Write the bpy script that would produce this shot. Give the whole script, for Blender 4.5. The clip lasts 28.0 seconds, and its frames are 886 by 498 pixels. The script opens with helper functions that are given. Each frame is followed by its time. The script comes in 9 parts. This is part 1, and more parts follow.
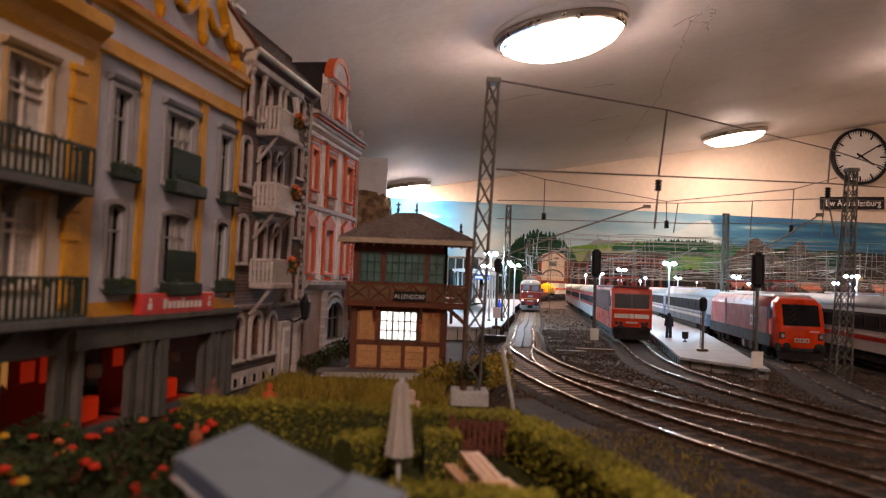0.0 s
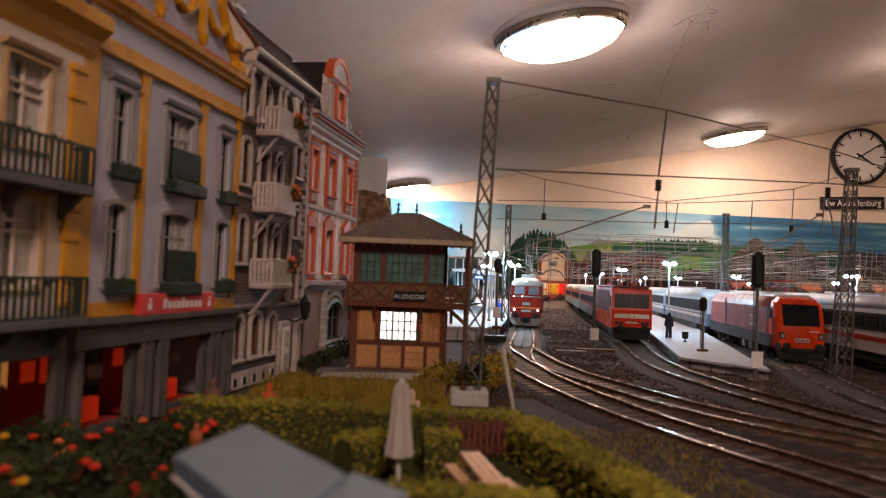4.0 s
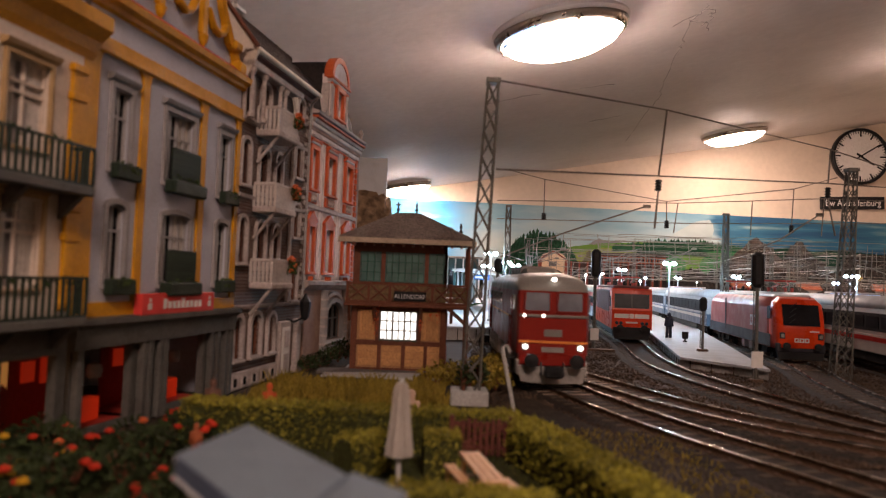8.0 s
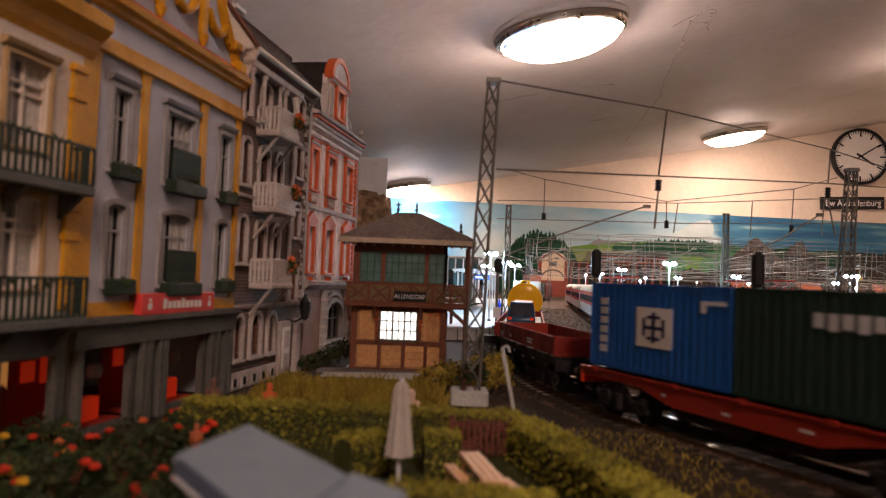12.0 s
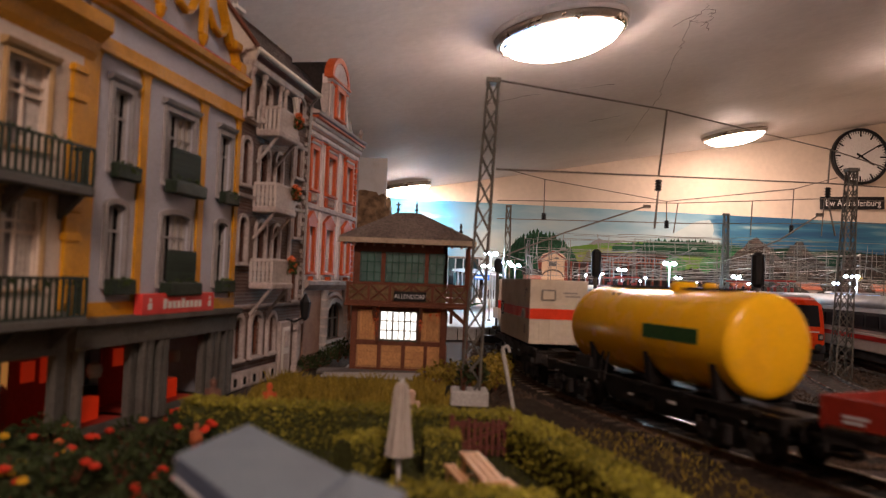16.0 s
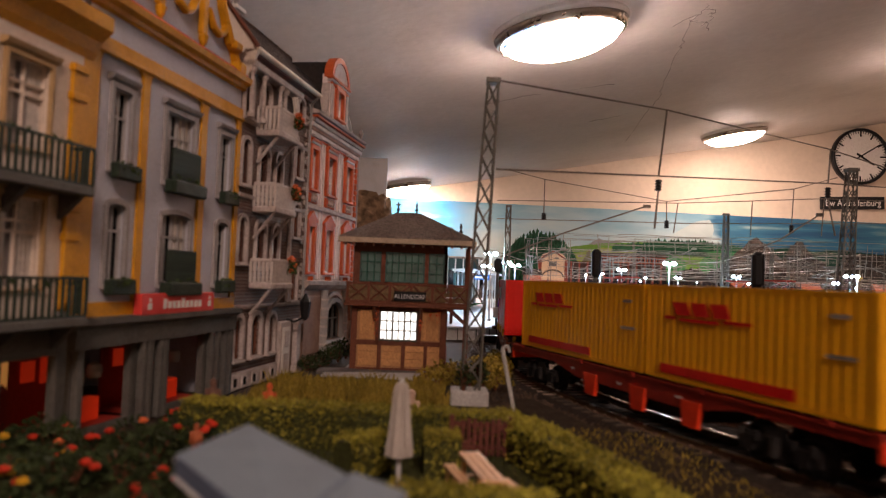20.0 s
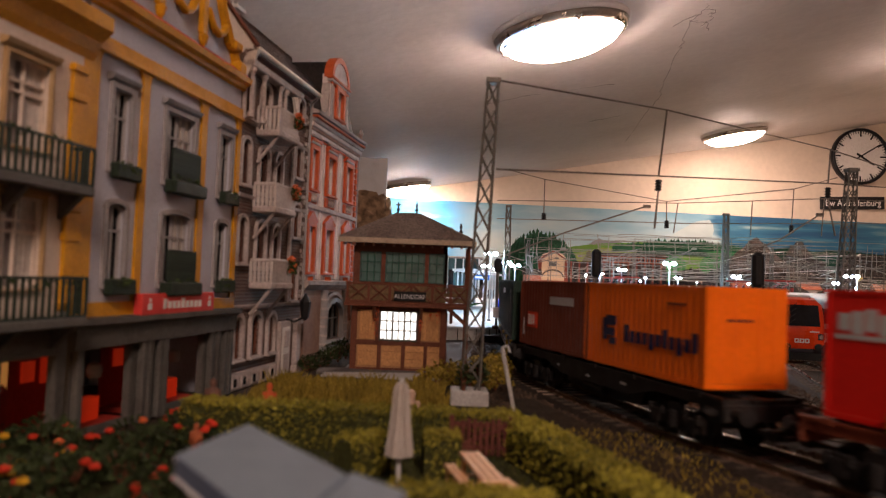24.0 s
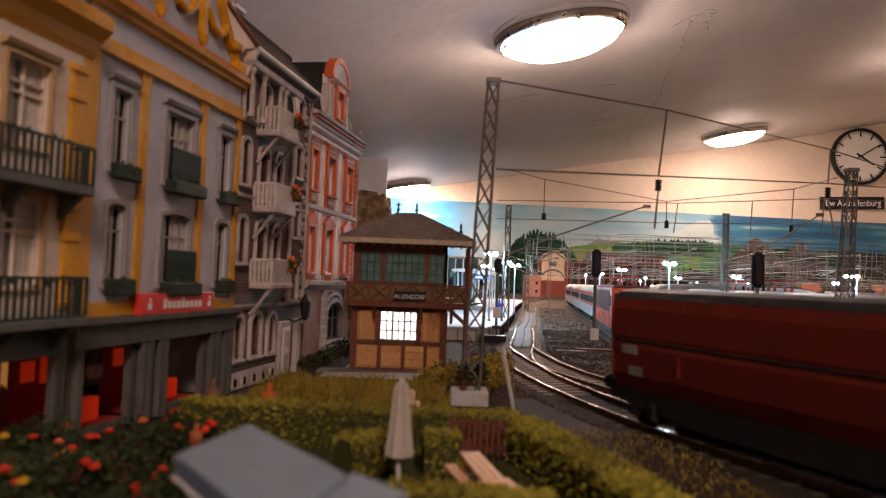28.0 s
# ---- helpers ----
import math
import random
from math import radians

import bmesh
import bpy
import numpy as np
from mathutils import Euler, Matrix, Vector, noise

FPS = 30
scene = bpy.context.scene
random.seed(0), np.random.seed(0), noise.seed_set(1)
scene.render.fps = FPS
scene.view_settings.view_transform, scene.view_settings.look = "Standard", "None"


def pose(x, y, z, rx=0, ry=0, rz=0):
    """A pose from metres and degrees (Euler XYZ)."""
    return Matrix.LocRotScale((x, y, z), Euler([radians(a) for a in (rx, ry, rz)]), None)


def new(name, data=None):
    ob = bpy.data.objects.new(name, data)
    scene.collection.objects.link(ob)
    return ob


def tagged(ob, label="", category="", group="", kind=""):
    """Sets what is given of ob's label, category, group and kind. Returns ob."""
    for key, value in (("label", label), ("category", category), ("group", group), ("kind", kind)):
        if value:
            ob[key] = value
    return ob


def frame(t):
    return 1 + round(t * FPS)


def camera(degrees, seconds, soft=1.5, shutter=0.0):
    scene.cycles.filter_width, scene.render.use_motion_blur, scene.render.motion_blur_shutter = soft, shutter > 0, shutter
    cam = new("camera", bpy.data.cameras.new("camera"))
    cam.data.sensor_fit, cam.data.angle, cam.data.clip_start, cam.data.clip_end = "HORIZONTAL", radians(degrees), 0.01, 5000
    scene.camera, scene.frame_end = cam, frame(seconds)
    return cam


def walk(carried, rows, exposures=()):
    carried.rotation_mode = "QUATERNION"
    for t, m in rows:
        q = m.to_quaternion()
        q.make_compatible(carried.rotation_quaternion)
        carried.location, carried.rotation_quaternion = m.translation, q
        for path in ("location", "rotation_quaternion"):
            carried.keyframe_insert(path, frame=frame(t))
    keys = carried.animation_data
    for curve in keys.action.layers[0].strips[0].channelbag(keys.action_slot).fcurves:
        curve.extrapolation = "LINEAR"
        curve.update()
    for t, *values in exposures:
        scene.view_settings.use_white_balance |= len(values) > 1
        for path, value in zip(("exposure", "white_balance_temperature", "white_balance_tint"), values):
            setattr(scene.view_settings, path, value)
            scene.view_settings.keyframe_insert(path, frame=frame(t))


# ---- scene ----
cam = camera(62.17, 28.0, soft=1.15, shutter=0.5)
cam.data.dof.use_dof, cam.data.dof.focus_distance, cam.data.dof.aperture_fstop = True, 1.0, 25.0
MM = 0.001
EYE = (0, 0, 0.0465)
HEAD = pose(*EYE) @ pose(0, 0, 0, 90 + 2.372, 0, 0) @ pose(0, 0, 0, 0, 0, 2.2)
walk(cam, [(0, HEAD), (28, HEAD)], [(0, 0.03), (8, 0.05), (10, 0.10), (28, 0.10)])

# ---- light ----
world = bpy.data.worlds.new("world")
scene.world = world
world.use_nodes = True
world.node_tree.nodes["Background"].inputs[0].default_value = (0.9, 0.8, 0.7, 1)
world.node_tree.nodes["Background"].inputs[1].default_value = 0.02
LAMP_POWER = 98.0       # ceiling lamps, dome glow
PLATFORM_POWER = 890.0   # platform lamps, bulb glow


# ---- materials ----
def nodes_of(name):
    m = bpy.data.materials.new(name)
    m.use_nodes = True
    return m, m.node_tree.nodes, m.node_tree.links, m.node_tree.nodes["Principled BSDF"]


def paint(name, rgb, rough=0.6, metal=0.0, var=0.25, grain=900, bump=0.15, dirt=None, dirt_amount=0.35, piece=0.0):
    """A painted or plastic surface: grain and broad stains at two scales, fine relief, a dirt tone in patches."""
    m, n, l, b = nodes_of(name)
    co = n.new("ShaderNodeTexCoord")
    fine = n.new("ShaderNodeTexNoise")
    fine.inputs["Scale"].default_value, fine.inputs["Detail"].default_value = grain, 4
    broad = n.new("ShaderNodeTexNoise")
    broad.inputs["Scale"].default_value, broad.inputs["Detail"].default_value = grain / 9, 5
    for t in (fine, broad):
        l.new(co.outputs["Object"], t.inputs["Vector"])
    ramp = n.new("ShaderNodeMapRange")
    ramp.inputs[1].default_value, ramp.inputs[2].default_value = 0.3, 0.7
    ramp.inputs[3].default_value, ramp.inputs[4].default_value = 1 - var, 1 + var * 0.6
    l.new(fine.outputs[0], ramp.inputs[0])
    mul = n.new("ShaderNodeVectorMath")
    mul.operation = "SCALE"
    mul.inputs[0].default_value = rgb
    l.new(ramp.outputs[0], mul.inputs[3])
    last = mul.outputs[0]
    if piece:
        info = n.new("ShaderNodeObjectInfo")
        geo = n.new("ShaderNodeNewGeometry")
        add = n.new("ShaderNodeMath")
        add.operation = "ADD"
        l.new(info.outputs["Random"], add.inputs[0])
        l.new(geo.outputs["Random Per Island"], add.inputs[1])
        pr = n.new("ShaderNodeMapRange")
        pr.inputs[1].default_value, pr.inputs[2].default_value = 0, 2
        pr.inputs[3].default_value, pr.inputs[4].default_value = 1 - piece, 1 + piece
        l.new(add.outputs[0], pr.inputs[0])
        m2 = n.new("ShaderNodeVectorMath")
        m2.operation = "SCALE"
        l.new(last, m2.inputs[0])
        l.new(pr.outputs[0], m2.inputs[3])
        last = m2.outputs[0]
    st = n.new("ShaderNodeMapRange")
    st.inputs[1].default_value, st.inputs[2].default_value = 0.5, 0.75
    st.inputs[3].default_value, st.inputs[4].default_value = 0, dirt_amount
    l.new(broad.outputs[0], st.inputs[0])
    mix = n.new("ShaderNodeMix")
    mix.data_type = "RGBA"
    l.new(st.outputs[0], mix.inputs[0])
    l.new(last, mix.inputs[6])
    mix.inputs[7].default_value = (*(dirt or [c * 0.55 for c in rgb]), 1)
    l.new(mix.outputs[2], b.inputs["Base Color"])
    rr = n.new("ShaderNodeMapRange")
    rr.inputs[1].default_value, rr.inputs[2].default_value = 0.3, 0.7
    rr.inputs[3].default_value, rr.inputs[4].default_value = max(0.05, rough - 0.12), min(1, rough + 0.12)
    l.new(broad.outputs[0], rr.inputs[0])
    l.new(rr.outputs[0], b.inputs["Roughness"])
    b.inputs["Metallic"].default_value = metal
    b.inputs["Specular IOR Level"].default_value = 0.2
    bp = n.new("ShaderNodeBump")
    bp.inputs["Strength"].default_value, bp.inputs["Distance"].default_value = bump, 0.4 / grain
    l.new(fine.outputs[0], bp.inputs["Height"])
    l.new(bp.outputs[0], b.inputs["Normal"])
    return m


def glow(name, rgb, power):
    m, n, l, b = nodes_of(name)
    b.inputs["Base Color"].default_value = (*rgb, 1)
    b.inputs["Emission Color"].default_value = (*rgb, 1)
    b.inputs["Emission Strength"].default_value = power
    return m


def glass(name, rgb, rough=0.08, gloss=0.35):
    """Dark glazing of a model window: a glossy tinted pane."""
    m, n, l, b = nodes_of(name)
    co = n.new("ShaderNodeTexCoord")
    t = n.new("ShaderNodeTexNoise")
    t.inputs["Scale"].default_value = 120
    l.new(co.outputs["Object"], t.inputs["Vector"])
    r = n.new("ShaderNodeMapRange")
    r.inputs[3].default_value, r.inputs[4].default_value = 0.4, 1.6
    l.new(t.outputs[0], r.inputs[0])
    v = n.new("ShaderNodeVectorMath")
    v.operation = "SCALE"
    v.inputs[0].default_value = rgb
    l.new(r.outputs[0], v.inputs[3])
    l.new(v.outputs[0], b.inputs["Base Color"])
    b.inputs["Roughness"].default_value = rough
    b.inputs["Specular IOR Level"].default_value = gloss
    return m


M = {
    "plaster": paint("ceiling_plaster", (0.74, 0.69, 0.66), 0.62, 0, 0.05, 40, 0.12, (0.60, 0.55, 0.52), 0.5),
    "wall": paint("wall_paint", (0.66, 0.55, 0.44), 0.8, 0, 0.05, 40, 0.12, (0.56, 0.45, 0.35), 0.4),
    "bed": paint("track_bed_ballast", (0.026, 0.019, 0.014), 0.95, 0, 0.7, 700, 1.0, (0.03, 0.022, 0.016), 0.6),
    "ballast": paint("ballast", (0.045, 0.028, 0.018), 0.95, 0, 0.85, 700, 1.0, (0.05, 0.036, 0.026), 0.75),
    "stone_chip": paint("ballast_stones", (0.085, 0.056, 0.038), 0.95, 0, 0.4, 900, 0.6, (0.055, 0.04, 0.03), 0.5, 0.6),
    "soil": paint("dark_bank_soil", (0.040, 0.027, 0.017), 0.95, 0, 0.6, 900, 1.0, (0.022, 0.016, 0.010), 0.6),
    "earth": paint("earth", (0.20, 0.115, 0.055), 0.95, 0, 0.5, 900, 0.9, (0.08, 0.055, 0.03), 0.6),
    # Copy of the sleeper wood with dim foreground light put into its colour.
    "sleeper_dimmed": paint("dark_sleeper_wood", (0.075, 0.054, 0.040), 0.97, 0, 0.3, 1500, 0.4, (0.045, 0.032, 0.024), 0.5, 0.3),
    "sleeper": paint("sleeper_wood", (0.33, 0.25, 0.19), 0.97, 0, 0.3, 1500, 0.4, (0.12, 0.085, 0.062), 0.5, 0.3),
    "rail": paint("rail_steel", (0.38, 0.295, 0.225), 0.25, 1.0, 0.1, 1200, 0.1, (0.35, 0.26, 0.2), 0.35),
    "rail_web": paint("rusty_rail_web", (0.14, 0.085, 0.055), 0.7, 0.2, 0.3, 1500, 0.2),
    "concrete": paint("concrete", (0.42, 0.41, 0.39), 0.8, 0, 0.2, 900, 0.35, (0.28, 0.26, 0.24), 0.5),
    "platform": paint("platform_paving", (0.50, 0.53, 0.56), 0.7, 0, 0.12, 700, 0.25, (0.36, 0.37, 0.38), 0.5),
    "steel": paint("mast_steel", (0.16, 0.15, 0.13), 0.55, 0.4, 0.25, 1500, 0.2, (0.10, 0.07, 0.05), 0.5),
    "wire": paint("catenary_wire", (0.20, 0.17, 0.145), 0.5, 0.6, 0.2, 1500, 0.1),
    "pale_wire": paint("nickel_silver_wire", (0.26, 0.24, 0.21), 0.45, 0.35, 0.25, 1500, 0.1, (0.16, 0.14, 0.12), 0.5),
    "black": paint("black_plastic", (0.015, 0.015, 0.016), 0.5, 0, 0.3, 1200, 0.2, (0.03, 0.025, 0.02), 0.4),
    "chassis": paint("dark_chassis", (0.018, 0.016, 0.016), 0.6, 0, 0.3, 1200, 0.3, (0.05, 0.04, 0.03), 0.4),
    "grey": paint("grey_bogie", (0.30, 0.28, 0.26), 0.6, 0, 0.2, 1200, 0.3, (0.13, 0.11, 0.10), 0.6),
    "roofgrey": paint("loco_roof_grey", (0.22, 0.205, 0.185), 0.5, 0, 0.1, 900, 0.15, (0.2, 0.18, 0.16), 0.4),
    "locored": paint("loco_dark_red", (0.23, 0.015, 0.009), 0.38, 0, 0.08, 900, 0.06, (0.15, 0.012, 0.01), 0.4),
    "stripe": paint("orange_stripe", (0.75, 0.25, 0.05), 0.5, 0, 0.1, 900, 0.05),
    "flatred": paint("wagon_red", (0.30, 0.026, 0.014), 0.5, 0, 0.12, 900, 0.1, (0.2, 0.03, 0.02), 0.5),
    "wagonbrown": paint("wagon_brown_red", (0.24, 0.022, 0.012), 0.55, 0, 0.15, 900, 0.15, (0.12, 0.02, 0.014), 0.5),
    "boxwhite": paint("dirty_white_container", (0.62, 0.555, 0.45), 0.55, 0, 0.08, 900, 0.1, (0.42, 0.35, 0.26), 0.55),
    "brightred": paint("buffer_beam_red", (0.75, 0.05, 0.015), 0.45, 0, 0.1, 900, 0.08),
    "white": paint("off_white_paint", (0.72, 0.69, 0.65), 0.5, 0, 0.06, 900, 0.08, (0.5, 0.46, 0.42), 0.4),
    "ltgrey": paint("light_grey_paint", (0.55, 0.55, 0.56), 0.45, 0, 0.06, 900, 0.06, (0.36, 0.35, 0.34), 0.5),
    "green": paint("container_dark_green", (0.016, 0.036, 0.026), 0.5, 0, 0.15, 900, 0.1, (0.02, 0.025, 0.02), 0.5),
    "blue": paint("container_blue", (0.012, 0.085, 0.32), 0.45, 0, 0.12, 900, 0.1, (0.01, 0.035, 0.13), 0.5),
    "cred": paint("container_red", (0.66, 0.018, 0.012), 0.42, 0, 0.08, 900, 0.08, (0.52, 0.016, 0.01), 0.4),
    "orange": paint("container_orange", (0.90, 0.17, 0.008), 0.42, 0, 0.08, 900, 0.08, (0.75, 0.13, 0.008), 0.4),
    "brown": paint("container_brown", (0.19, 0.045, 0.024), 0.5, 0, 0.12, 900, 0.1, (0.09, 0.025, 0.015), 0.5),
    "yellow": paint("container_yellow", (0.84, 0.40, 0.012), 0.42, 0, 0.08, 900, 0.08, (0.70, 0.31, 0.012), 0.5),
    "tank": paint("tank_yellow", (0.92, 0.50, 0.016), 0.24, 0, 0.06, 900, 0.05, (0.55, 0.25, 0.02), 0.45),
    "hopper": paint("hopper_brown_red", (0.155, 0.019, 0.011), 0.55, 0, 0.2, 900, 0.15, (0.07, 0.02, 0.015), 0.6),
    "gold": paint("axle_yellow", (0.7, 0.42, 0.03), 0.4, 0, 0.1, 1500, 0.1),
    "dkgreen_print": paint("dark_green_print", (0.03, 0.10, 0.03), 0.5),
    "navy": paint("navy_print", (0.02, 0.02, 0.07), 0.5),
    "pane": glass("window_glass_dark", (0.016, 0.015, 0.017), 0.08, 0.3),
    # Pale base tone stands in for part of the lamp reflections on the panes.
    "cabpane_sheen": glass("cab_glass", (0.16, 0.175, 0.21), 0.05, 1.0),
    "wood": paint("timber_boards", (0.52, 0.27, 0.11), 0.6, 0, 0.25, 1200, 0.25, (0.25, 0.11, 0.05), 0.5, 0.2),
    "timber": paint("red_brown_timber", (0.15, 0.052, 0.028), 0.6, 0, 0.25, 1500, 0.25, (0.08, 0.03, 0.02), 0.5),
    "lamp_lit_far": glow("far_ceiling_lamp_glow", (1.0, 0.715, 0.60), LAMP_POWER * 0.78),
    "lamp_lit_right": glow("right_ceiling_lamp_glow", (1.0, 0.715, 0.60), LAMP_POWER * 0.60),
    "lamp_lit_behind": glow("rear_ceiling_lamp_glow", (1.0, 0.715, 0.60), LAMP_POWER * 0.60),
    # Glow of an added fill lamp that stands outside the view.
    "lamp_added_side": glow("side_ceiling_lamp_glow", (1.0, 0.715, 0.60), LAMP_POWER * 0.80),
    "lamp_lit": glow("ceiling_lamp_glow", (1.0, 0.715, 0.60), LAMP_POWER),
    "bulb": glow("platform_lamp_glow", (0.52, 0.79, 1.0), PLATFORM_POWER),
    "headlight": glow("headlight_glow", (1.0, 0.93, 0.85), 9.0),
    "toplight": glow("top_headlight_glow", (1.0, 0.90, 0.80), 3.0),
}


# ---- mesh helpers, in millimetres ----
def box(bm, x0, x1, y0, y1, z0, z1, bevel=0.0):
    v = [bm.verts.new((x, y, z)) for z in (z0, z1) for y in (y0, y1) for x in (x0, x1)]
    f = [bm.faces.new([v[i] for i in q]) for q in ((0, 2, 3, 1), (4, 5, 7, 6), (0, 1, 5, 4), (2, 6, 7, 3), (0, 4, 6, 2), (1, 3, 7, 5))]
    if bevel:
        edges = {e for q in f for e in q.edges}
        bmesh.ops.bevel(bm, geom=list(edges), offset=bevel, segments=1, affect="EDGES", profile=0.5)
    return bm


def prism(bm, pts, d0, d1, axis="y"):
    """A flat outline pushed from d0 to d1. axis y: points are (x, z); x: (y, z); z: (x, y)."""
    def at(p, d):
        return {"y": (p[0], d, p[1]), "x": (d, p[0], p[1]), "z": (p[0], p[1], d)}[axis]
    a = [bm.verts.new(at(p, d0)) for p in pts]
    b = [bm.verts.new(at(p, d1)) for p in pts]
    n = len(pts)
    bm.faces.new(a)
    bm.faces.new(b[::-1])
    for i in range(n):
        bm.faces.new((a[i], b[i], b[(i + 1) % n], a[(i + 1) % n]))
    return bm


def tube(bm, p, q, r, n=8, r2=None, caps=True):
    p, q = Vector(p), Vector(q)
    d = q - p
    if d.length < 1e-6:
        return bm
    rot = d.to_track_quat("Z", "Y")
    rings = []
    for c, rad in ((p, r), (q, r if r2 is None else r2)):
        rings.append([bm.verts.new(c + rot @ Vector((math.cos(2 * math.pi * i / n) * rad, math.sin(2 * math.pi * i / n) * rad, 0))) for i in range(n)])
    for i in range(n):
        bm.faces.new((rings[0][i], rings[0][(i + 1) % n], rings[1][(i + 1) % n], rings[1][i]))
    if caps:
        bm.faces.new(rings[0][::-1])
        bm.faces.new(rings[1])
    return bm


def lathe(bm, profile, n=16, centre=(0, 0, 0), axis="z", closed=False):
    """A turned shape: (radius, height) pairs round an axis."""
    rings = []
    for r, h in profile:
        ring = []
        for i in range(n):
            a = 2 * math.pi * i / n
            c, s = math.cos(a) * r, math.sin(a) * r
            p = {"z": (c, s, h), "x": (h, c, s), "y": (c, h, s)}[axis]
            ring.append(bm.verts.new((p[0] + centre[0], p[1] + centre[1], p[2] + centre[2])))
        rings.append(ring)
    for a, b in zip(rings, rings[1:]):
        for i in range(n):
            bm.faces.new((a[i], a[(i + 1) % n], b[(i + 1) % n], b[i]))
    if closed:
        for i in range(n):
            bm.faces.new((rings[-1][i], rings[-1][(i + 1) % n], rings[0][(i + 1) % n], rings[0][i]))
    else:
        bm.faces.new(rings[0][::-1])
        bm.faces.new(rings[-1])
    return bm


def sweep(bm, pts, r, n=5):
    """A wire or tube bent through points, one connected skin."""
    pts = [Vector(p) for p in pts]
    prev = None
    for i, p in enumerate(pts):
        d = (pts[min(i + 1, len(pts) - 1)] - pts[max(i - 1, 0)]).normalized()
        side = d.cross(Vector((0, 0, 1)))
        side = side.normalized() if side.length > 1e-4 else Vector((1, 0, 0))
        up = side.cross(d)
        cur = [bm.verts.new(p + side * math.cos(6.28319 * k / n) * r + up * math.sin(6.28319 * k / n) * r) for k in range(n)]
        if prev:
            for k in range(n):
                bm.faces.new((prev[k], prev[(k + 1) % n], cur[(k + 1) % n], cur[k]))
        else:
            bm.faces.new(cur[::-1])
        prev = cur
    bm.faces.new(prev)
    return bm


def ball(bm, c, r, sub=1, squash=1.0):
    g = bmesh.ops.create_icosphere(bm, subdivisions=sub, radius=r)
    for v in g["verts"]:
        v.co = Vector((v.co.x + c[0], v.co.y + c[1], v.co.z * squash + c[2]))
    return bm


def mesh_of(name, bm, material, smooth=False):
    bmesh.ops.recalc_face_normals(bm, faces=bm.faces)
    for v in bm.verts:
        v.co *= MM
    me = bpy.data.meshes.new(name)
    bm.to_mesh(me)
    bm.free()
    for m in material if isinstance(material, (list, tuple)) else [material]:
        me.materials.append(m)
    if smooth:
        for p in me.polygons:
            p.use_smooth = True
    return me


def part(name, bm, material, parent=None, label="", smooth=False, at=None):
    ob = new(name, mesh_of(name, bm, material, smooth))
    if parent:
        ob.parent = parent
    if label:
        ob["label"] = label
    if at:
        ob.location = [c * MM for c in at]
    return ob


def copy_part(ob, at, parent=None, rz=None):
    o = ob.copy()
    scene.collection.objects.link(o)
    o.parent = parent or ob.parent
    o.location = [c * MM for c in at]
    if rz is not None:
        o.rotation_euler = (0, 0, rz)
    return o


def thing(name, m, label, category, group="", kind=""):
    return tagged_at(new(name), m, label, category, group, kind)


def tagged_at(ob, m, label, category, group="", kind=""):
    ob.matrix_basis = m
    return tagged(ob, label, category, group, kind)


def mm(x, y, z=0, rz=0):
    return pose(x * MM, y * MM, z * MM, 0, 0, rz)


def bm_new():
    return bmesh.new()


# ---- room ----
def ceiling_z(x, y):
    return 687.7 + 0.178 * x - 0.0212 * y


X0, X1, Y0, Y1 = -1600, 2700, -1500, 4260


def room():
    bm = bm_new()
    nx, ny = 40, 50
    grid = [[bm.verts.new((X0 + (X1 - X0) * i / nx, Y0 + (Y1 - Y0) * j / ny, 0)) for j in range(ny + 1)] for i in range(nx + 1)]
    for row in grid:
        for v in row:
            v.co.z = ceiling_z(v.co.x, v.co.y) + 9 * noise.noise(Vector((v.co.x, v.co.y, 0)) * 0.0022) + 3 * noise.noise(Vector((v.co.x, v.co.y, 5)) * 0.009)
    for i in range(nx):
        for j in range(ny):
            bm.faces.new((grid[i][j], grid[i][j + 1], grid[i + 1][j + 1], grid[i + 1][j]))
    top = [[bm.verts.new((v.co.x, v.co.y, v.co.z + 60)) for v in (row[0], row[-1])] for row in (grid[0], grid[-1])]
    bm.faces.new((top[0][0], top[1][0], top[1][1], top[0][1]))
    c = part("ceiling", bm, M["plaster"], smooth=True)
    tagged(c, "uneven grey-white plaster cellar ceiling with cracks", "ceiling", kind="structure")
    for name, pts, d0, d1, axis in (("wall_north", ((X0, -300), (X1, -300), (X1, 1300), (X0, 1300)), Y1, Y1 + 80, "y"),
                                    ("wall_south", ((X0, -300), (X1, -300), (X1, 1300), (X0, 1300)), Y0 - 80, Y0, "y"),
                                    ("wall_west", ((Y0 - 80, -300), (Y1 + 80, -300), (Y1 + 80, 900), (Y0 - 80, 900)), X0 - 80, X0, "x"),
                                    ("wall_east", ((Y0 - 80, -300), (Y1 + 80, -300), (Y1 + 80, 1300), (Y0 - 80, 1300)), X1, X1 + 80, "x")):
        w = part(name, prism(bm_new(), pts, d0, d1, axis), M["wall"])
        tagged(w, "plain cream-painted cellar wall", "wall", kind="structure")


room()


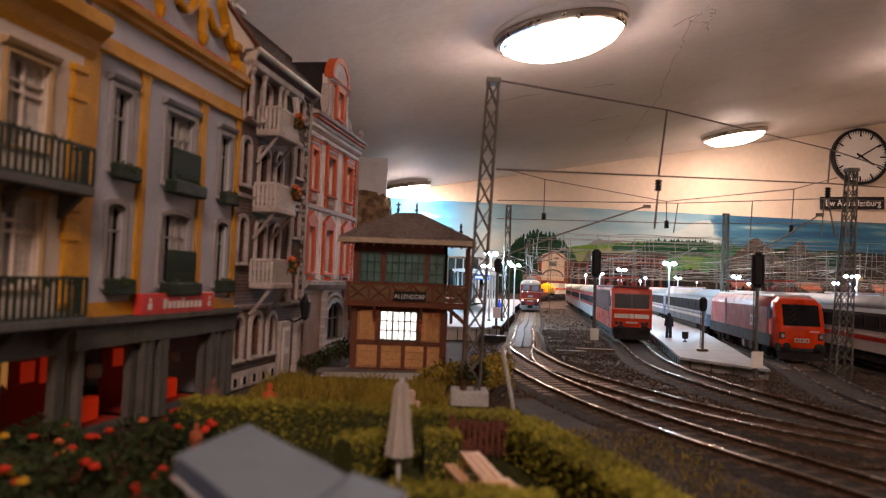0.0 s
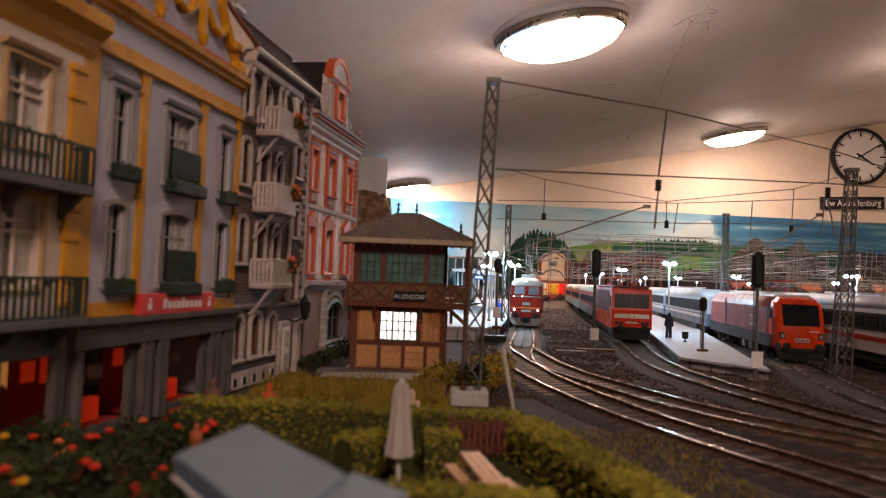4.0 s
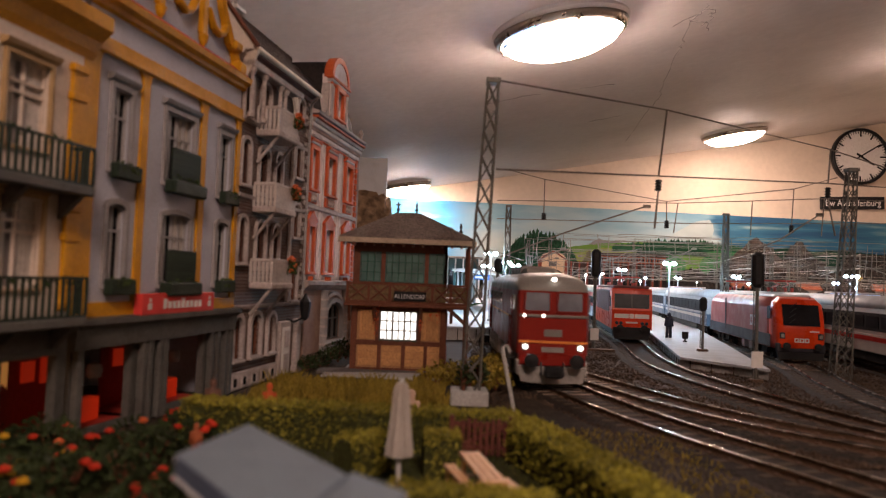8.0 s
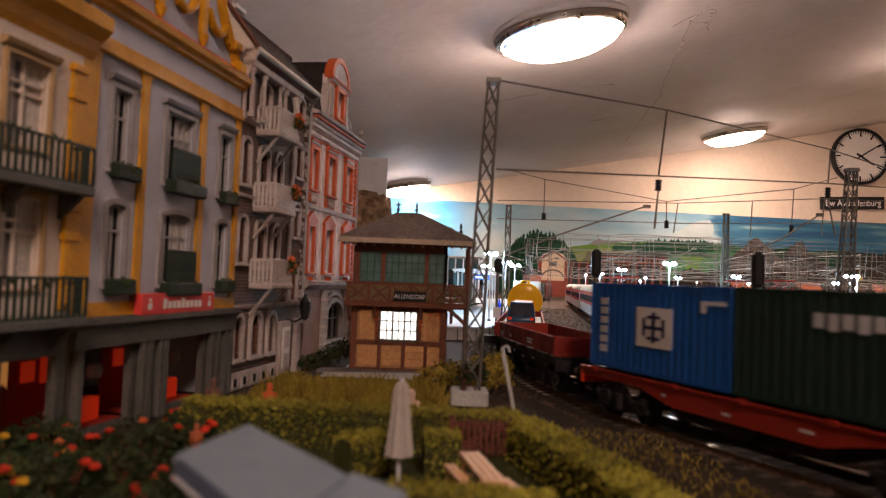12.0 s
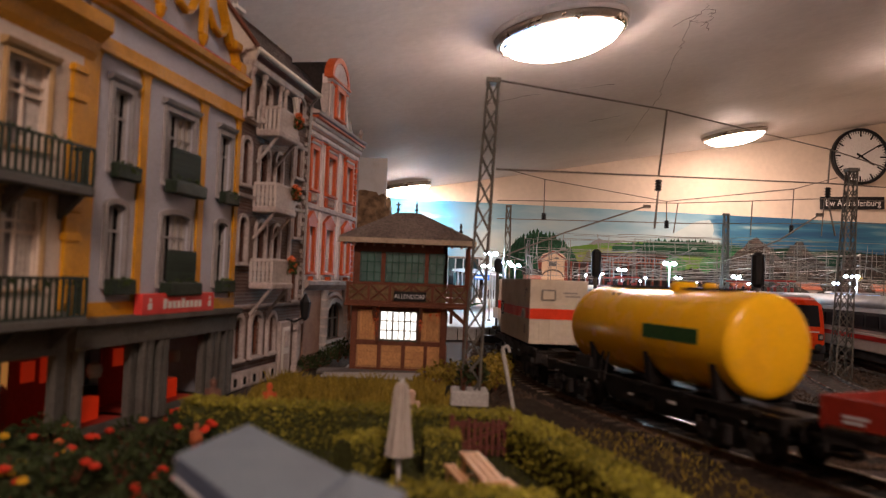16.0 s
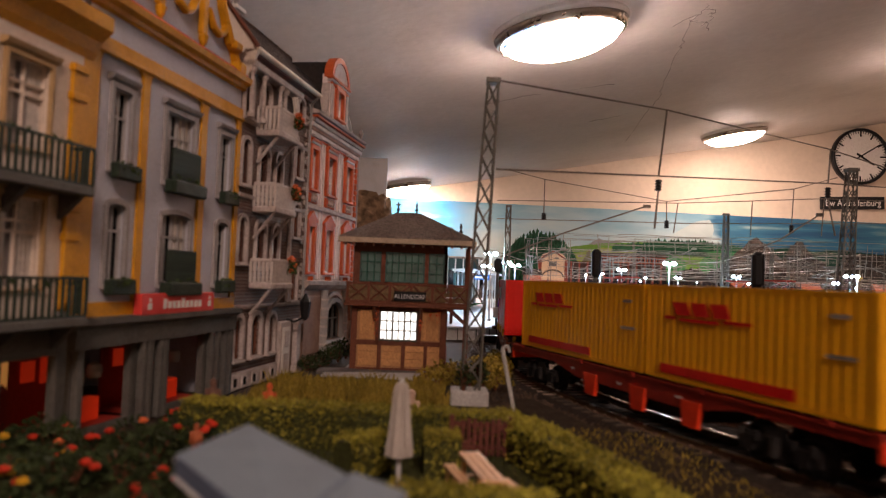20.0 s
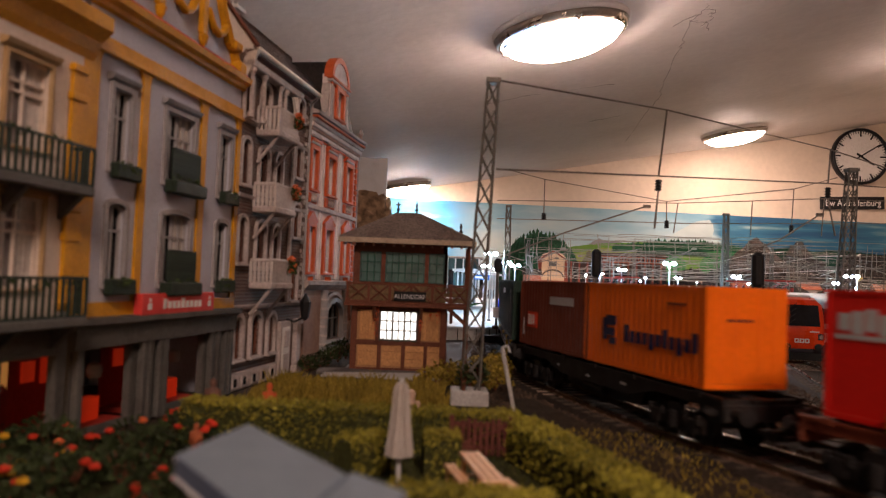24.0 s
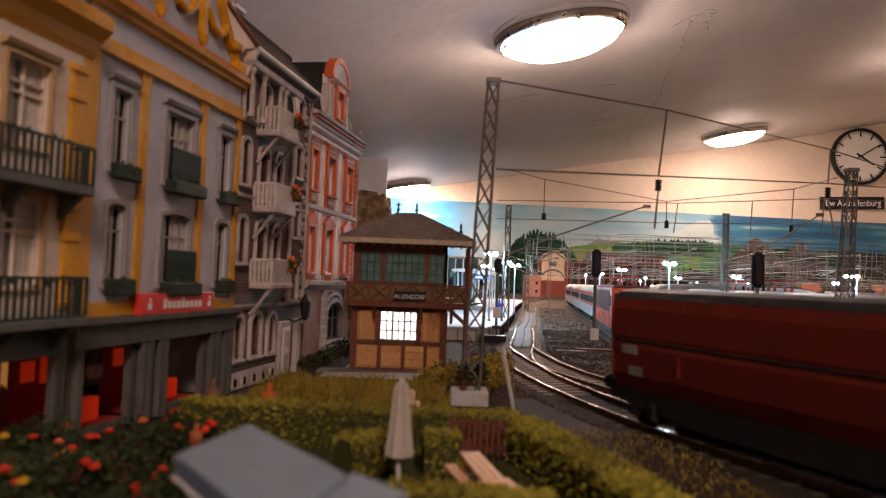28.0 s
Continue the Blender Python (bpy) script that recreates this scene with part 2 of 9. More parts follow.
def ground():
    bm = bm_new()
    xs = sorted(set([X0, X1] + [x for x in range(-1500, 2700, 150)] + [x for x in range(-140, 320, 8)]))
    ys = sorted(set([Y0, Y1] + [y for y in range(-1400, 4200, 150)] + [y for y in range(60, 720, 8)]))
    g = [[bm.verts.new((x, y, -3.6 + 0.7 * noise.noise(Vector((x, y, 0)) * 0.03) + 0.4 * noise.noise(Vector((x, y, 3)) * 0.15))) for y in ys] for x in xs]
    for i in range(len(xs) - 1):
        for j in range(len(ys) - 1):
            bm.faces.new((g[i][j], g[i + 1][j], g[i + 1][j + 1], g[i][j + 1]))
    ob = part("ground", bm, M["ballast"], smooth=True)
    tagged(ob, "dark brown fine ballast ground of a model railway", "ground", kind="structure")


ground()

# ---- track plan: the running line as headings along its length, in mm ----
STEP = 4.0
SS = np.arange(-3600, 2600, STEP)
KNOTS = (-3600, -2700, -2300, -1900, -1500, -1100, -850, -700, -620, -550, -480, -420, -360, -300, -250, -200, -150, -100, -50, 0, 60, 150, 250, 330, 2600)
BENDS = (1.2, 1.1, 1.0, 0.6, 0.25, 0.0, 0.021, -0.082, -0.62, 1.433, -0.892, 0.407, -0.842, 0.89, 1.674, 3.179, 1.095, 1.071, 2.498, 0.646, -2.4, 7.0, 4.0, 2.1, 2.2)


def running_line():
    k = np.interp(SS, KNOTS, BENDS) * 1e-3
    a = np.concatenate([[0], np.cumsum((k[1:] + k[:-1]) / 2 * STEP)])
    a = a - np.interp(0, SS, a) + 0.3783
    dx, dy = np.sin(a), -np.cos(a)
    x = np.concatenate([[0], np.cumsum((dx[1:] + dx[:-1]) / 2 * STEP)])
    y = np.concatenate([[0], np.cumsum((dy[1:] + dy[:-1]) / 2 * STEP)])
    return x - np.interp(0, SS, x) + 93.31, y - np.interp(0, SS, y) + 217.83


LX, LY = running_line()


def on_line(s):
    return np.array([np.interp(s, SS, LX), np.interp(s, SS, LY)])
# ---- ceiling lamps ----
M["chrome"] = paint("lamp_rim_metal", (0.42, 0.36, 0.30), 0.3, 0.9, 0.1, 200, 0.05)
M["bluefilm"] = paint("blue_film", (0.01, 0.12, 0.45), 0.3)


def ceiling_lamp(px, py, r, glowing="lamp_lit", label="round ceiling lamp with glowing white glass dome"):
    t = thing("ceiling_lamp", mm(px, py, ceiling_z(px, py)), label, "ceiling lamp", "ceiling lamps")
    t.rotation_euler = (0.0212, -math.atan(0.178), 0)
    part("back_plate", lathe(bm_new(), ((r * 1.0, 12), (r * 1.0, 0), (r * 0.97, -8), (r * 0.9, -10)), 56), M["plaster"], t)
    part("rim", lathe(bm_new(), ((r * 0.93, -6), (r * 0.98, -10), (r * 0.95, -24), (r * 0.89, -30), (r * 0.87, -14)), 56, closed=True), M["chrome"], t, "narrow metal rim", True)
    part("dome", lathe(bm_new(), ((r * 0.88, -14), (r * 0.87, -28), (r * 0.78, -44), (r * 0.6, -58), (r * 0.35, -66), (r * 0.05, -69)), 56), M[glowing], t, "glowing white glass dome", True)
    for k in range(3):
        a = 0.6 + k * 2.1
        part("dome_clip", box(bm_new(), math.cos(a) * r * 0.9 - 4, math.cos(a) * r * 0.9 + 4, math.sin(a) * r * 0.9 - 4, math.sin(a) * r * 0.9 + 4, -34, -20, 1), M["chrome"], t)
    return t


first = ceiling_lamp(277, 1850, 176, "lamp_lit", "large round ceiling lamp with glowing dome, blue film inside")
bm = bm_new()
for k in range(7):
    a0, a1 = math.radians(185 + k * 8), math.radians(185 + (k + 1) * 8)
    r0, r1 = 178 * 0.885, 178 * 0.80
    v = [bm.verts.new((math.cos(a) * r, math.sin(a) * r, z)) for z in (-33, -36) for a, r in ((a0, r0), (a1, r0), (a1, r1), (a0, r1))]
    for q in ((0, 1, 2, 3), (7, 6, 5, 4), (0, 4, 5, 1), (1, 5, 6, 2), (2, 6, 7, 3), (3, 7, 4, 0)):
        bm.faces.new([v[i] for i in q])
part("blue_film", bm, M["bluefilm"], first, "strip of blue film in the dome edge")
ceiling_lamp(1488, 3790, 168, "lamp_lit_right")
ceiling_lamp(-222, 4026, 150, "lamp_lit_far")
ceiling_lamp(180, -740, 172, "lamp_lit_behind")
# Added lamp out of view on the right, a fill for houses and ceiling.
ceiling_lamp(1750, 2500, 172, "lamp_added_side")

# hairline cracks in the ceiling plaster
M["crack"] = paint("plaster_crack", (0.36, 0.32, 0.30), 0.95)
for line in (((638, 1774), (643, 1873), (634, 1922), (674, 2111), (692, 2219), (731, 2438), (804, 2796), (809, 2925), (904, 3780)),
             ((643, 1873), (610, 1900), (590, 1960)), ((634, 1922), (690, 1960), (720, 2040)), ((809, 2925), (700, 3000), (560, 3020)), ((139, 2525), (262, 2494), (369, 2498), (472, 2479), (585, 2486)), ((678, 1974), (693, 1922), (668, 1882), (687, 1874), (641, 1835))):
    bm = bm_new()
    jit = random.Random(len(line))
    pts = []
    for (a, b), (c, d) in zip(line, line[1:]):
        for k in range(6):
            f = k / 6
            x, y = a + (c - a) * f + jit.uniform(-5, 5), b + (d - b) * f + jit.uniform(-8, 8)
            z = ceiling_z(x, y) + 9 * noise.noise(Vector((x, y, 0)) * 0.0022) + 3 * noise.noise(Vector((x, y, 5)) * 0.009)
            pts.append((x, y, z))
    sweep(bm, pts, 1.1, 5)
    tagged(part("ceiling_crack", bm, M["crack"]), "thin dark crack in the ceiling plaster", "crack", kind="structure")
# ---- tracks ----
def curve_through(pts, per=12):
    """A smooth plan line through a few points."""
    pts = [np.array(p, float) for p in pts]
    out = []
    for i in range(len(pts) - 1):
        p0, p1, p2, p3 = pts[max(i - 1, 0)], pts[i], pts[i + 1], pts[min(i + 2, len(pts) - 1)]
        for t in np.linspace(0, 1, per, endpoint=False):
            out.append(0.5 * (2 * p1 + (p2 - p0) * t + (2 * p0 - 5 * p1 + 4 * p2 - p3) * t ** 2 + (3 * p1 - p0 - 3 * p2 + p3) * t ** 3))
    out.append(pts[-1])
    return np.array(out).T


def even(xs, ys, gap):
    d = np.concatenate([[0], np.cumsum(np.hypot(np.diff(xs), np.diff(ys)))])
    q = np.arange(0, d[-1], gap)
    return np.interp(q, d, xs), np.interp(q, d, ys)


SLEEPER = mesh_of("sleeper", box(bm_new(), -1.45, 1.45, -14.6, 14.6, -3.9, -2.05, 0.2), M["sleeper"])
# Same sleeper in the darker tone that imitates dim light close by.
SLEEPER_DIMMED = mesh_of("sleeper", box(bm_new(), -1.45, 1.45, -14.6, 14.6, -3.9, -2.05, 0.2), M["sleeper_dimmed"])
CHAIR = bm_new()
for q in (-8.6, 8.6):
    box(CHAIR, -0.9, 0.9, q - 1.7, q + 1.7, -2.3, -1.6)
CHAIR = mesh_of("rail_chair", CHAIR, M["rail_web"])


rng_track = random.Random(77)


def track(name, xs, ys, label, near=None, gap=8.3):
    t = tagged(new(name), label, "railway track", "station tracks")
    d = np.stack([np.gradient(xs), np.gradient(ys)], 1)
    d /= np.linalg.norm(d, axis=1)[:, None]
    nrm = np.stack([d[:, 1], -d[:, 0]], 1)
    profile = ((-0.45, 0), (0.45, 0), (0.45, -0.5), (0.18, -0.7), (0.18, -1.9), (0.9, -2.3), (-0.9, -2.3), (-0.18, -1.9), (-0.18, -0.7), (-0.45, -0.5))
    for side in (-1, 1):
        bm = bm_new()
        prev = None
        for x, y, n in zip(xs, ys, nrm):
            c = np.array([x, y]) + n * side * 8.6
            ring = [bm.verts.new((c[0] + n[0] * o, c[1] + n[1] * o, z)) for o, z in profile]
            if prev:
                for i in range(10):
                    f = bm.faces.new((prev[i], prev[(i + 1) % 10], ring[(i + 1) % 10], ring[i]))
                    f.material_index = 0 if i in (0, 1, 9) else 1
            prev = ring
        part("rail", bm, [M["rail"], M["rail_web"]], t)
    bed = bm_new()
    prev = None
    for i, (x, y, n) in enumerate(zip(xs, ys, nrm)):
        wob = 1.5 * noise.noise(Vector((x * 0.15, y * 0.15, 2)))
        ring = [bed.verts.new((x + n[0] * o, y + n[1] * o, z + (0.08 * noise.noise(Vector((x * 0.3, y * 0.3, o))) if z > -3 else 0))) for o, z in ((-21 + wob, -4.4), (-16, -2.35), (-6, -2.25), (6, -2.25), (16, -2.35), (21 - wob, -4.4))]
        if prev:
            for k in range(5):
                bed.faces.new((prev[k], prev[k + 1], ring[k + 1], ring[k]))
        prev = ring
    part("ballast_bed", bed, M["bed"], t, "brown ballast shoulder", True)
    ex, ey = even(xs, ys, gap)
    ang = np.arctan2(np.gradient(ey), np.gradient(ex))
    rest = bm_new()
    for x, y, a in zip(ex, ey, ang):
        if near and near[0] < y < near[1]:
            # Dimmed copy close by, pale copy beyond: falloff of light set by colour.
            for me in (SLEEPER if name in ("running_track", "branch_track") and y + rng_track.uniform(-30, 30) > 325 else SLEEPER_DIMMED, CHAIR):
                o = new(me.name, me)
                o.parent = t
                o.location, o.rotation_euler = (x * MM, y * MM, 0), (0, 0, a)
        else:
            c, s = math.cos(a), math.sin(a)
            v = [rest.verts.new((x + c * i - s * j, y + s * i + c * j, z)) for z in (-3.9, -2.05) for i, j in ((-1.2, -15), (1.2, -15), (1.2, 15), (-1.2, 15))]
            for q in ((4, 5, 6, 7), (0, 1, 5, 4), (1, 2, 6, 5), (2, 3, 7, 6), (3, 0, 4, 7)):
                rest.faces.new([v[i] for i in q])
    if rest.verts:
        tagged(part("sleeper_rest", rest, M["sleeper"], t), kind="stuff")
    else:
        rest.free()
    return t


sel = (SS > -2900) & (SS < 330)
track("running_track", LX[sel], LY[sel], "curved main track with shiny rails, sleepers dimmed close by", (150, 620))
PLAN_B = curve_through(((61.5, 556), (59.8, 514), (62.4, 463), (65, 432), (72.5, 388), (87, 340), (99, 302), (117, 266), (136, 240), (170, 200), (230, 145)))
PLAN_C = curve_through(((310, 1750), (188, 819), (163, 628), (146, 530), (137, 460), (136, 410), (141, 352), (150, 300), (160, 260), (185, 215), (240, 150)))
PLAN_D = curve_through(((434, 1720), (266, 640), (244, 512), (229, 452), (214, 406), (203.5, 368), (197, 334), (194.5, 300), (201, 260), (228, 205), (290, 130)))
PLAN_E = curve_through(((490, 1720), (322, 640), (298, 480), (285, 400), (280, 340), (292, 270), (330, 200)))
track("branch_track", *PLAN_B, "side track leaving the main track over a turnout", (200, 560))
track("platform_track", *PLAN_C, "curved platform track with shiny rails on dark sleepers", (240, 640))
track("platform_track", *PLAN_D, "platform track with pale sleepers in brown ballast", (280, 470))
track("platform_track", *PLAN_E, "outer station track in brown ballast")

# boarded crossing between the rails of the main track beside the platform
M["plank"] = paint("dark_track_board", (0.13, 0.12, 0.115), 0.8, 0, 0.3, 900, 0.3, (0.08, 0.07, 0.065), 0.5)
bd = tagged(new("track_boarding"), "dark grey boards laid between the rails", "boards", kind="structure")
for s0 in range(-960, -350, 52):
    for o0, o1 in ((-6.6, -0.5), (0.3, 6.6)):
        bm = bm_new()
        vs = []
        for s in (s0, s0 + 17, s0 + 34, s0 + 51):
            a, b = on_line(s), on_line(s + 4)
            d = (b - a) / np.linalg.norm(b - a)
            for o in (o0, o1):
                p = a + np.array((d[1], -d[0])) * o
                vs.append((bm.verts.new((p[0], p[1], -2.4)), bm.verts.new((p[0], p[1], -0.9))))
        for k in range(3):
            a, b, c, e = vs[2 * k], vs[2 * k + 1], vs[2 * k + 3], vs[2 * k + 2]
            bm.faces.new((a[1], b[1], c[1], e[1]))
            bm.faces.new((a[0], a[1], e[1], e[0]))
            bm.faces.new((b[1], b[0], c[0], c[1]))
        part("plank", bm, M["plank"], bd)


def stones(count, x0, x1, y0, y1, r0, r1, seed, label, z=-3.5, at=None):
    """Loose ballast: tiny eight-faced chips of uneven size strewn over the ground."""
    q = np.random.default_rng(seed)
    if at is None:
        y = y0 + (y1 - y0) * q.random(count) ** 1.5
        x = q.uniform(x0, x1, count)
        ok = (x < 0.68 * y + 20) & (x > -0.1 * y + 30)
        at = np.stack([x[ok], y[ok], np.full(ok.sum(), z)], 1)
    x, y, z = at.T
    n = len(x)
    r = q.uniform(r0, r1, (n, 1)) * q.uniform(0.6, 1.3, (n, 3))
    unit = np.array(((1, 0, 0), (0, 1, 0), (-1, 0, 0), (0, -1, 0), (0, 0, 1), (0, 0, -1)), float)
    a = q.uniform(0, 6.283, n)
    v = unit[None] * r[:, None]
    c, s = np.cos(a)[:, None], np.sin(a)[:, None]
    tilt = q.uniform(-0.5, 0.5, (n, 1))
    vx, vy, vz = v[..., 0] * c - v[..., 1] * s, v[..., 0] * s + v[..., 1] * c, v[..., 2] * 0.8 + tilt * v[..., 0]
    p = np.stack([vx + x[:, None], vy + y[:, None], vz + z[:, None] + r[:, 2:] * 0.3], 2).reshape(-1, 3) * MM
    f = np.array(((0, 1, 4), (1, 2, 4), (2, 3, 4), (3, 0, 4), (1, 0, 5), (2, 1, 5), (3, 2, 5), (0, 3, 5)))
    me = bpy.data.meshes.new("ballast_stones")
    me.from_pydata(p.tolist(), [], (f[None] + 6 * np.arange(n)[:, None, None]).reshape(-1, 3).tolist())
    me.materials.append(M["stone_chip"])
    tagged(new("ballast_stones", me), label, "ballast", kind="stuff")


def bed_stones(plan, y0, y1, count, seed):
    """Small chips between and beside the sleepers of one track."""
    q = np.random.default_rng(seed)
    xs, ys = even(plan[0], plan[1], 2.0)
    keep = (ys > y0) & (ys < y1)
    xs, ys = xs[keep], ys[keep]
    d = np.stack([np.gradient(xs), np.gradient(ys)], 1)
    d /= np.linalg.norm(d, axis=1)[:, None]
    i = q.integers(0, len(xs), count)
    o = q.uniform(-19, 19, count)
    ok = (abs(abs(o) - 8.6) > 1.3)
    i, o = i[ok], o[ok]
    f = q.uniform(-1, 1, len(i))
    return np.stack([xs[i] + d[i, 1] * o + d[i, 0] * f, ys[i] - d[i, 0] * o + d[i, 1] * f, -2.55 - np.clip((abs(o) - 15) * 0.35, 0, 1.3)], 1)


chips = [bed_stones((LX[sel], LY[sel]), 230, 620, 5200, 1), bed_stones(PLAN_B, 180, 540, 3400, 2), bed_stones(PLAN_C, 220, 640, 4400, 3), bed_stones(PLAN_D, 250, 480, 2400, 4)]
stones(0, 0, 0, 0, 0, 0.25, 0.5, 9, "fine ballast chips between the sleepers", at=np.concatenate(chips))
stones(60000, 20, 420, 215, 800, 0.35, 0.85, 5, "loose brown-grey ballast stones round the tracks")
stones(16000, 30, 600, 300, 1500, 0.6, 1.2, 6, "coarser scattered ballast stones")

# ---- rolling stock; local x runs forward, the front at 0, z 0 on the rail ----
SPEED, T0 = 111.33, 8.0
TRAIN = []


def vehicle_pose(front, t, inset, base):
    s = front + SPEED * (t - T0) - float(np.interp(t, (24.4, 26.6), (0, 22)))
    a, b = on_line(s - inset), on_line(s - inset - base)
    d = (a - b) / np.linalg.norm(a - b)
    p = a + d * inset
    return mm(p[0], p[1], 0, math.degrees(math.atan2(d[1], d[0])))


def plate(bm, x0, x1, z0, z1, side, y, t=0.2):
    """A thin plate on the side wall at +-y."""
    return box(bm, x0, x1, *((y, y + t) if side > 0 else (-y - t, -y)), z0, z1)


def wheelset(parent, x, r=5.3, face=None, cap=None):
    for side in (-1, 1):
        w = part("wheel", lathe(bm_new(), ((r + 0.9, side * 6.9), (r + 0.9, side * 7.6), (r, side * 7.8), (r, side * 10), (r * 0.82, side * 10.1), (r * 0.78, side * 9.4), (r * 0.3, side * 9.6), (r * 0.28, side * 10.4), (0.05, side * 10.5)), 20, (0, 0, 0), "y"),
                 face or M["chassis"], parent, "", True, (x, 0, r))
        if cap:
            part("wheel_disc", lathe(bm_new(), ((r * 0.8, side * 10.1), (r * 0.8, side * 10.6), (r * 0.4, side * 10.9)), 18, (0, 0, 0), "y"), cap, parent, "yellow painted wheel disc", False, (x, 0, r))
    part("axle", tube(bm_new(), (0, -7, 0), (0, 7, 0), 0.9, 8), M["chassis"], parent, at=(x, 0, r))


def bogie(parent, x, wheelbase=20, mat=None, caps=()):
    """A two-axle wagon bogie round x."""
    mat = mat or M["chassis"]
    for side in (-1, 1):
        bm = bm_new()
        h = wheelbase / 2
        pts = ((-h - 5, 4), (-h - 5, 8), (-h - 2, 9), (-h * 0.45, 7.6), (-h * 0.3, 11), (h * 0.3, 11), (h * 0.45, 7.6), (h + 2, 9), (h + 5, 8), (h + 5, 4), (h + 2, 3.4), (h - 3, 4), (h * 0.4, 2.6), (-h * 0.4, 2.6), (-h + 3, 4), (-h - 2, 3.4))
        prism(bm, [(x + a, z) for a, z in pts], side * 11.3, side * 12.7, "y")
        for q in (-h, h):
            box(bm, x + q - 2.2, x + q + 2.2, side * 12.7 - (0.9 if side < 0 else 0), side * 12.7 + (0.9 if side > 0 else 0), 3.4, 7.6)
            tube(bm, (x + q - 3.3, side * 13, 6.4), (x + q - 3.3, side * 13, 9), 0.9, 8)
            tube(bm, (x + q + 3.3, side * 13, 6.4), (x + q + 3.3, side * 13, 9), 0.9, 8)
        tube(bm, (x, side * 13, 3.4), (x, side * 13, 8.6), 1.6, 8)
        part("bogie_frame", bm, mat, parent)
    for i, q in enumerate((-wheelbase / 2, wheelbase / 2)):
        wheelset(parent, x + q, cap=M["gold"] if i in caps else None)


def ends(parent, xs, mat=None, z=12.0, beam=None):
    """Buffers, coupling and headstock at each end."""
    for x, way in xs:
        bm = bm_new()
        box(bm, x - (1.5 if way > 0 else 0), x + (0 if way > 0 else 1.5), -13.5, 13.5, z - 2.5, z + 2.2, 0.2)
        part("headstock", bm, beam or M["chassis"], parent)
        for y in (-10, 10):
            bm = bm_new()
            lathe(bm, ((1.5, x), (1.3, x + way * 2.5), (1.0, x + way * 2.6), (1.0, x + way * 5.2), (2.7, x + way * 5.4), (2.7, x + way * 6.0), (0.5, x + way * 6.4)), 12, (0, y, z), "x")
            part("buffer", bm, mat or M["chassis"], parent)
        bm = bm_new()
        box(bm, x - 1 if way > 0 else x - 11, x + 11 if way > 0 else x + 1, -2.2, 2.2, 6.2, 7.6, 0.3)
        box(bm, x + way * 7 - 1.5, x + way * 7 + 1.5, -4, 4, 5.6, 8.8, 0.4)
        part("coupling", bm, M["chassis"], parent)


def wagon(name, front, length, label, category, inset=None, base=None):
    t = thing(name, mm(0, 0), label, category, "goods train vehicles")
    TRAIN.append((t, front, inset or length * 0.16, base or length * 0.68))
    return t


def container(x1, length, mat, y=14.0, z0=13.6, z1=43.6, ribs=True, label="", parent=None, lift=3.8):
    """A ribbed freight container whose front end is at x1: ribbed walls, frame posts and rails, locking bars on the end."""
    x0 = x1 - length
    bm = bm_new()
    pts = []
    if ribs:
        n = 2 * int(length / 3.6)
        for sgn in (1, -1):
            xs = [x0 + 1.3 + (length - 2.6) * i / n for i in range(n + 1)]
            if sgn < 0:
                xs = xs[::-1]
            for i, x in enumerate(xs):
                o = 0.22 if i % 2 else 0.0
                w = 0.3 * (1 if sgn > 0 else -1)
                pts += [(x - w, sgn * (y - 0.1 - (0.22 - o))), (x + w, sgn * (y - 0.1 - o))]
        prism(bm, pts, z0 + 0.8, z1 - 0.5, "z")
    else:
        box(bm, x0 + 0.4, x1 - 0.4, -y + 0.3, y - 0.3, z0 + 0.6, z1 - 0.5)
    body = part("container", bm, mat, parent, label)
    body.location.z = lift * MM
    bm = bm_new()
    for xa in (x0, x1 - 1.4):
        for sgn in (-1, 1):
            box(bm, xa, xa + 1.4, *sorted((sgn * y, sgn * (y - 1.4))), z0, z1, 0.12)
    for sgn in (-1, 1):
        box(bm, x0 + 1.4, x1 - 1.4, *sorted((sgn * y, sgn * (y - 0.7))), z0, z0 + 1.3)
        box(bm, x0 + 1.4, x1 - 1.4, *sorted((sgn * y, sgn * (y - 0.7))), z1 - 0.9, z1)
    for xa in (x0, x1 - 0.8):
        box(bm, xa, xa + 0.8, -y + 1.4, y - 1.4, z0, z0 + 1.6)
        box(bm, xa, xa + 0.8, -y + 1.4, y - 1.4, z1 - 1.6, z1)
    part("container_frame", bm, mat, body)
    part("end_door", box(bm_new(), x1 - 0.3, x1 - 0.05, -y + 1.5, y - 1.5, z0 + 1.7, z1 - 1.7), mat, body)
    for yy in (-9, -4, 4, 9):
        part("locking_rod", tube(bm_new(), (x1 - 0.05, yy, z0 + 1), (x1 - 0.05, yy, z1 - 1), 0.28, 6), mat, body)
    return body


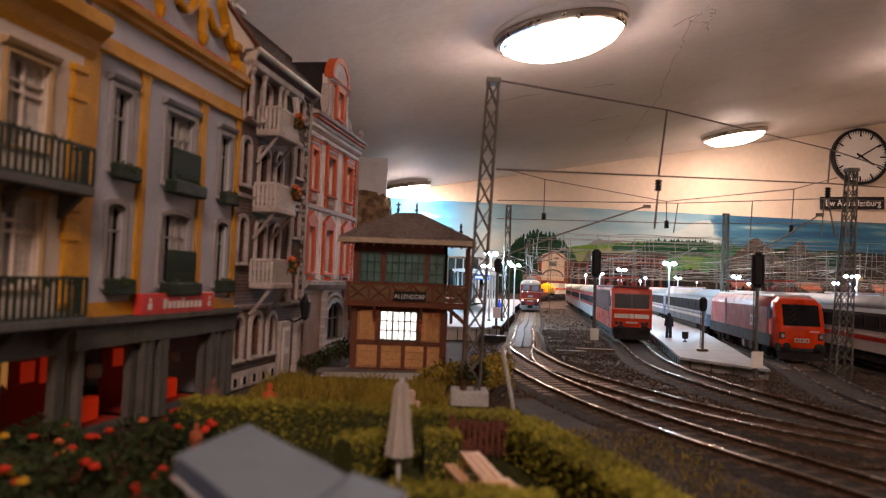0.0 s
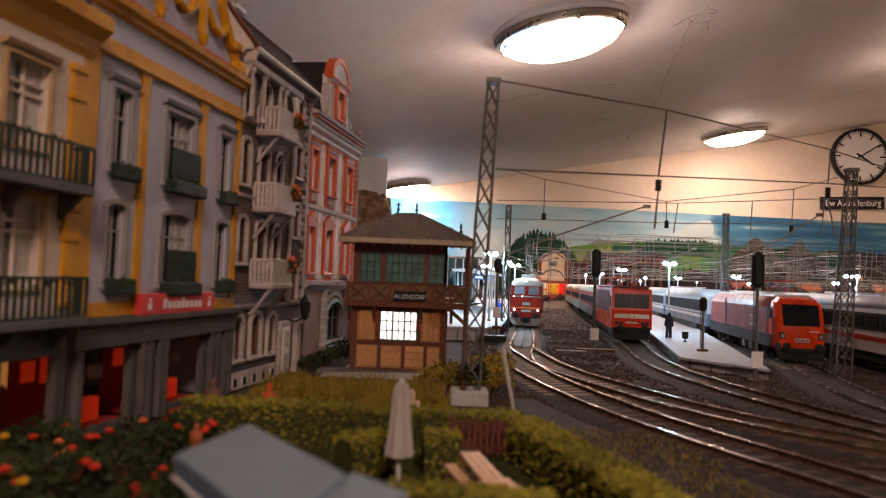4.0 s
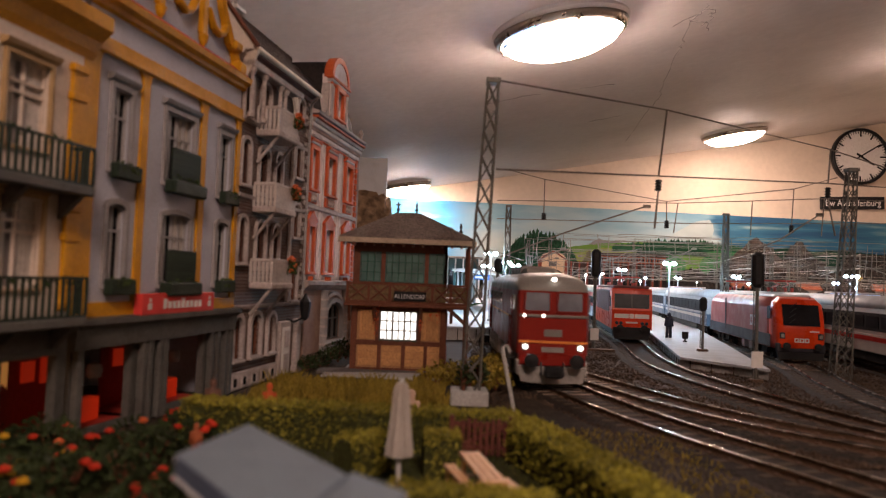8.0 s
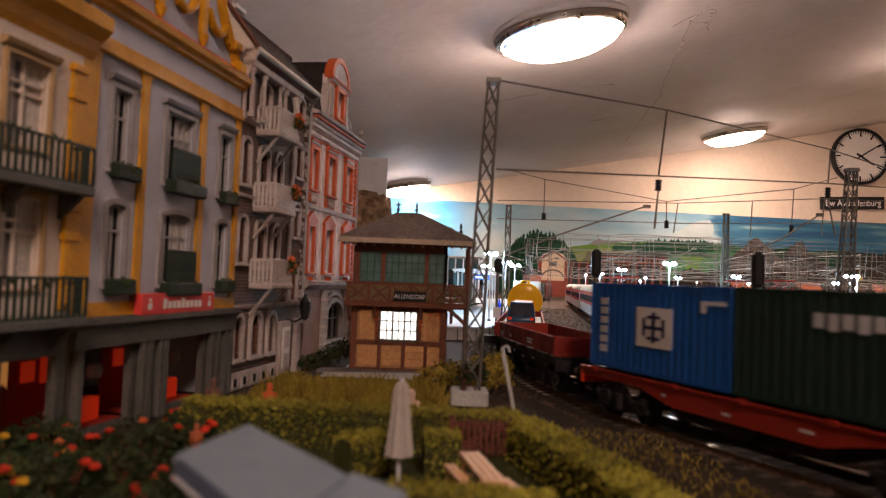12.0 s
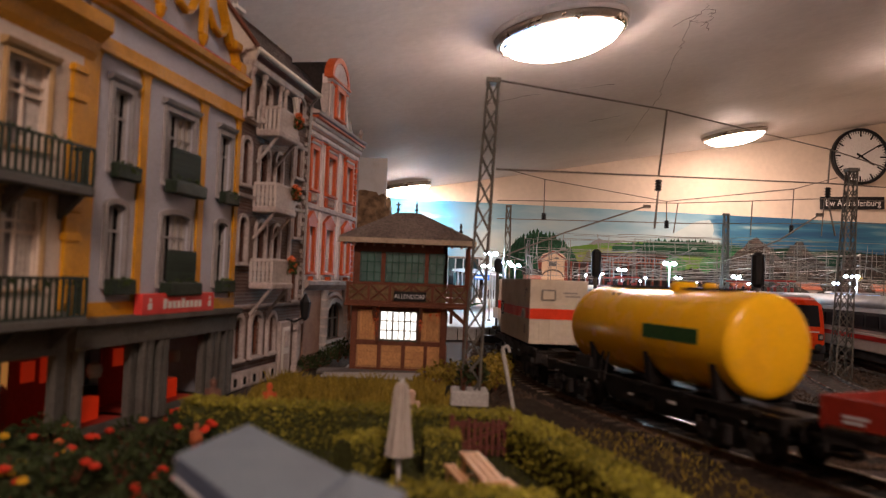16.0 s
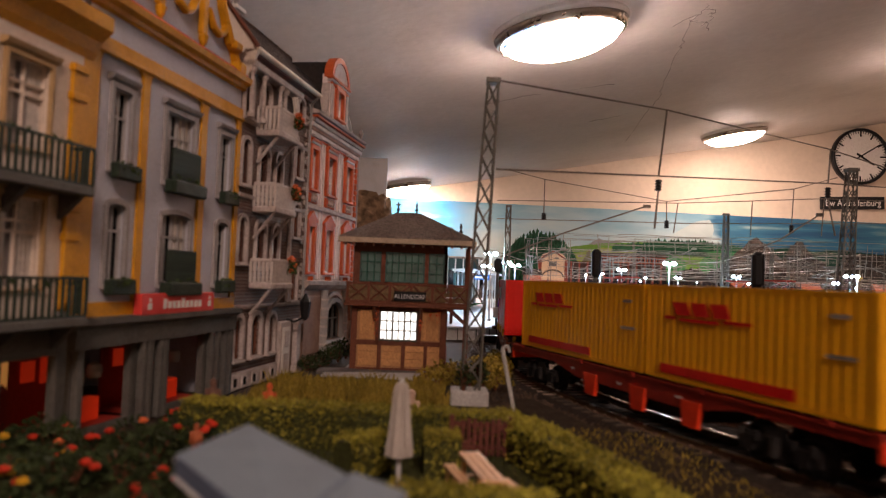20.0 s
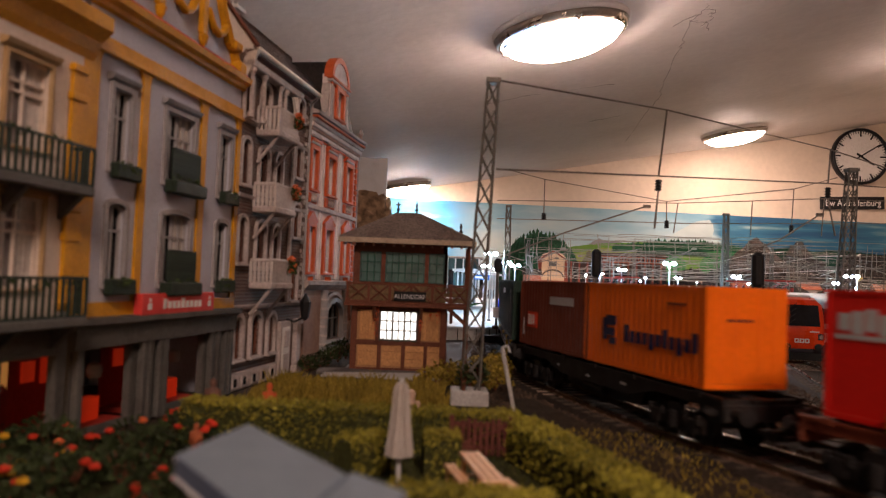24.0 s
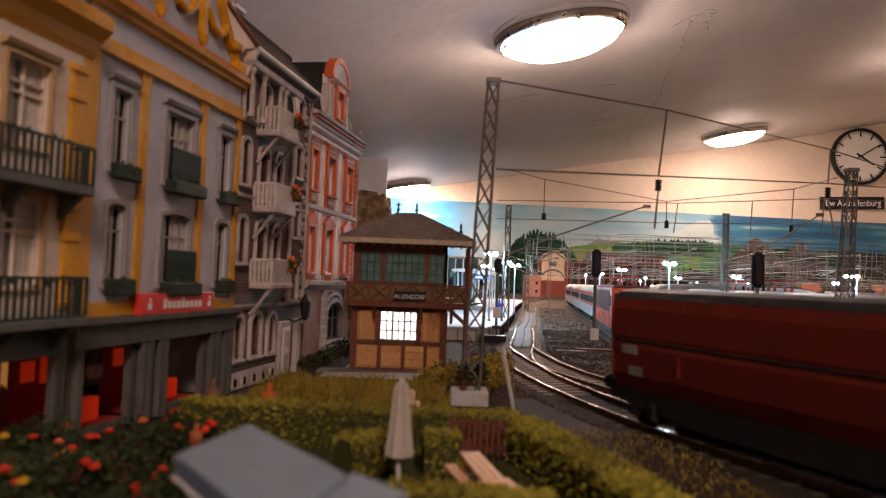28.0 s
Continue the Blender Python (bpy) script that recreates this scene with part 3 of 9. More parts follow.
def flat_wagon(name, front, length, label, sill, beam=None, belly=True, caps=((), ()), deck=16.2, locks=(0.06, 0.34, 0.52, 0.7, 0.93), lock=None):
    t = wagon(name, front, length, label, "freight wagon")
    for side in (-1, 1):
        bm = bm_new()
        a, b = -length + 1.5, -1.5
        pts = [(a, deck), (b, deck), (b, deck - 3.4)]
        if belly:
            pts += [(b - length * 0.22, deck - 3.4), (b - length * 0.32, deck - 7.2), (a + length * 0.32, deck - 7.2), (a + length * 0.22, deck - 3.4)]
        pts += [(a, deck - 3.4)]
        prism(bm, pts, side * 12.6, side * 13.4, "y")
        box(bm, a, b, *sorted((side * 12.4, side * 14.0)), deck - 0.8, deck)
        part("side_sill", bm, sill, t)
        for i in range(3):
            x = a + (b - a) * (0.30 + 0.17 * i)
            part("inscription", plate(bm_new(), x, x + 2.0 + i, deck - 4.4 - (i % 2), deck - 3.6 - (i % 2), side, 13.4), M["ltgrey"], t, "pale illegible lettering bar")
        for f in locks:
            x = a + (b - a) * f
            part("container_lock", box(bm_new(), x - 1.6, x + 1.6, *sorted((side * 13.2, side * 14.4)), deck - 1.2, deck + 0.5, 0.15), lock or sill, t, "yellow container lock" if lock else "")
    bm = bm_new()
    box(bm, -length + 1.5, -1.5, -3.5, 3.5, deck - 4, deck - 0.6)
    for f in range(7):
        x = -length + 4 + (length - 8) * f / 6
        box(bm, x - 1, x + 1, -13, 13, deck - 2.4, deck - 0.7)
    part("underframe", bm, M["chassis"], t)
    part("brake_gear", prism(bm_new(), ((-length * 0.70, deck - 4), (-length * 0.30, deck - 4), (-length * 0.32, 5.4), (-length * 0.42, 4.4), (-length * 0.58, 4.4), (-length * 0.68, 5.4)), -9.4, 9.4, "y"), M["chassis"], t)
    for s in (-1, 1):
        part("air_cylinder", tube(bm_new(), (-length * 0.56, s * 10.4, 7.0), (-length * 0.46, s * 10.4, 7.0), 2.0, 12), M["chassis"], t)
    bogie(t, -length * 0.16, caps=caps[0])
    bogie(t, -length * 0.84, caps=caps[1])
    ends(t, ((-1, 1), (-length + 1, -1)), beam=beam or sill)
    return t


def bars(parent, name, mat, y, rows, label=""):
    """Flat printed shapes on both side walls: (x0, x1, z0, z1) each."""
    for side in (-1, 1):
        bm = bm_new()
        for r in rows:
            plate(bm, *r, side, y, 0.22)
        part(name, bm, mat, parent, label)


def slanted(parent, name, mat, y, glyphs, lean=0.35, label=""):
    for side in (-1, 1):
        bm = bm_new()
        for x0, x1, z0, z1 in glyphs:
            k = (z1 - z0) * lean * side
            prism(bm, ((x0, z0), (x1, z0), (x1 + k, z1), (x0 + k, z1)), side * y, side * (y + 0.22), "y")
        part(name, bm, mat, parent, label)


# diesel locomotive
M["bogiegrey"] = paint("weathered_bogie_grey", (0.46, 0.43, 0.40), 0.7, 0, 0.35, 900, 0.4, (0.22, 0.19, 0.17), 0.5)
def diesel():
    t = wagon("diesel_locomotive", -120.5, 207, "dark red diesel locomotive with grey roof and lit headlights", "locomotive", 54, 99)
    L, W = 207, 17.0
    bm = bm_new()
    side = ((W, 11.5), (W, 43.0))
    xs = ((0, 15.2), (-2.0, 16.2), (-14, 17), (-L + 14, 17), (-L + 2, 16.2), (-L, 15.2))
    rings = []
    for x, w in xs:
        rings.append([bm.verts.new((x, s * w, z)) for s, z in ((-1, 14.6), (1, 14.6), (1, 43.0), (-1, 43.0))])
    for a, b in zip(rings, rings[1:]):
        for i in range(4):
            bm.faces.new((a[i], a[(i + 1) % 4], b[(i + 1) % 4], b[i]))
    bm.faces.new(rings[0])
    bm.faces.new(rings[-1][::-1])
    part("body", bm, M["locored"], t)
    for x0, x1 in ((-9, -0.3), (-L + 0.3, -L + 9)):
        part("apron", box(bm_new(), x0, x1, -15, 15, 9.5, 14.6, 0.3), M["locored"], t)
    # roof: an arched hood, drawn in over the cabs
    bm = bm_new()
    rings = []
    for x, w, h in ((0.6, 13.5, 0.6), (-1.5, 15.6, 3.2), (-5, 16.6, 6.0), (-12, 17.0, 8.0), (-24, 17.1, 8.8), (-L + 24, 17.1, 8.8), (-L + 12, 17, 8.0), (-L + 4, 16.4, 5.6), (-L - 0.4, 14, 0.6)):
        ring = []
        for i in range(11):
            a = math.pi * i / 10
            c = math.cos(a)
            ring.append(bm.verts.new((x, w * math.copysign(abs(c) ** 0.7, c), 43.0 + h * math.sin(a) ** 0.75)))
        rings.append(ring)
    for a, b in zip(rings, rings[1:]):
        for i in range(10):
            bm.faces.new((a[i], a[i + 1], b[i + 1], b[i]))
        bm.faces.new((a[10], a[0], b[0], b[10]))
    bm.faces.new(rings[0])
    bm.faces.new(rings[-1][::-1])
    part("roof", bm, M["roofgrey"], t, "light grey arched roof", True)
    part("roof_hatch", box(bm_new(), -138, -76, -8, 8, 50.3, 55.8, 0.8), M["grey"], t, "raised grey roof hatch")
    part("roof_hatch", box(bm_new(), -73, -50, -7.5, 7.5, 50.3, 54.4, 0.6), M["roofgrey"], t)
    part("roof_fan", lathe(bm_new(), ((6, 49), (6, 51.4), (4.6, 51.8)), 24, (-164, 0, 0)), M["grey"], t)
    # cab front: screens, sill band, stripe, lamps
    for y0, y1 in ((-13.0, -1.8), (1.8, 13.0)):
        bm = bm_new()
        prism(bm, ((y0 + 0.4, 34.2), (y1 - 0.4, 34.2), (y1, 35), (y1 - 0.5, 42.3), (y0 + 0.5, 42.3), (y0, 35)), -0.4, 0.5, "x")
        part("windscreen", bm, M["cabpane_sheen"], t, "windscreen paled as if reflecting")
        bm = bm_new()
        for z0, z1, a, b in ((33.6, 34.2, y0 - 0.5, y1 + 0.5), (42.3, 43.0, y0 - 0.5, y1 + 0.5), (34.2, 42.3, y0 - 0.5, y0 + 0.1), (34.2, 42.3, y1 - 0.1, y1 + 0.5)):
            box(bm, -0.5, 0.9, a, b, z0, z1)
        part("windscreen_frame", bm, M["locored"], t)
    bm = bm_new()
    box(bm, -0.5, 0.9, -15.4, 15.4, 31.2, 32.4, 0.2)
    part("sill_band", bm, M["roofgrey"], t, "grey band under the windscreens")
    bm = bm_new()
    box(bm, -0.5, 0.5, -15.5, 15.5, 19.6, 20.6)
    part("front_stripe", bm, M["stripe"], t, "orange front stripe")
    for y in (-12.4, 12.4):
        part("headlight", lathe(bm_new(), ((1.0, -0.5), (1.0, 1.0), (0.7, 1.5)), 16, (0, y, 17.8), "x"), M["headlight"], t, "lit round headlight", True)
        part("headlight_ring", lathe(bm_new(), ((1.7, -0.5), (1.7, 0.6), (1.2, 0.6)), 16, (0, y, 17.8), "x"), M["roofgrey"], t)
    part("top_headlight", lathe(bm_new(), ((1.0, -2.5), (1.0, 0.6), (0.6, 1.1)), 16, (0, 0, 48.4), "x"), M["toplight"], t, "lit top headlight", True)
    for y in (-13.2, -4.6):
        part("marker_light", lathe(bm_new(), ((0.8, 0), (0.8, 1.2), (0.4, 1.4)), 12, (0, y, 31.8), "x"), M["toplight"], t, "small lit marker lamp")
    part("number_plate", box(bm_new(), -0.4, 0.6, -4, 4, 22.6, 25.8), M["roofgrey"], t, "grey plate without lettering")
    part("number_plate", box(bm_new(), -0.4, 0.6, -5, 5, 15.6, 17.8), M["grey"], t)
    # snow plough, buffers
    for s in (1, -1):
        x = 0 if s > 0 else -L
        bm = bm_new()
        prism(bm, ((-15.5, 9), (15.5, 9), (14, 2.2), (2, 1.4), (-2, 1.4), (-14, 2.2)), x - s * 1.5, x + s * 1.2, "x")
        part("snow_plough", bm, M["grey"], t, "light grey snow plough")
        for y in (-10, 10):
            part("buffer", lathe(bm_new(), ((1.8, x), (1.5, x + s * 3), (1.1, x + s * 3.2), (1.1, x + s * 6), (3.2, x + s * 6.2), (3.2, x + s * 7), (0.5, x + s * 7.4)), 14, (0, y, 12.2), "x"), M["black"], t)
        bm = bm_new()
        box(bm, *sorted((x, x + s * 9)), -2.4, 2.4, 6, 8, 0.3)
        box(bm, *sorted((x + s * 4, x + s * 9)), -4, 4, 5, 10, 0.6)
        part("coupling", bm, M["black"], t)
        part("brake_hose", tube(tube(bm_new(), (x, 5, 11), (x + s * 2.4, 5, 5.5), 0.5, 6), (x, -5, 11), (x + s * 2.4, -5, 5.5), 0.5, 6), M["black"], t)
    # side windows, doors, stripes
    for s in (-1, 1):
        for x, w in ((-87.5, 8.0), (-100.2, 7.6), (-112.2, 7.6), (-125, 8.0), (-137.8, 7.4), (-150, 7.0), (-167.5, 7.4), (-9.5, 8.6), (-190, 5.4)):
            bm = bm_new()
            plate(bm, x - w / 2, x + w / 2, 34.2, 40.6, s, 17.0, 0.25)
            win = part("side_window", bm, M["cabpane_sheen"], t, "side window greyed as if reflecting")
            bm = bm_new()
            for a, b, z0, z1 in ((x - w / 2 - 0.5, x + w / 2 + 0.5, 40.4, 40.9), (x - w / 2 - 0.5, x + w / 2 + 0.5, 33.9, 34.4), (x - w / 2 - 0.5, x - w / 2, 34.4, 40.4), (x + w / 2, x + w / 2 + 0.5, 34.4, 40.4)):
                plate(bm, a, b, z0, z1, s, 17.0, 0.4)
            part("window_frame", bm, M["grey"], win)
        bm = bm_new()
        for a, b in ((-175, -162.6), (-157, -111.5), (-102, -78), (-71, -28)):
            plate(bm, a, b, 29.6, 30.5, s, 17.0)
        part("side_stripe", bm, M["stripe"], t, "orange side stripe")
        for x in (-22, -179):
            bm = bm_new()
            plate(bm, x - 3.4, x + 3.4, 15, 40.5, s, 17.0, 0.3)
            d = part("door", bm, M["locored"], t)
            bm = bm_new()
            plate(bm, x - 2.2, x + 2.2, 33.8, 39.6, s, 17.3, 0.15)
            part("door_window", bm, M["pane"], d)
            bm = bm_new()
            for q in (-4.4, 4.4):
                tube(bm, (x + q, s * 17.7, 15), (x + q, s * 17.7, 31), 0.3, 6)
            part("handrail", bm, M["locored"], d)
            bm = bm_new()
            for z in (3.5, 6.5, 9.5):
                box(bm, x - 3, x + 3, *sorted((s * 15.5, s * 17.4)), z, z + 0.5)
            part("step", bm, M["grey"], t)
        bm = bm_new()
        plate(bm, -111, -103, 28.4, 30.0, s, 17.0)
        part("name_plate", bm, M["black"], t, "small dark plate without lettering")
        # fuel tank and battery boxes
        bm = bm_new()
        prism(bm, ((-125, 13.4), (-121, 14.4), (-96, 14.0), (-88, 11.5), (-86, 8), (-90, 2.4), (-121, 2.4), (-125, 7)), s * 8, s * 16.2, "y")
        part("fuel_tank", bm, M["bogiegrey"], t, "grey fuel tank")
        for cx in (-54, -153):
            bm = bm_new()
            prism(bm, [(cx + a, z) for a, z in ((-34, 5), (-34, 10), (-26, 12.5), (-16, 10.5), (-8, 12.5), (8, 12.5), (16, 10.5), (26, 12.5), (34, 10), (34, 5), (30, 3), (20, 5.4), (10, 3.2), (0, 5), (-10, 3.2), (-20, 5.4), (-30, 3))], s * 13.0, s * 15.0, "y")
            part("bogie_frame", bm, M["bogiegrey"], t, "weathered light grey bogie")
            part("bogie_side_plate", box(bm_new(), cx - 36, cx + 36, *sorted((s * 11.6, s * 13.2)), 4.4, 13.6, 0.3), M["bogiegrey"], t)
            jit = random.Random(cx)
            for q in (-24, 0, 24):
                bm = box(bm_new(), cx + q - 3.4, cx + q + 3.4, *sorted((s * 15.0, s * 17.0)), 2.8, 8.6, 0.5)
                lathe(bm, ((2.2, s * 17.0), (2.0, s * 17.7), (0.8, s * 17.9)), 12, (cx + q, 0, 5.8), "y")
                part("axle_box", bm, M["bogiegrey"], t)
                for o in (-5.6, 5.6):
                    bm = bm_new()
                    for z in range(5):
                        lathe(bm, ((1.0, 5.4 + z * 1.25), (1.6, 5.8 + z * 1.25), (1.6, 6.2 + z * 1.25), (1.0, 6.6 + z * 1.25)), 8, (cx + q + o, s * 16, 0))
                    part("coil_spring", bm, M["bogiegrey"], t)
            for q in (-12, 12):
                bm = tube(bm_new(), (cx + q, s * 16, 2.4), (cx + q, s * 16, 11), 1.2, 8)
                box(bm, cx + q - 5, cx + q + 5, *sorted((s * 14.8, s * 16.4)), 10.6, 13.4, 0.3)
                part("brake_cylinder", bm, M["bogiegrey"], t)
                part("brake_hanger", tube(bm_new(), (cx + q - 7, s * 16, 3.4), (cx + q + 7, s * 16, 3.4), 0.5, 6), M["bogiegrey"], t)
            for _ in range(16):
                q, z = jit.uniform(-33, 30), jit.uniform(5, 13)
                part("bogie_fitting", box(bm_new(), cx + q, cx + q + jit.uniform(1.5, 4.5), *sorted((s * 14.9, s * jit.uniform(15.6, 17))), z, z + jit.uniform(0.8, 2.4), 0.2), M["bogiegrey"], t)
        for x in (-202, -5):
            part("sand_box", box(bm_new(), x - 3, x + 4, *sorted((s * 12.5, s * 16)), 5, 11.5, 0.6), M["bogiegrey"], t)
    for cx in (-54, -153):
        for q in (-24, 0, 24):
            wheelset(t, cx + q, 6.0, M["bogiegrey"])
    part("underframe", box(bm_new(), -L + 3, -3, -14, 14, 9.5, 14.6), M["chassis"], t)
    return t


diesel()

# blue and green containers on a red wagon
w = flat_wagon("container_wagon", -356, 166, "red flat wagon carrying green and blue containers", M["flatred"], M["brightred"])
part("end_plate", box(bm_new(), -8.2, -7.0, -13.4, 13.4, 13.2, 24, 0.3), M["brightred"], w, "bright red raised end plate")
c = container(-9.5, 74, M["green"], parent=w, label="very dark green ribbed container")
bars(c, "marking", M["ltgrey"], 14.0, [(-56 + i * 4.2, -53.2 + i * 4.2, 34.4 - (i % 2) * 0.6, 38.0) for i in range(5)], "pale illegible lettering bars")
bars(c, "marking", M["grey"], 14.0, [(-26, -19, 34, 35.4), (-24, -21, 32.4, 37.4)])
c = container(-84.5, 73.5, M["blue"], parent=w, label="blue ribbed container with a white square sign")
bars(c, "marking", M["white"], 14.0, [(-129, -110.5, 23, 36)], "white square panel")
bars(c, "marking", M["navy"], 14.22, [(-124.4, -115, 28.8, 30.0), (-123, -116.4, 32.4, 33.4), (-123, -116.4, 25.4, 26.4), (-120.4, -119, 24.6, 34.6), (-125.4, -124.2, 26.6, 32.4), (-115.2, -114, 26.6, 32.4)], "dark emblem shape")
bars(c, "marking", M["ltgrey"], 14.0, [(-151, -146.6, 19 + i * 3.4, 21.4 + i * 3.4) for i in range(6)] + [(-97, -86.5, 38, 39.2), (-97, -95, 35.6, 38)])

# low-sided wagons, one with a grey load, one with three cars
def low_wagon(front, length, label, height, floor=15.8):
    t = flat_wagon("low_sided_wagon", front, length, label, M["chassis"], M["chassis"], False, deck=15.4)
    n = max(3, int(length / 22))
    for side in (-1, 1):
        for i in range(n):
            a = -length + 2 + (length - 4) * i / n
            b = -length + 2 + (length - 4) * (i + 1) / n
            part("side_board", box(bm_new(), a + 0.3, b - 0.3, *sorted((side * 14.6, side * 13.6)), 16.2, height, 0.15), M["wagonbrown"], t)
            part("stanchion", box(bm_new(), a - 0.35, a + 0.35, *sorted((side * 14.85, side * 14.4)), 15.4, height), M["wagonbrown"], t)
        bm = bm_new()
        plate(bm, -length + 7, -length + 13, 18.6, 19.2, side, 14.6)
        plate(bm, -length + 7, -length + 12, 17.4, 18, side, 14.6)
        plate(bm, -length + 26, -length + 31, 18.4, 19.0, side, 14.6)
        plate(bm, -length * 0.42, -length * 0.42 + 10, 19.6, 20.3, side, 14.6)
        plate(bm, -length * 0.42 + 1, -length * 0.42 + 9, 18.2, 18.8, side, 14.6)
        tagged(part("inscription", bm, M["ltgrey"], t, "pale illegible lettering bars"), kind="stuff")
    for x in (-length + 1.5, -1.5):
        part("end_board", box(bm_new(), x - 0.5, x + 0.5, -14.4, 14.4, 15.6, height, 0.15), M["wagonbrown"], t)
    part("floor", box(bm_new(), -length + 2, -2, -13.6, 13.6, 15.0, floor), M["grey"], t, "grey wagon floor")
    return t


low_wagon(-546, 106, "low-sided red-brown wagon, empty with grey floor", 24)
low_wagon(-658, 194, "low-sided red-brown wagon loaded with model cars", 23, 18.4)


def model_car(x, length, mat, label, tall=0.0, pane="carglass"):
    """A small hatchback standing on the wagon, moving along with it."""
    t = thing("model_car", mm(0, 0), label, "car", "cars on the wagon")
    k, h = length / 49.4, tall
    bm = bm_new()
    prism(bm, [(a * k, z) for a, z in ((-24, 15), (-24.6, 17), (-24, 18.8), (-20, 19.6), (-11, 20.6), (21, 20.9), (23.6, 20), (24.4, 17.6), (24, 15), (20, 14.6), (-20, 14.6))], -8.6, 8.6, "y")
    bmesh.ops.bevel(bm, geom=list(bm.edges), offset=0.5, segments=2, affect="EDGES", profile=0.6)
    part("body", bm, mat, t, "", True)
    bm = bm_new()
    v = [bm.verts.new((p[0] * k, p[1], p[2])) for p in ((-12, -8, 20.4), (22, -8, 20.6), (22, 8, 20.6), (-12, 8, 20.4), (-4, -6.4, 26.6 + h), (17.5, -6.4, 26.8 + h), (17.5, 6.4, 26.8 + h), (-4, 6.4, 26.6 + h))]
    for q in ((4, 5, 6, 7), (0, 1, 5, 4), (1, 2, 6, 5), (2, 3, 7, 6), (3, 0, 4, 7)):
        bm.faces.new([v[i] for i in q])
    part("cabin", bm, M[pane], t, "glossy car windows")
    top = part("roof", box(bm_new(), -4.6 * k, 18 * k, -6.8, 6.8, 26.4 + h, 27.4 + h, 0.35), mat, t)
    for s in (-1, 1):
        for a, b in (((-12, 8, 20.4), (-4, 6.5, 26.8)), ((22, 8, 20.4), (17.4, 6.5, 26.8)), ((4, 8.1, 20.4), (4, 6.6, 26.8)), ((14.5, 8.1, 20.4), (13, 6.6, 26.8))):
            part("roof_pillar", tube(bm_new(), (a[0] * k, s * a[1], a[2]), (b[0] * k, s * b[1], b[2] + h), 0.6, 5), mat, top)
        part("window_line", tube(bm_new(), (-12 * k, s * 8.3, 20.7), (22 * k, s * 8.3, 20.9), 0.45, 5), mat, t)
        part("door_joint", plate(bm_new(), 3.9 * k, 4.15 * k, 15.2, 20.4, s, 8.58, 0.06), M["black"], t)
        part("bumper", box(bm_new(), 24.2 * k, 25.2 * k, *sorted((s * 0.1, s * 8.4)), 15.2, 16.6, 0.2), M["black"], t)
    for a in (-15, 15):
        for s in (-1, 1):
            part("wheel", lathe(bm_new(), ((3.0, -0.9), (3.2, 0), (3.0, 0.9), (1.4, 1.0)), 14, (a * k, s * 7.9, 16.4), "y"), M["black"], t, "", True)
    for s in (-1, 1):
        part("tail_light", box(bm_new(), 24.2 * k, 25.0 * k, s * 6.9 - 1.2, s * 6.9 + 1.2, 18.0, 19.8), M["brightred"], t)
        part("headlight", box(bm_new(), -25.0 * k, -24.2 * k, s * 6.5 - 1.2, s * 6.5 + 1.2, 17.6, 19.0), M["white"], t)
    TRAIN.append((t, -658, 194 * 0.16, 194 * 0.68, x))


M["carglass"] = glass("dark_car_glass", (0.03, 0.034, 0.045), 0.06, 0.8)
model_car(-55, 47, paint("car_dark_blue", (0.012, 0.05, 0.105), 0.3, 0, 0.08, 900, 0.05), "dark blue model hatchback standing on a wagon", 1.4)
model_car(-105.5, 49, paint("car_dark_green", (0.012, 0.035, 0.026), 0.3, 0, 0.08, 900, 0.05), "very dark green model estate car on a wagon", 0.6)
model_car(-158.5, 39.5, M["brightred"], "bright red model hatchback standing on a wagon", 0.0, "cabpane_sheen")

# yellow tank wagon
w = flat_wagon("tank_wagon", -864, 138, "yellow tank wagon with rounded ends on black frame", M["chassis"], None, False, deck=14.4)
R = 15.6
part("tank", lathe(bm_new(), ((0.2, -116.5), (8, -116.0), (12.4, -114.8), (14.9, -113.4), (R, -111.4), (R, -23), (R - 0.25, -21.8), (R - 1.0, -20.9), (12.4, -20.0), (8, -19.2), (0.2, -18.8)), 40, (0, 0, 30.8), "x"), M["tank"], w, "glossy yellow tank shell", True)
bars(w, "marking", M["dkgreen_print"], 15.5, [(-62, -33.5, 30, 34.6)], "dark green lettering bar")
bm = bm_new()
box(bm, -104, -36, -3.4, 3.4, 46.3, 46.8)
for i in range(12):
    tube(bm, (-103 + i * 6, -3.6, 46.8), (-103 + i * 6, 3.6, 46.8), 0.25, 5)
part("walkway", bm, M["chassis"], w, "dark roof walkway")
part("dome_hatch", lathe(bm_new(), ((4.4, 45), (4.4, 48), (3.6, 48.8)), 20, (-62, 0, 0)), M["tank"], w)
part("dome_hatch", lathe(bm_new(), ((2.2, 45), (2.2, 48), (1.6, 48.6)), 16, (-48, 0, 0)), M["tank"], w)
for x in (-98, -62, -28):
    for s in (-1, 1):
        part("saddle", prism(bm_new(), ((s * 4, 14.4), (s * 13, 14.4), (s * 14.6, 26), (s * 11, 20)), x - 1.5, x + 1.5, "x"), M["chassis"], w)
for s in (-1, 1):
    part("equipment_box", box(bm_new(), -110, -98, *sorted((s * 12, s * 14.8)), 14.8, 19.2, 0.2), M["chassis"], w)
    part("ladder", tube(tube(bm_new(), (-92, s * 14.6, 12), (-92, s * 9, 44), 0.4, 6), (-88, s * 14.6, 12), (-88, s * 9, 44), 0.4, 6), M["chassis"], w)

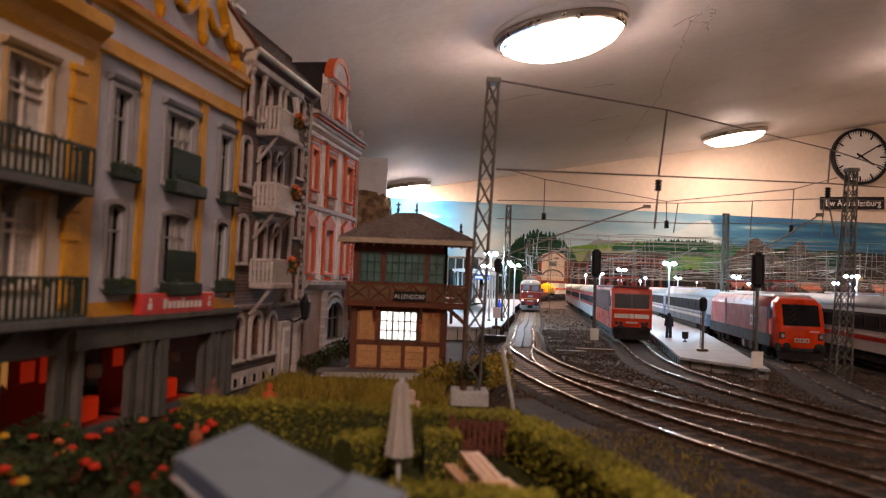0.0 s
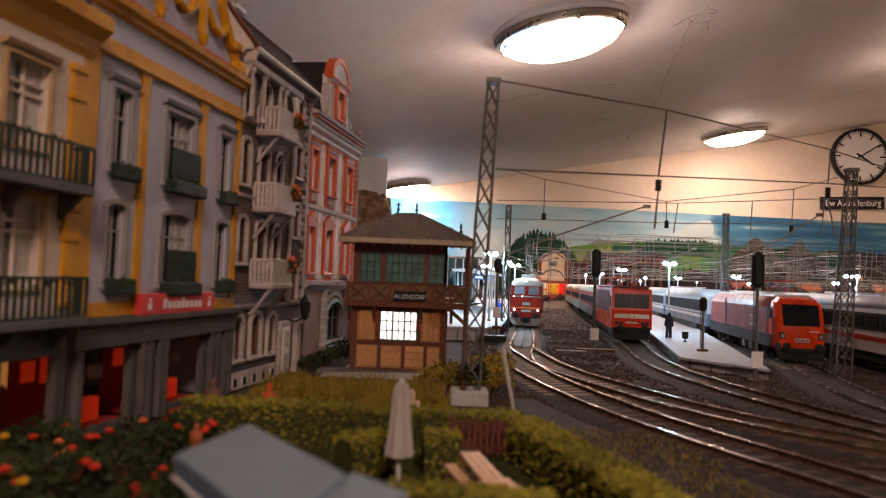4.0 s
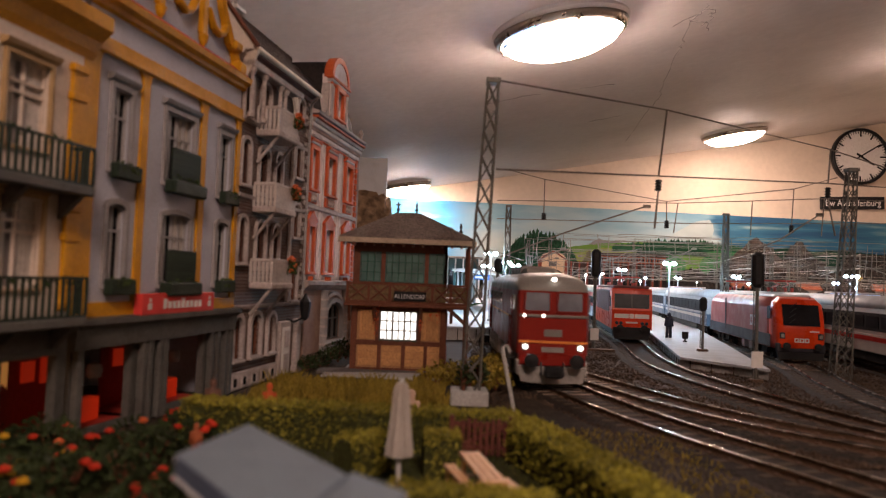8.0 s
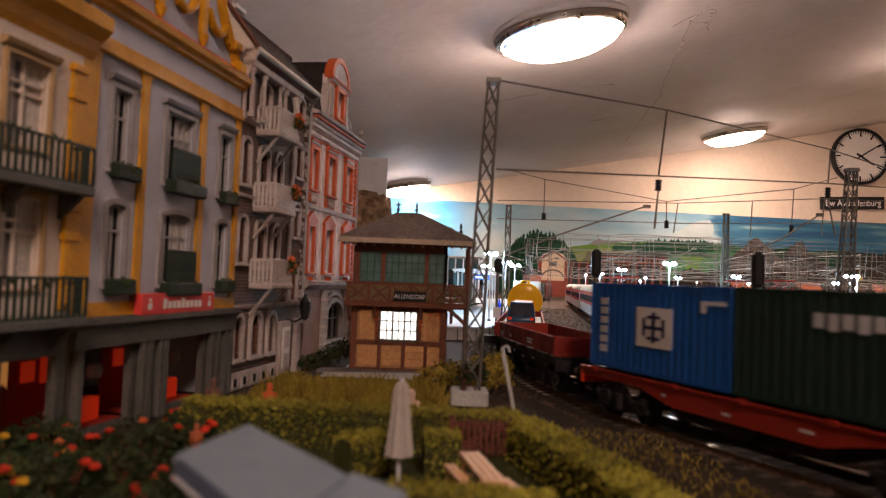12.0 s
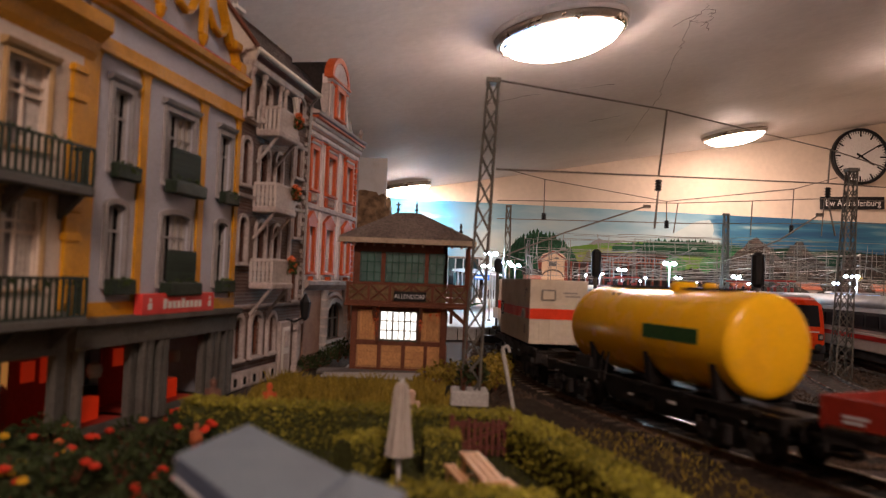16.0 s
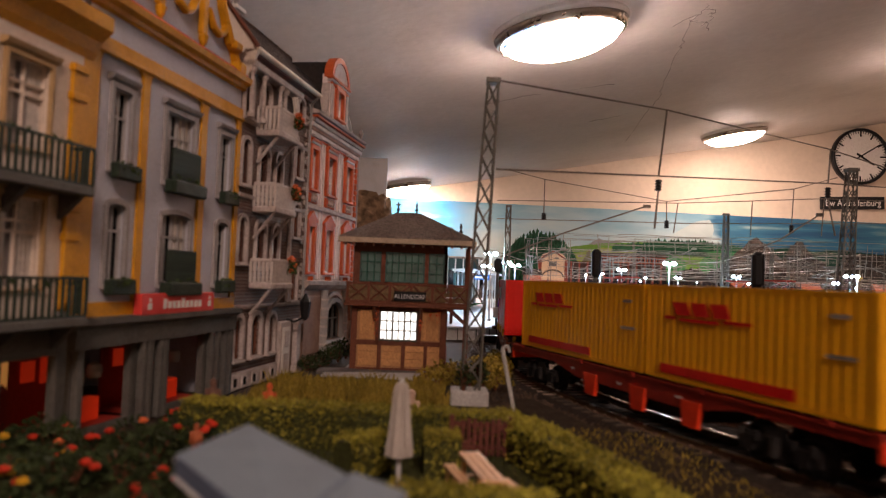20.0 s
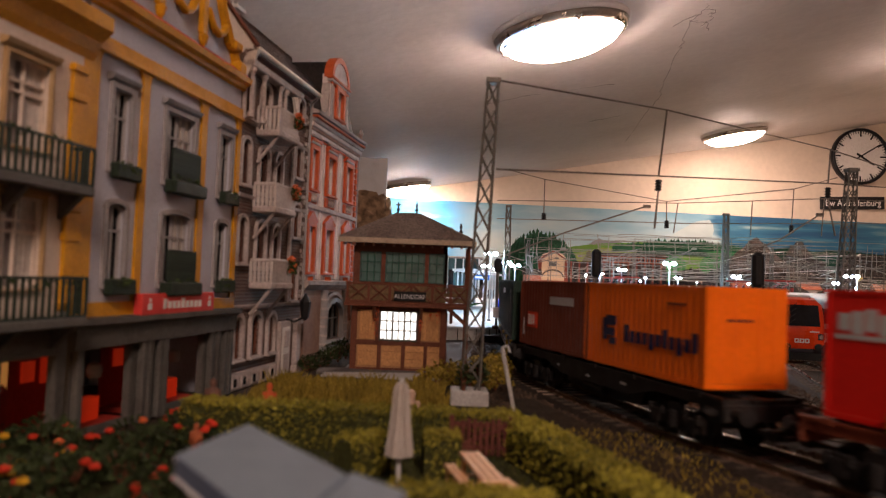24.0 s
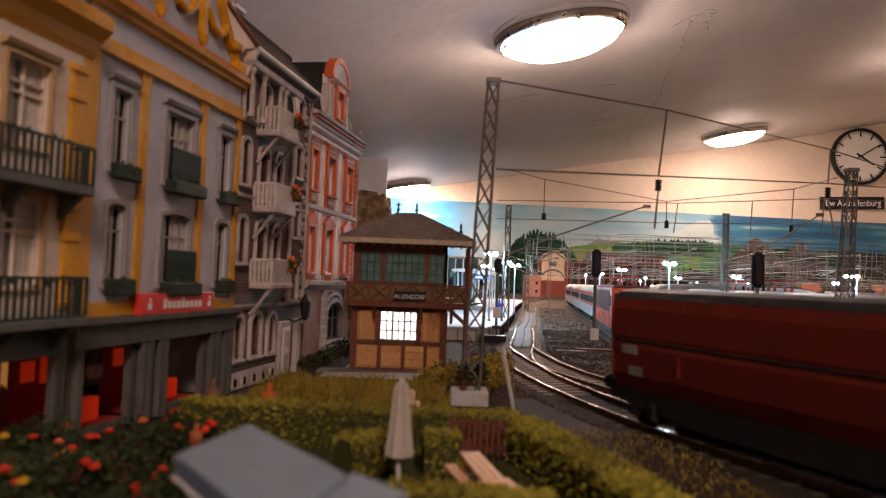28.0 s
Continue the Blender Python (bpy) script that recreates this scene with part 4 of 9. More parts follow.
# two white containers with a red band
for front, cl in ((-1014, 82), (-1139, 86)):
    w = flat_wagon("container_wagon", front, 121, "black flat wagon with a white red-banded container", M["chassis"], None, True, ((0,), ()))
    c = container(-16, cl, M["boxwhite"], parent=w, z0=13.8, z1=44.4, label="dirty white ribbed container")
    bars(c, "red_band", M["brightred"], 14.03, [(-14.6 - cl, -17.4, 25.6, 30.6)], "red band round the container")
    part("red_band", box(bm_new(), -16.2, -15.75, -14, 14, 25.6, 30.6), M["brightred"], c)
    part("door_emblem", box(bm_new(), -16.2, -15.5, -8.6, -1.6, 34.4, 39.8, 0.6), M["grey"], c, "grey rounded emblem outline")
    part("door_emblem", box(bm_new(), -15.6, -15.3, -7.9, -2.3, 35.1, 39.1, 0.3), M["boxwhite"], c)
    bars(c, "emblem", M["black"], 14.25, [(-11.6 - cl, -4.4 - cl, 24.4, 32)], "dark-edged square emblem")
    bars(c, "emblem", M["boxwhite"], 14.5, [(-10.6 - cl, -5.4 - cl, 25.4, 31)])
    bars(c, "emblem", M["black"], 14.75, [(-9.6 - cl, -8.9 - cl, 26.2, 30.2), (-7.1 - cl, -6.4 - cl, 26.2, 30.2), (-9 - cl, -7 - cl, 27.8, 28.5)])
    bars(c, "marking", M["boxwhite"], 14.25, [(-33, -26, 24.8, 30)], "pale worn panel")
    bars(c, "marking", M["grey"], 14.5, [(-31, -29.6, 25.4, 29.4), (-28.4, -27, 26, 29)])
    bars(c, "marking", M["grey"], 14.05, [(-27.4, -26.6, 34 + i * 1.6, 35 + i * 1.6) for i in range(4)] + [(-25, -23, 38.6, 40.4), (-27.4, -25, 18, 22.4)])
    part("marking", prism(prism(bm_new(), ((2, 38), (9, 38), (9, 38.7), (2, 38.7)), -15.9, -15.6, "x"), ((3, 36.4), (10, 36.4), (10, 37.1), (3, 37.1)), -15.9, -15.6, "x"), M["grey"], c)

# yellow containers on a red wagon
w = flat_wagon("container_wagon", -1280, 216, "red flat wagon carrying two yellow containers", M["flatred"], M["brightred"], True)
for x in (-70, -100, -134):
    for s in (-1, 1):
        part("support_leg", prism(bm_new(), ((x - 5, 12), (x + 5, 12), (x + 3.6, 4), (x - 3.6, 4)), s * 12.6, s * 14, "y"), M["brightred"], w, "bright red support leg")
for x1, ln in ((-2, 93), (-96.5, 106)):
    c = container(x1, ln, M["yellow"], parent=w, z0=13.2, z1=43.6, label="yellow ribbed container with red markings")
    x0 = x1 - ln
    slanted(c, "marking", M["cred"], 14.05, [(x0 + 17 + i * 9.4, x0 + 17 + i * 9.4 + 7.6, 34.2, 38.4) for i in range(3)], 0.5, "slanting red logo shapes")
    bars(c, "marking", M["cred"], 14.06, [(x0 + 11, x0 + 17, 32.8, 33.8), (x0 + 40, x0 + 52, 32.8, 33.8), (x0 + 19, x0 + 38, 32.4, 33.4)])
    bars(c, "marking", M["cred"], 14.06, [(x0 + 9, x0 + 68, 15.2, 18.2)], "red stripe along the foot")
    bars(c, "marking", M["grey"], 14.06, [(x1 - 14, x1 - 8, 37, 38), (x1 - 15, x1 - 6, 27.4, 28.4)])
    bm = bm_new()
    for i in range(3):
        prism(bm, ((-8 + i * 5.4, 32.4), (-3.4 + i * 5.4, 32.4), (-1.9 + i * 5.4, 36), (-6.5 + i * 5.4, 36)), x1 - 0.02, x1 + 0.16, "x")
    box(bm, x1 - 0.02, x1 + 0.16, -10, 9, 31.8, 32.3)
    part("marking", bm, M["cred"], c)
    part("marking", box(bm_new(), x1 - 0.02, x1 + 0.16, -10, -2, 28.4, 29.2), M["grey"], c)

# red containers on brown pocket wagons
for front, length, cl in ((-1518, 96, 71), (-1611, 143, 123)):
    w = flat_wagon("container_wagon", front, length, "rust-brown flat wagon with a plain red container", M["brown"], M["brown"], True)
    c = container(-11, cl, M["cred"], parent=w, z0=13.4, z1=43.8, ribs=False, label="smooth bright red container")
    bars(c, "marking", M["ltgrey"], 13.75, [(-11 - cl + 4 + i * 3.6, -11 - cl + 7 + i * 3.6, 34.4 - (i % 2) * 0.8, 38.4 + (i % 3) * 0.6) for i in range(6)] + [(-11 - cl + 3, -11 - cl + 24, 32.4, 33.4)], "white logo shapes")
    for f in (0.12, 0.5, 0.84):
        for s in (-1, 1):
            part("container_lock", box(bm_new(), -11 - cl * f - 2, -11 - cl * f + 2, *sorted((s * 13.6, s * 14.8)), 16.4, 20.4, 0.2), M["gold"], w, "yellow container lock")
    part("handbrake_handle", box(bm_new(), -4.4, -3, -9.6, -8, 9, 17), M["gold"], w, "yellow end handle")

# orange and brown containers on a black articulated wagon
w = flat_wagon("container_wagon", -1773, 166, "black flat wagon carrying orange and brown containers", M["chassis"], None, True, ((), ()))
c = container(-9.5, 80, M["orange"], parent=w, label="bright orange ribbed container")
bars(c, "marking", M["navy"], 14.05, [(-73, -70, 23, 31), (-71, -63.4, 28.4, 32), (-70, -64.4, 24.6, 27.4), (-68, -63.4, 21.6, 24)], "navy emblem shape")
bars(c, "marking", M["navy"], 14.05, [(-57 + i * 4.1, -54.4 + i * 4.1, 23.4 - (i in (4, 8)) * 1.4, 27.4 + (i in (0, 6, 10)) * 2.0) for i in range(11)], "navy lettering bars")
bars(c, "marking", M["brown"], 14.05, [(-30, -20, 37.4, 38.2)])
part("marking", box(bm_new(), -9.55, -9.35, -7, 2, 33.4, 34.2), M["brown"], c)
c = container(-86.5, 74, M["brown"], parent=w, label="red-brown ribbed container")
bars(c, "marking", M["ltgrey"], 14.05, [(-124, -100, 33.6, 37)], "pale lettering panel")
bars(c, "marking", M["brightred"], 14.05, [(-150, -138, 22, 29.4)], "light red square label")
bars(c, "marking", M["white"], 14.27, [(-148.6, -147.2, 23.4, 28), (-146, -144.6, 23.4, 28), (-143, -141.6, 23.4, 28)])
bars(c, "marking", M["ltgrey"], 14.05, [(-155, -154.4, 18, 26)])

# long dark green container
w = flat_wagon("container_wagon", -1933, 172, "black flat wagon with a long dark green container", M["chassis"], None, True, ((), ()), locks=(0.14, 0.466, 0.685, 0.91), lock=M["gold"])
c = container(-6, 159, M["green"], parent=w, label="long very dark green container")
bars(c, "marking", M["ltgrey"], 14.05, [(-100 + i * 3.6, -97.2 + i * 3.6, 36.2, 39.2) for i in range(6)], "pale illegible lettering bars")
bars(c, "marking", M["grey"], 14.05, [(-25 + (i == 2) * 2, -24 + (i == 2) * 2, 22 + i * 3.6, 24.6 + i * 3.6) for i in range(5)])
for s in (-1, 1):
    part("yellow_disc", lathe(bm_new(), ((1.6, s * 14.1), (1.6, s * 14.5), (4.3, s * 14.5), (4.3, s * 13.5)), 20, (-50, 0, 10.0), "y"), M["gold"], w, "yellow round brake handwheel")
    bm = bm_new()
    for x, z in ((-96, 12.6), (-93, 12.6), (-85, 12.4), (-82, 12.4), (-78, 12.4), (-74, 12.2), (-70, 12.2), (-80, 10.2), (-76, 10.2), (-72, 10.2)):
        plate(bm, x, x + 2, z, z + 1.1, s, 13.45)
    tagged(part("inscription", bm, M["ltgrey"], w, "pale illegible lettering bars"), kind="stuff")

# dark red hopper wagons
for front in (-2108,):
    t = wagon("hopper_wagon", front, 152, "dark brown-red bulk hopper wagon with rounded sides", "freight wagon")
    bm = bm_new()
    prism(bm, ((-12, 9), (12, 9), (15.4, 17), (16.2, 26), (15.8, 28), (16.2, 30), (16, 39), (15, 42.6), (12.4, 44.8), (7, 45.8), (-7, 45.8), (-12.4, 44.8), (-15, 42.6), (-16, 39), (-16.2, 30), (-15.8, 28), (-16.2, 26), (-15.4, 17)), -147, -5, "x")
    part("body", bm, M["hopper"], t, "dark brown-red hopper body")
    part("roof", prism(bm_new(), ((-15.1, 42.6), (-12.5, 44.9), (-7.1, 45.95), (7.1, 45.95), (12.5, 44.9), (15.1, 42.6), (12, 44), (7, 45), (-7, 45), (-12, 44)), -147.2, -4.8, "x"), M["chassis"], t, "sooty dark hopper roof")
    for i in range(2):
        for s in (-1, 1):
            x = -146 + i * 140
            part("rib", sweep(bm_new(), ((x, s * 15.6, 17), (x, s * 16.4, 27), (x, s * 15.9, 40)), 0.5, 6), M["hopper"], t)
    for s in (-1, 1):
        part("flap_hinge", box(bm_new(), -146, -6, *sorted((s * 16.2, s * 15.2)), 28.0, 28.8, 0.2), M["chassis"], t, "dark hinge line of the unloading flap")
        part("flap_post", box(bm_new(), -112, -110.6, *sorted((s * 16.3, s * 15.0)), 19, 27, 0.2), M["hopper"], t)
        bm = bm_new()
        for i, q in enumerate((24, 17)):
            plate(bm, -140 + i * 4, -132 + i * 3, q, q + 3, s, 16.1)
        part("inscription", bm, M["grey"], t)
        part("side_sill", prism(bm_new(), ((-150, 12.2), (-2, 12.2), (-2, 8), (-34, 5.6), (-44, 4.2), (-108, 4.2), (-118, 5.6), (-150, 8)), s * 12.9, s * 13.7, "y"), M["chassis"], t)
    part("underframe", box(bm_new(), -150, -2, -10, 10, 9, 12.2), M["chassis"], t)
    part("end_slope", prism(bm_new(), ((-5.2, 44), (-1.2, 12), (-5.2, 12)), -13, 13, "y"), M["chassis"], t, "dark end of the hopper")
    part("brake_gear", box(bm_new(), -110, -42, -9.4, 9.4, 3.6, 9, 0.4), M["chassis"], t)
    bogie(t, -26)
    bogie(t, -126)
    ends(t, ((-2, 1), (-150, -1)))
# ---- house materials ----
def bricks(name, c1, c2, mortar, length=2.9):
    m, n, l, b = nodes_of(name)
    co = n.new("ShaderNodeTexCoord")
    sep = n.new("ShaderNodeSeparateXYZ")
    add = n.new("ShaderNodeMath")
    add.operation = "ADD"
    comb = n.new("ShaderNodeCombineXYZ")
    l.new(co.outputs["Object"], sep.inputs[0])
    l.new(sep.outputs["X"], add.inputs[0])
    l.new(sep.outputs["Y"], add.inputs[1])
    l.new(add.outputs[0], comb.inputs["X"])
    l.new(sep.outputs["Z"], comb.inputs["Y"])
    t = n.new("ShaderNodeTexBrick")
    l.new(comb.outputs[0], t.inputs["Vector"])
    t.inputs["Scale"].default_value = 500 / length
    for k, c in (("Color1", c1), ("Color2", c2), ("Mortar", mortar)):
        t.inputs[k].default_value = (*c, 1)
    t.inputs["Mortar Size"].default_value = 0.03
    no = n.new("ShaderNodeTexNoise")
    no.inputs["Scale"].default_value, no.inputs["Detail"].default_value = 120, 6
    l.new(co.outputs["Object"], no.inputs["Vector"])
    mr = n.new("ShaderNodeMapRange")
    mr.inputs[3].default_value, mr.inputs[4].default_value = 0.55, 1.35
    l.new(no.outputs[0], mr.inputs[0])
    sc = n.new("ShaderNodeVectorMath")
    sc.operation = "SCALE"
    l.new(t.outputs["Color"], sc.inputs[0])
    l.new(mr.outputs[0], sc.inputs[3])
    l.new(sc.outputs[0], b.inputs["Base Color"])
    b.inputs["Roughness"].default_value = 0.75
    bp = n.new("ShaderNodeBump")
    bp.inputs["Strength"].default_value, bp.inputs["Distance"].default_value, bp.invert = 0.6, 0.0003, True
    l.new(t.outputs["Fac"], bp.inputs["Height"])
    l.new(bp.outputs[0], b.inputs["Normal"])
    return m


M.update({
    "lilac": paint("grey_lilac_render", (0.50, 0.51, 0.58), 0.75, 0, 0.1, 900, 0.2, (0.38, 0.37, 0.40), 0.5),
    "warmwhite": paint("cream_render", (0.66, 0.56, 0.47), 0.75, 0, 0.08, 900, 0.2, (0.5, 0.4, 0.31), 0.5),
    "ochre": paint("ochre_trim", (0.62, 0.285, 0.010), 0.55, 0, 0.14, 900, 0.2, (0.36, 0.16, 0.012), 0.6),
    "frame_grey": paint("stone_grey_frame", (0.36, 0.34, 0.33), 0.7, 0, 0.1, 900, 0.15, (0.24, 0.22, 0.2), 0.5),
    "surround": paint("pale_grey_surround", (0.33, 0.31, 0.31), 0.75, 0, 0.15, 900, 0.2, (0.22, 0.19, 0.18), 0.5),
    "tanframe": paint("tan_window_frame", (0.46, 0.30, 0.14), 0.65, 0, 0.12, 900, 0.2, (0.3, 0.18, 0.09), 0.5),
    "netpane": glass("pane_with_net_curtain", (0.22, 0.20, 0.20), 0.25, 0.3),
    "planter": paint("dark_green_planter", (0.022, 0.035, 0.022), 0.6, 0, 0.4, 1200, 0.4),
    "shopgrey": paint("shop_front_grey", (0.105, 0.10, 0.09), 0.6, 0, 0.2, 900, 0.2, (0.06, 0.05, 0.045), 0.5),
    "signred": paint("sign_red", (0.70, 0.06, 0.05), 0.45, 0, 0.06, 900, 0.05),
    # Emission on shop surfaces in place of a lamp inside.
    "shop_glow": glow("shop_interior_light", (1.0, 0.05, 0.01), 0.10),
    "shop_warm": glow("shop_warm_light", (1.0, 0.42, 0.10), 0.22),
    "interior": paint("shop_interior_red", (0.30, 0.03, 0.02), 0.7),
    "curtain": paint("curtain_white", (0.60, 0.55, 0.50), 0.8, 0, 0.2, 700, 0.5),
    "brickbrown": bricks("brown_brick", (0.085, 0.035, 0.024), (0.13, 0.06, 0.04), (0.20, 0.165, 0.14)),
    "brickred": bricks("red_brick", (0.30, 0.075, 0.045), (0.38, 0.11, 0.06), (0.42, 0.33, 0.28)),
    "stone": paint("pale_stone_trim", (0.50, 0.43, 0.40), 0.75, 0, 0.25, 900, 0.3, (0.22, 0.16, 0.13), 0.7),
    "balconywhite": paint("weathered_white_balcony", (0.56, 0.49, 0.45), 0.65, 0, 0.2, 900, 0.3, (0.30, 0.23, 0.19), 0.6),
    "salmon": paint("orange_red_trim", (0.56, 0.105, 0.03), 0.65, 0, 0.12, 900, 0.2, (0.28, 0.06, 0.03), 0.5),
    "pinkwall": paint("pinkish_white_render", (0.78, 0.68, 0.66), 0.75, 0, 0.12, 900, 0.25, (0.38, 0.26, 0.22), 0.6),
    "sandstone": paint("brownish_sandstone", (0.36, 0.22, 0.165), 0.75, 0, 0.15, 900, 0.3, (0.22, 0.13, 0.1), 0.6),
    "slate": paint("dark_roof_tiles", (0.026, 0.021, 0.020), 0.75, 0, 0.35, 700, 0.5, (0.08, 0.06, 0.05), 0.4),
    "brownsash": paint("dark_red_brown_sash", (0.10, 0.045, 0.032), 0.6, 0, 0.2, 900, 0.2),
    "cream_gutter": paint("cream_gutter", (0.66, 0.54, 0.40), 0.5, 0, 0.12, 900, 0.15, (0.40, 0.30, 0.20), 0.5),
    "rooftile": paint("brown_roof_tiles", (0.055, 0.034, 0.026), 0.7, 0, 0.35, 700, 0.5, (0.05, 0.035, 0.03), 0.5, 0.2),
    "orange_flower": paint("orange_flowers", (0.62, 0.13, 0.04), 0.7, 0, 0.4, 1500, 0.6),
    "leaf": paint("leaf_green", (0.05, 0.075, 0.02), 0.8, 0, 0.6, 1200, 0.8, (0.025, 0.035, 0.012), 0.5, 0.4),
    "windowteal": glass("green_tinted_glass", (0.07, 0.15, 0.14), 0.05, 0.6),
    "tealframe": paint("teal_window_frame", (0.02, 0.095, 0.07), 0.5, 0, 0.15, 900, 0.1),
    "olivewood": paint("dark_olive_boards", (0.16, 0.105, 0.05), 0.7, 0, 0.35, 1000, 0.3, (0.09, 0.055, 0.03), 0.5),
    "lit_window": glow("lit_signal_box_window", (1.0, 0.97, 0.92), 1.7),
    "roof_felt": paint("weathered_brown_roof", (0.19, 0.15, 0.13), 0.85, 0, 0.4, 700, 0.6, (0.10, 0.075, 0.065), 0.6),
    "eavesgrey": paint("grey_brown_eaves", (0.44, 0.35, 0.26), 0.75, 0, 0.2, 900, 0.3, (0.22, 0.16, 0.11), 0.5),
    "boardwood": paint("pale_brown_boards", (0.40, 0.215, 0.10), 0.65, 0, 0.3, 1000, 0.3, (0.26, 0.13, 0.06), 0.5),
})


def wall_with(bm, u0, u1, z0, z1, holes, y0, y1):
    """A wall slab with rectangular openings (u0, u1, z0, z1) through it, one connected mesh."""
    us = sorted({u0, u1, *[u for h in holes for u in h[:2] if u0 < u < u1]})
    zs = sorted({z0, z1, *[z for h in holes for z in h[2:] if z0 < z < z1]})
    v = {}

    def at(i, j, y):
        if (i, j, y) not in v:
            v[i, j, y] = bm.verts.new((us[i], y, zs[j]))
        return v[i, j, y]

    def solid(i, j):
        if not (0 <= i < len(us) - 1 and 0 <= j < len(zs) - 1):
            return False
        u, z = (us[i] + us[i + 1]) / 2, (zs[j] + zs[j + 1]) / 2
        return not any(h[0] < u < h[1] and h[2] < z < h[3] for h in holes)
    for i in range(len(us) - 1):
        for j in range(len(zs) - 1):
            if not solid(i, j):
                continue
            c = ((i, j), (i + 1, j), (i + 1, j + 1), (i, j + 1))
            bm.faces.new([at(*p, y0) for p in c])
            bm.faces.new([at(*p, y1) for p in c[::-1]])
            for (a, b), (p, q) in (((i, j - 1), (0, 1)), ((i + 1, j), (1, 2)), ((i, j + 1), (2, 3)), ((i - 1, j), (3, 0))):
                if not solid(a, b):
                    bm.faces.new((at(*c[p], y0), at(*c[p], y1), at(*c[q], y1), at(*c[q], y0)))
    return bm


def arch(u, w, z0, z1, rise, n=6):
    """An outline with an arched head."""
    pts = [(u - w / 2, z0), (u + w / 2, z0)]
    for i in range(n + 1):
        a = math.pi * i / n
        pts.append((u + w / 2 * math.cos(a), z1 - rise + rise * math.sin(a)))
    return pts


def ring(bm, outer, inner, y0, y1):
    """A frame between two outlines with the same number of points."""
    n = len(outer)
    v = [[bm.verts.new((p[0], y, p[1])) for p in o] for o in (outer, inner) for y in (y0, y1)]
    for i in range(n):
        j = (i + 1) % n
        bm.faces.new((v[0][i], v[0][j], v[2][j], v[2][i]))
        bm.faces.new((v[1][i], v[3][i], v[3][j], v[1][j]))
        bm.faces.new((v[0][i], v[1][i], v[1][j], v[0][j]))
        bm.faces.new((v[2][i], v[2][j], v[3][j], v[3][i]))
    return bm


def window(house, u, w, z0, z1, y=0.0, surround="frame_grey", sash="white", pane="pane", rise=0.0, border=1.8, mullions=1, bars_at=(0.62,), hood=None, sill=True, curtain=False, proud=1.0):
    """A window: surround, sash bars, pane set back in the opening, sill and hood."""
    r = max(rise, 0.001)
    bm = ring(bm_new(), arch(u, w + 2 * border, z0 - border * 0.4, z1 + border, r + (border * 0.6 if rise else 0)), arch(u, w, z0, z1, r), y - proud, y + 0.4)
    win = part("window", bm, M[surround], house)
    part("pane", prism(bm_new(), arch(u, w + 0.4, z0 - 0.2, z1 + 0.2, r), y + 2.2, y + 2.6), M[pane], win)
    if curtain:
        for s in (-1, 1):
            pts = [(u + s * (w / 2 - 0.2), y + 2.15)]
            for i in range(7):
                pts.append((u + s * (w / 2 - 0.3 - i * w * 0.055), y + (1.75 if i % 2 else 2.0)))
            pts.append((u + s * (w / 2 - 0.3 - 6 * w * 0.055), y + 2.15))
            part("curtain", prism(bm_new(), pts, z0 + 0.3, z1 - 0.4, "z"), M["curtain"], win, "pale pleated curtain")
    bm = bm_new()
    ring(bm, arch(u, w, z0, z1, r), arch(u, w - 1.2, z0 + 0.6, z1 - 0.6, r * 0.9), y + 0.9, y + 1.9)
    for i in range(mullions):
        x = u - w / 2 + w * (i + 1) / (mullions + 1)
        box(bm, x - 0.4, x + 0.4, y + 0.9, y + 1.9, z0 + 0.4, z1 - 0.5)
    for f in bars_at:
        z = z0 + (z1 - z0) * f
        box(bm, u - w / 2 + 0.4, u + w / 2 - 0.4, y + 1.0, y + 1.8, z - 0.35, z + 0.35)
    part("sash", bm, M[sash], win)
    if sill:
        part("sill", box(bm_new(), u - w / 2 - border, u + w / 2 + border, y - proud - 0.9, y, z0 - 1.6, z0 - 0.4, 0.2), M[surround], win)
    if hood:
        bm = bm_new()
        a = w / 2 + border + 1.2
        if hood == "flat":
            prism(bm, ((y, z1 + border), (y - 1.8, z1 + border + 0.9), (y - 2.4, z1 + border + 2.0), (y, z1 + border + 2.4)), u - a, u + a, "x")
        elif hood == "gable":
            prism(bm, ((u - a, z1 + border), (u + a, z1 + border), (u + a, z1 + border + 1), (u, z1 + border + 6), (u - a, z1 + border + 1)), y - 2.0, y, "y")
        else:
            prism(bm, [(u - a, z1 + border)] + [(u + a * math.cos(math.pi * i / 8), z1 + border + 0.8 + 4.6 * math.sin(math.pi * i / 8)) for i in range(9)], y - 2.0, y, "y")
        part("hood", bm, M["salmon"] if hood in ("gable", "round") else M[surround], win)
    return win


def tufts(bm, boxes_, size, count, rng):
    """Many small leaf clumps filling boxes."""
    for _ in range(count):
        x0, x1, y0, y1, z0, z1 = boxes_[rng.randrange(len(boxes_))]
        c = Vector((rng.uniform(x0, x1), rng.uniform(y0, y1), rng.uniform(z0, z1)))
        r = size * rng.uniform(0.5, 1.3)
        a, b = Vector((rng.gauss(0, 1), rng.gauss(0, 1), rng.gauss(0, 1))).normalized(), Vector((rng.gauss(0, 1), rng.gauss(0, 1), rng.gauss(0, 1))).normalized()
        v = [bm.verts.new(c + q) for q in (a * r, b * r, -a * r, -b * r * 0.7 + a.cross(b) * r * 0.8)]
        for q in ((0, 1, 2), (0, 2, 3), (0, 3, 1), (1, 3, 2)):
            bm.faces.new([v[i] for i in q])
    return bm


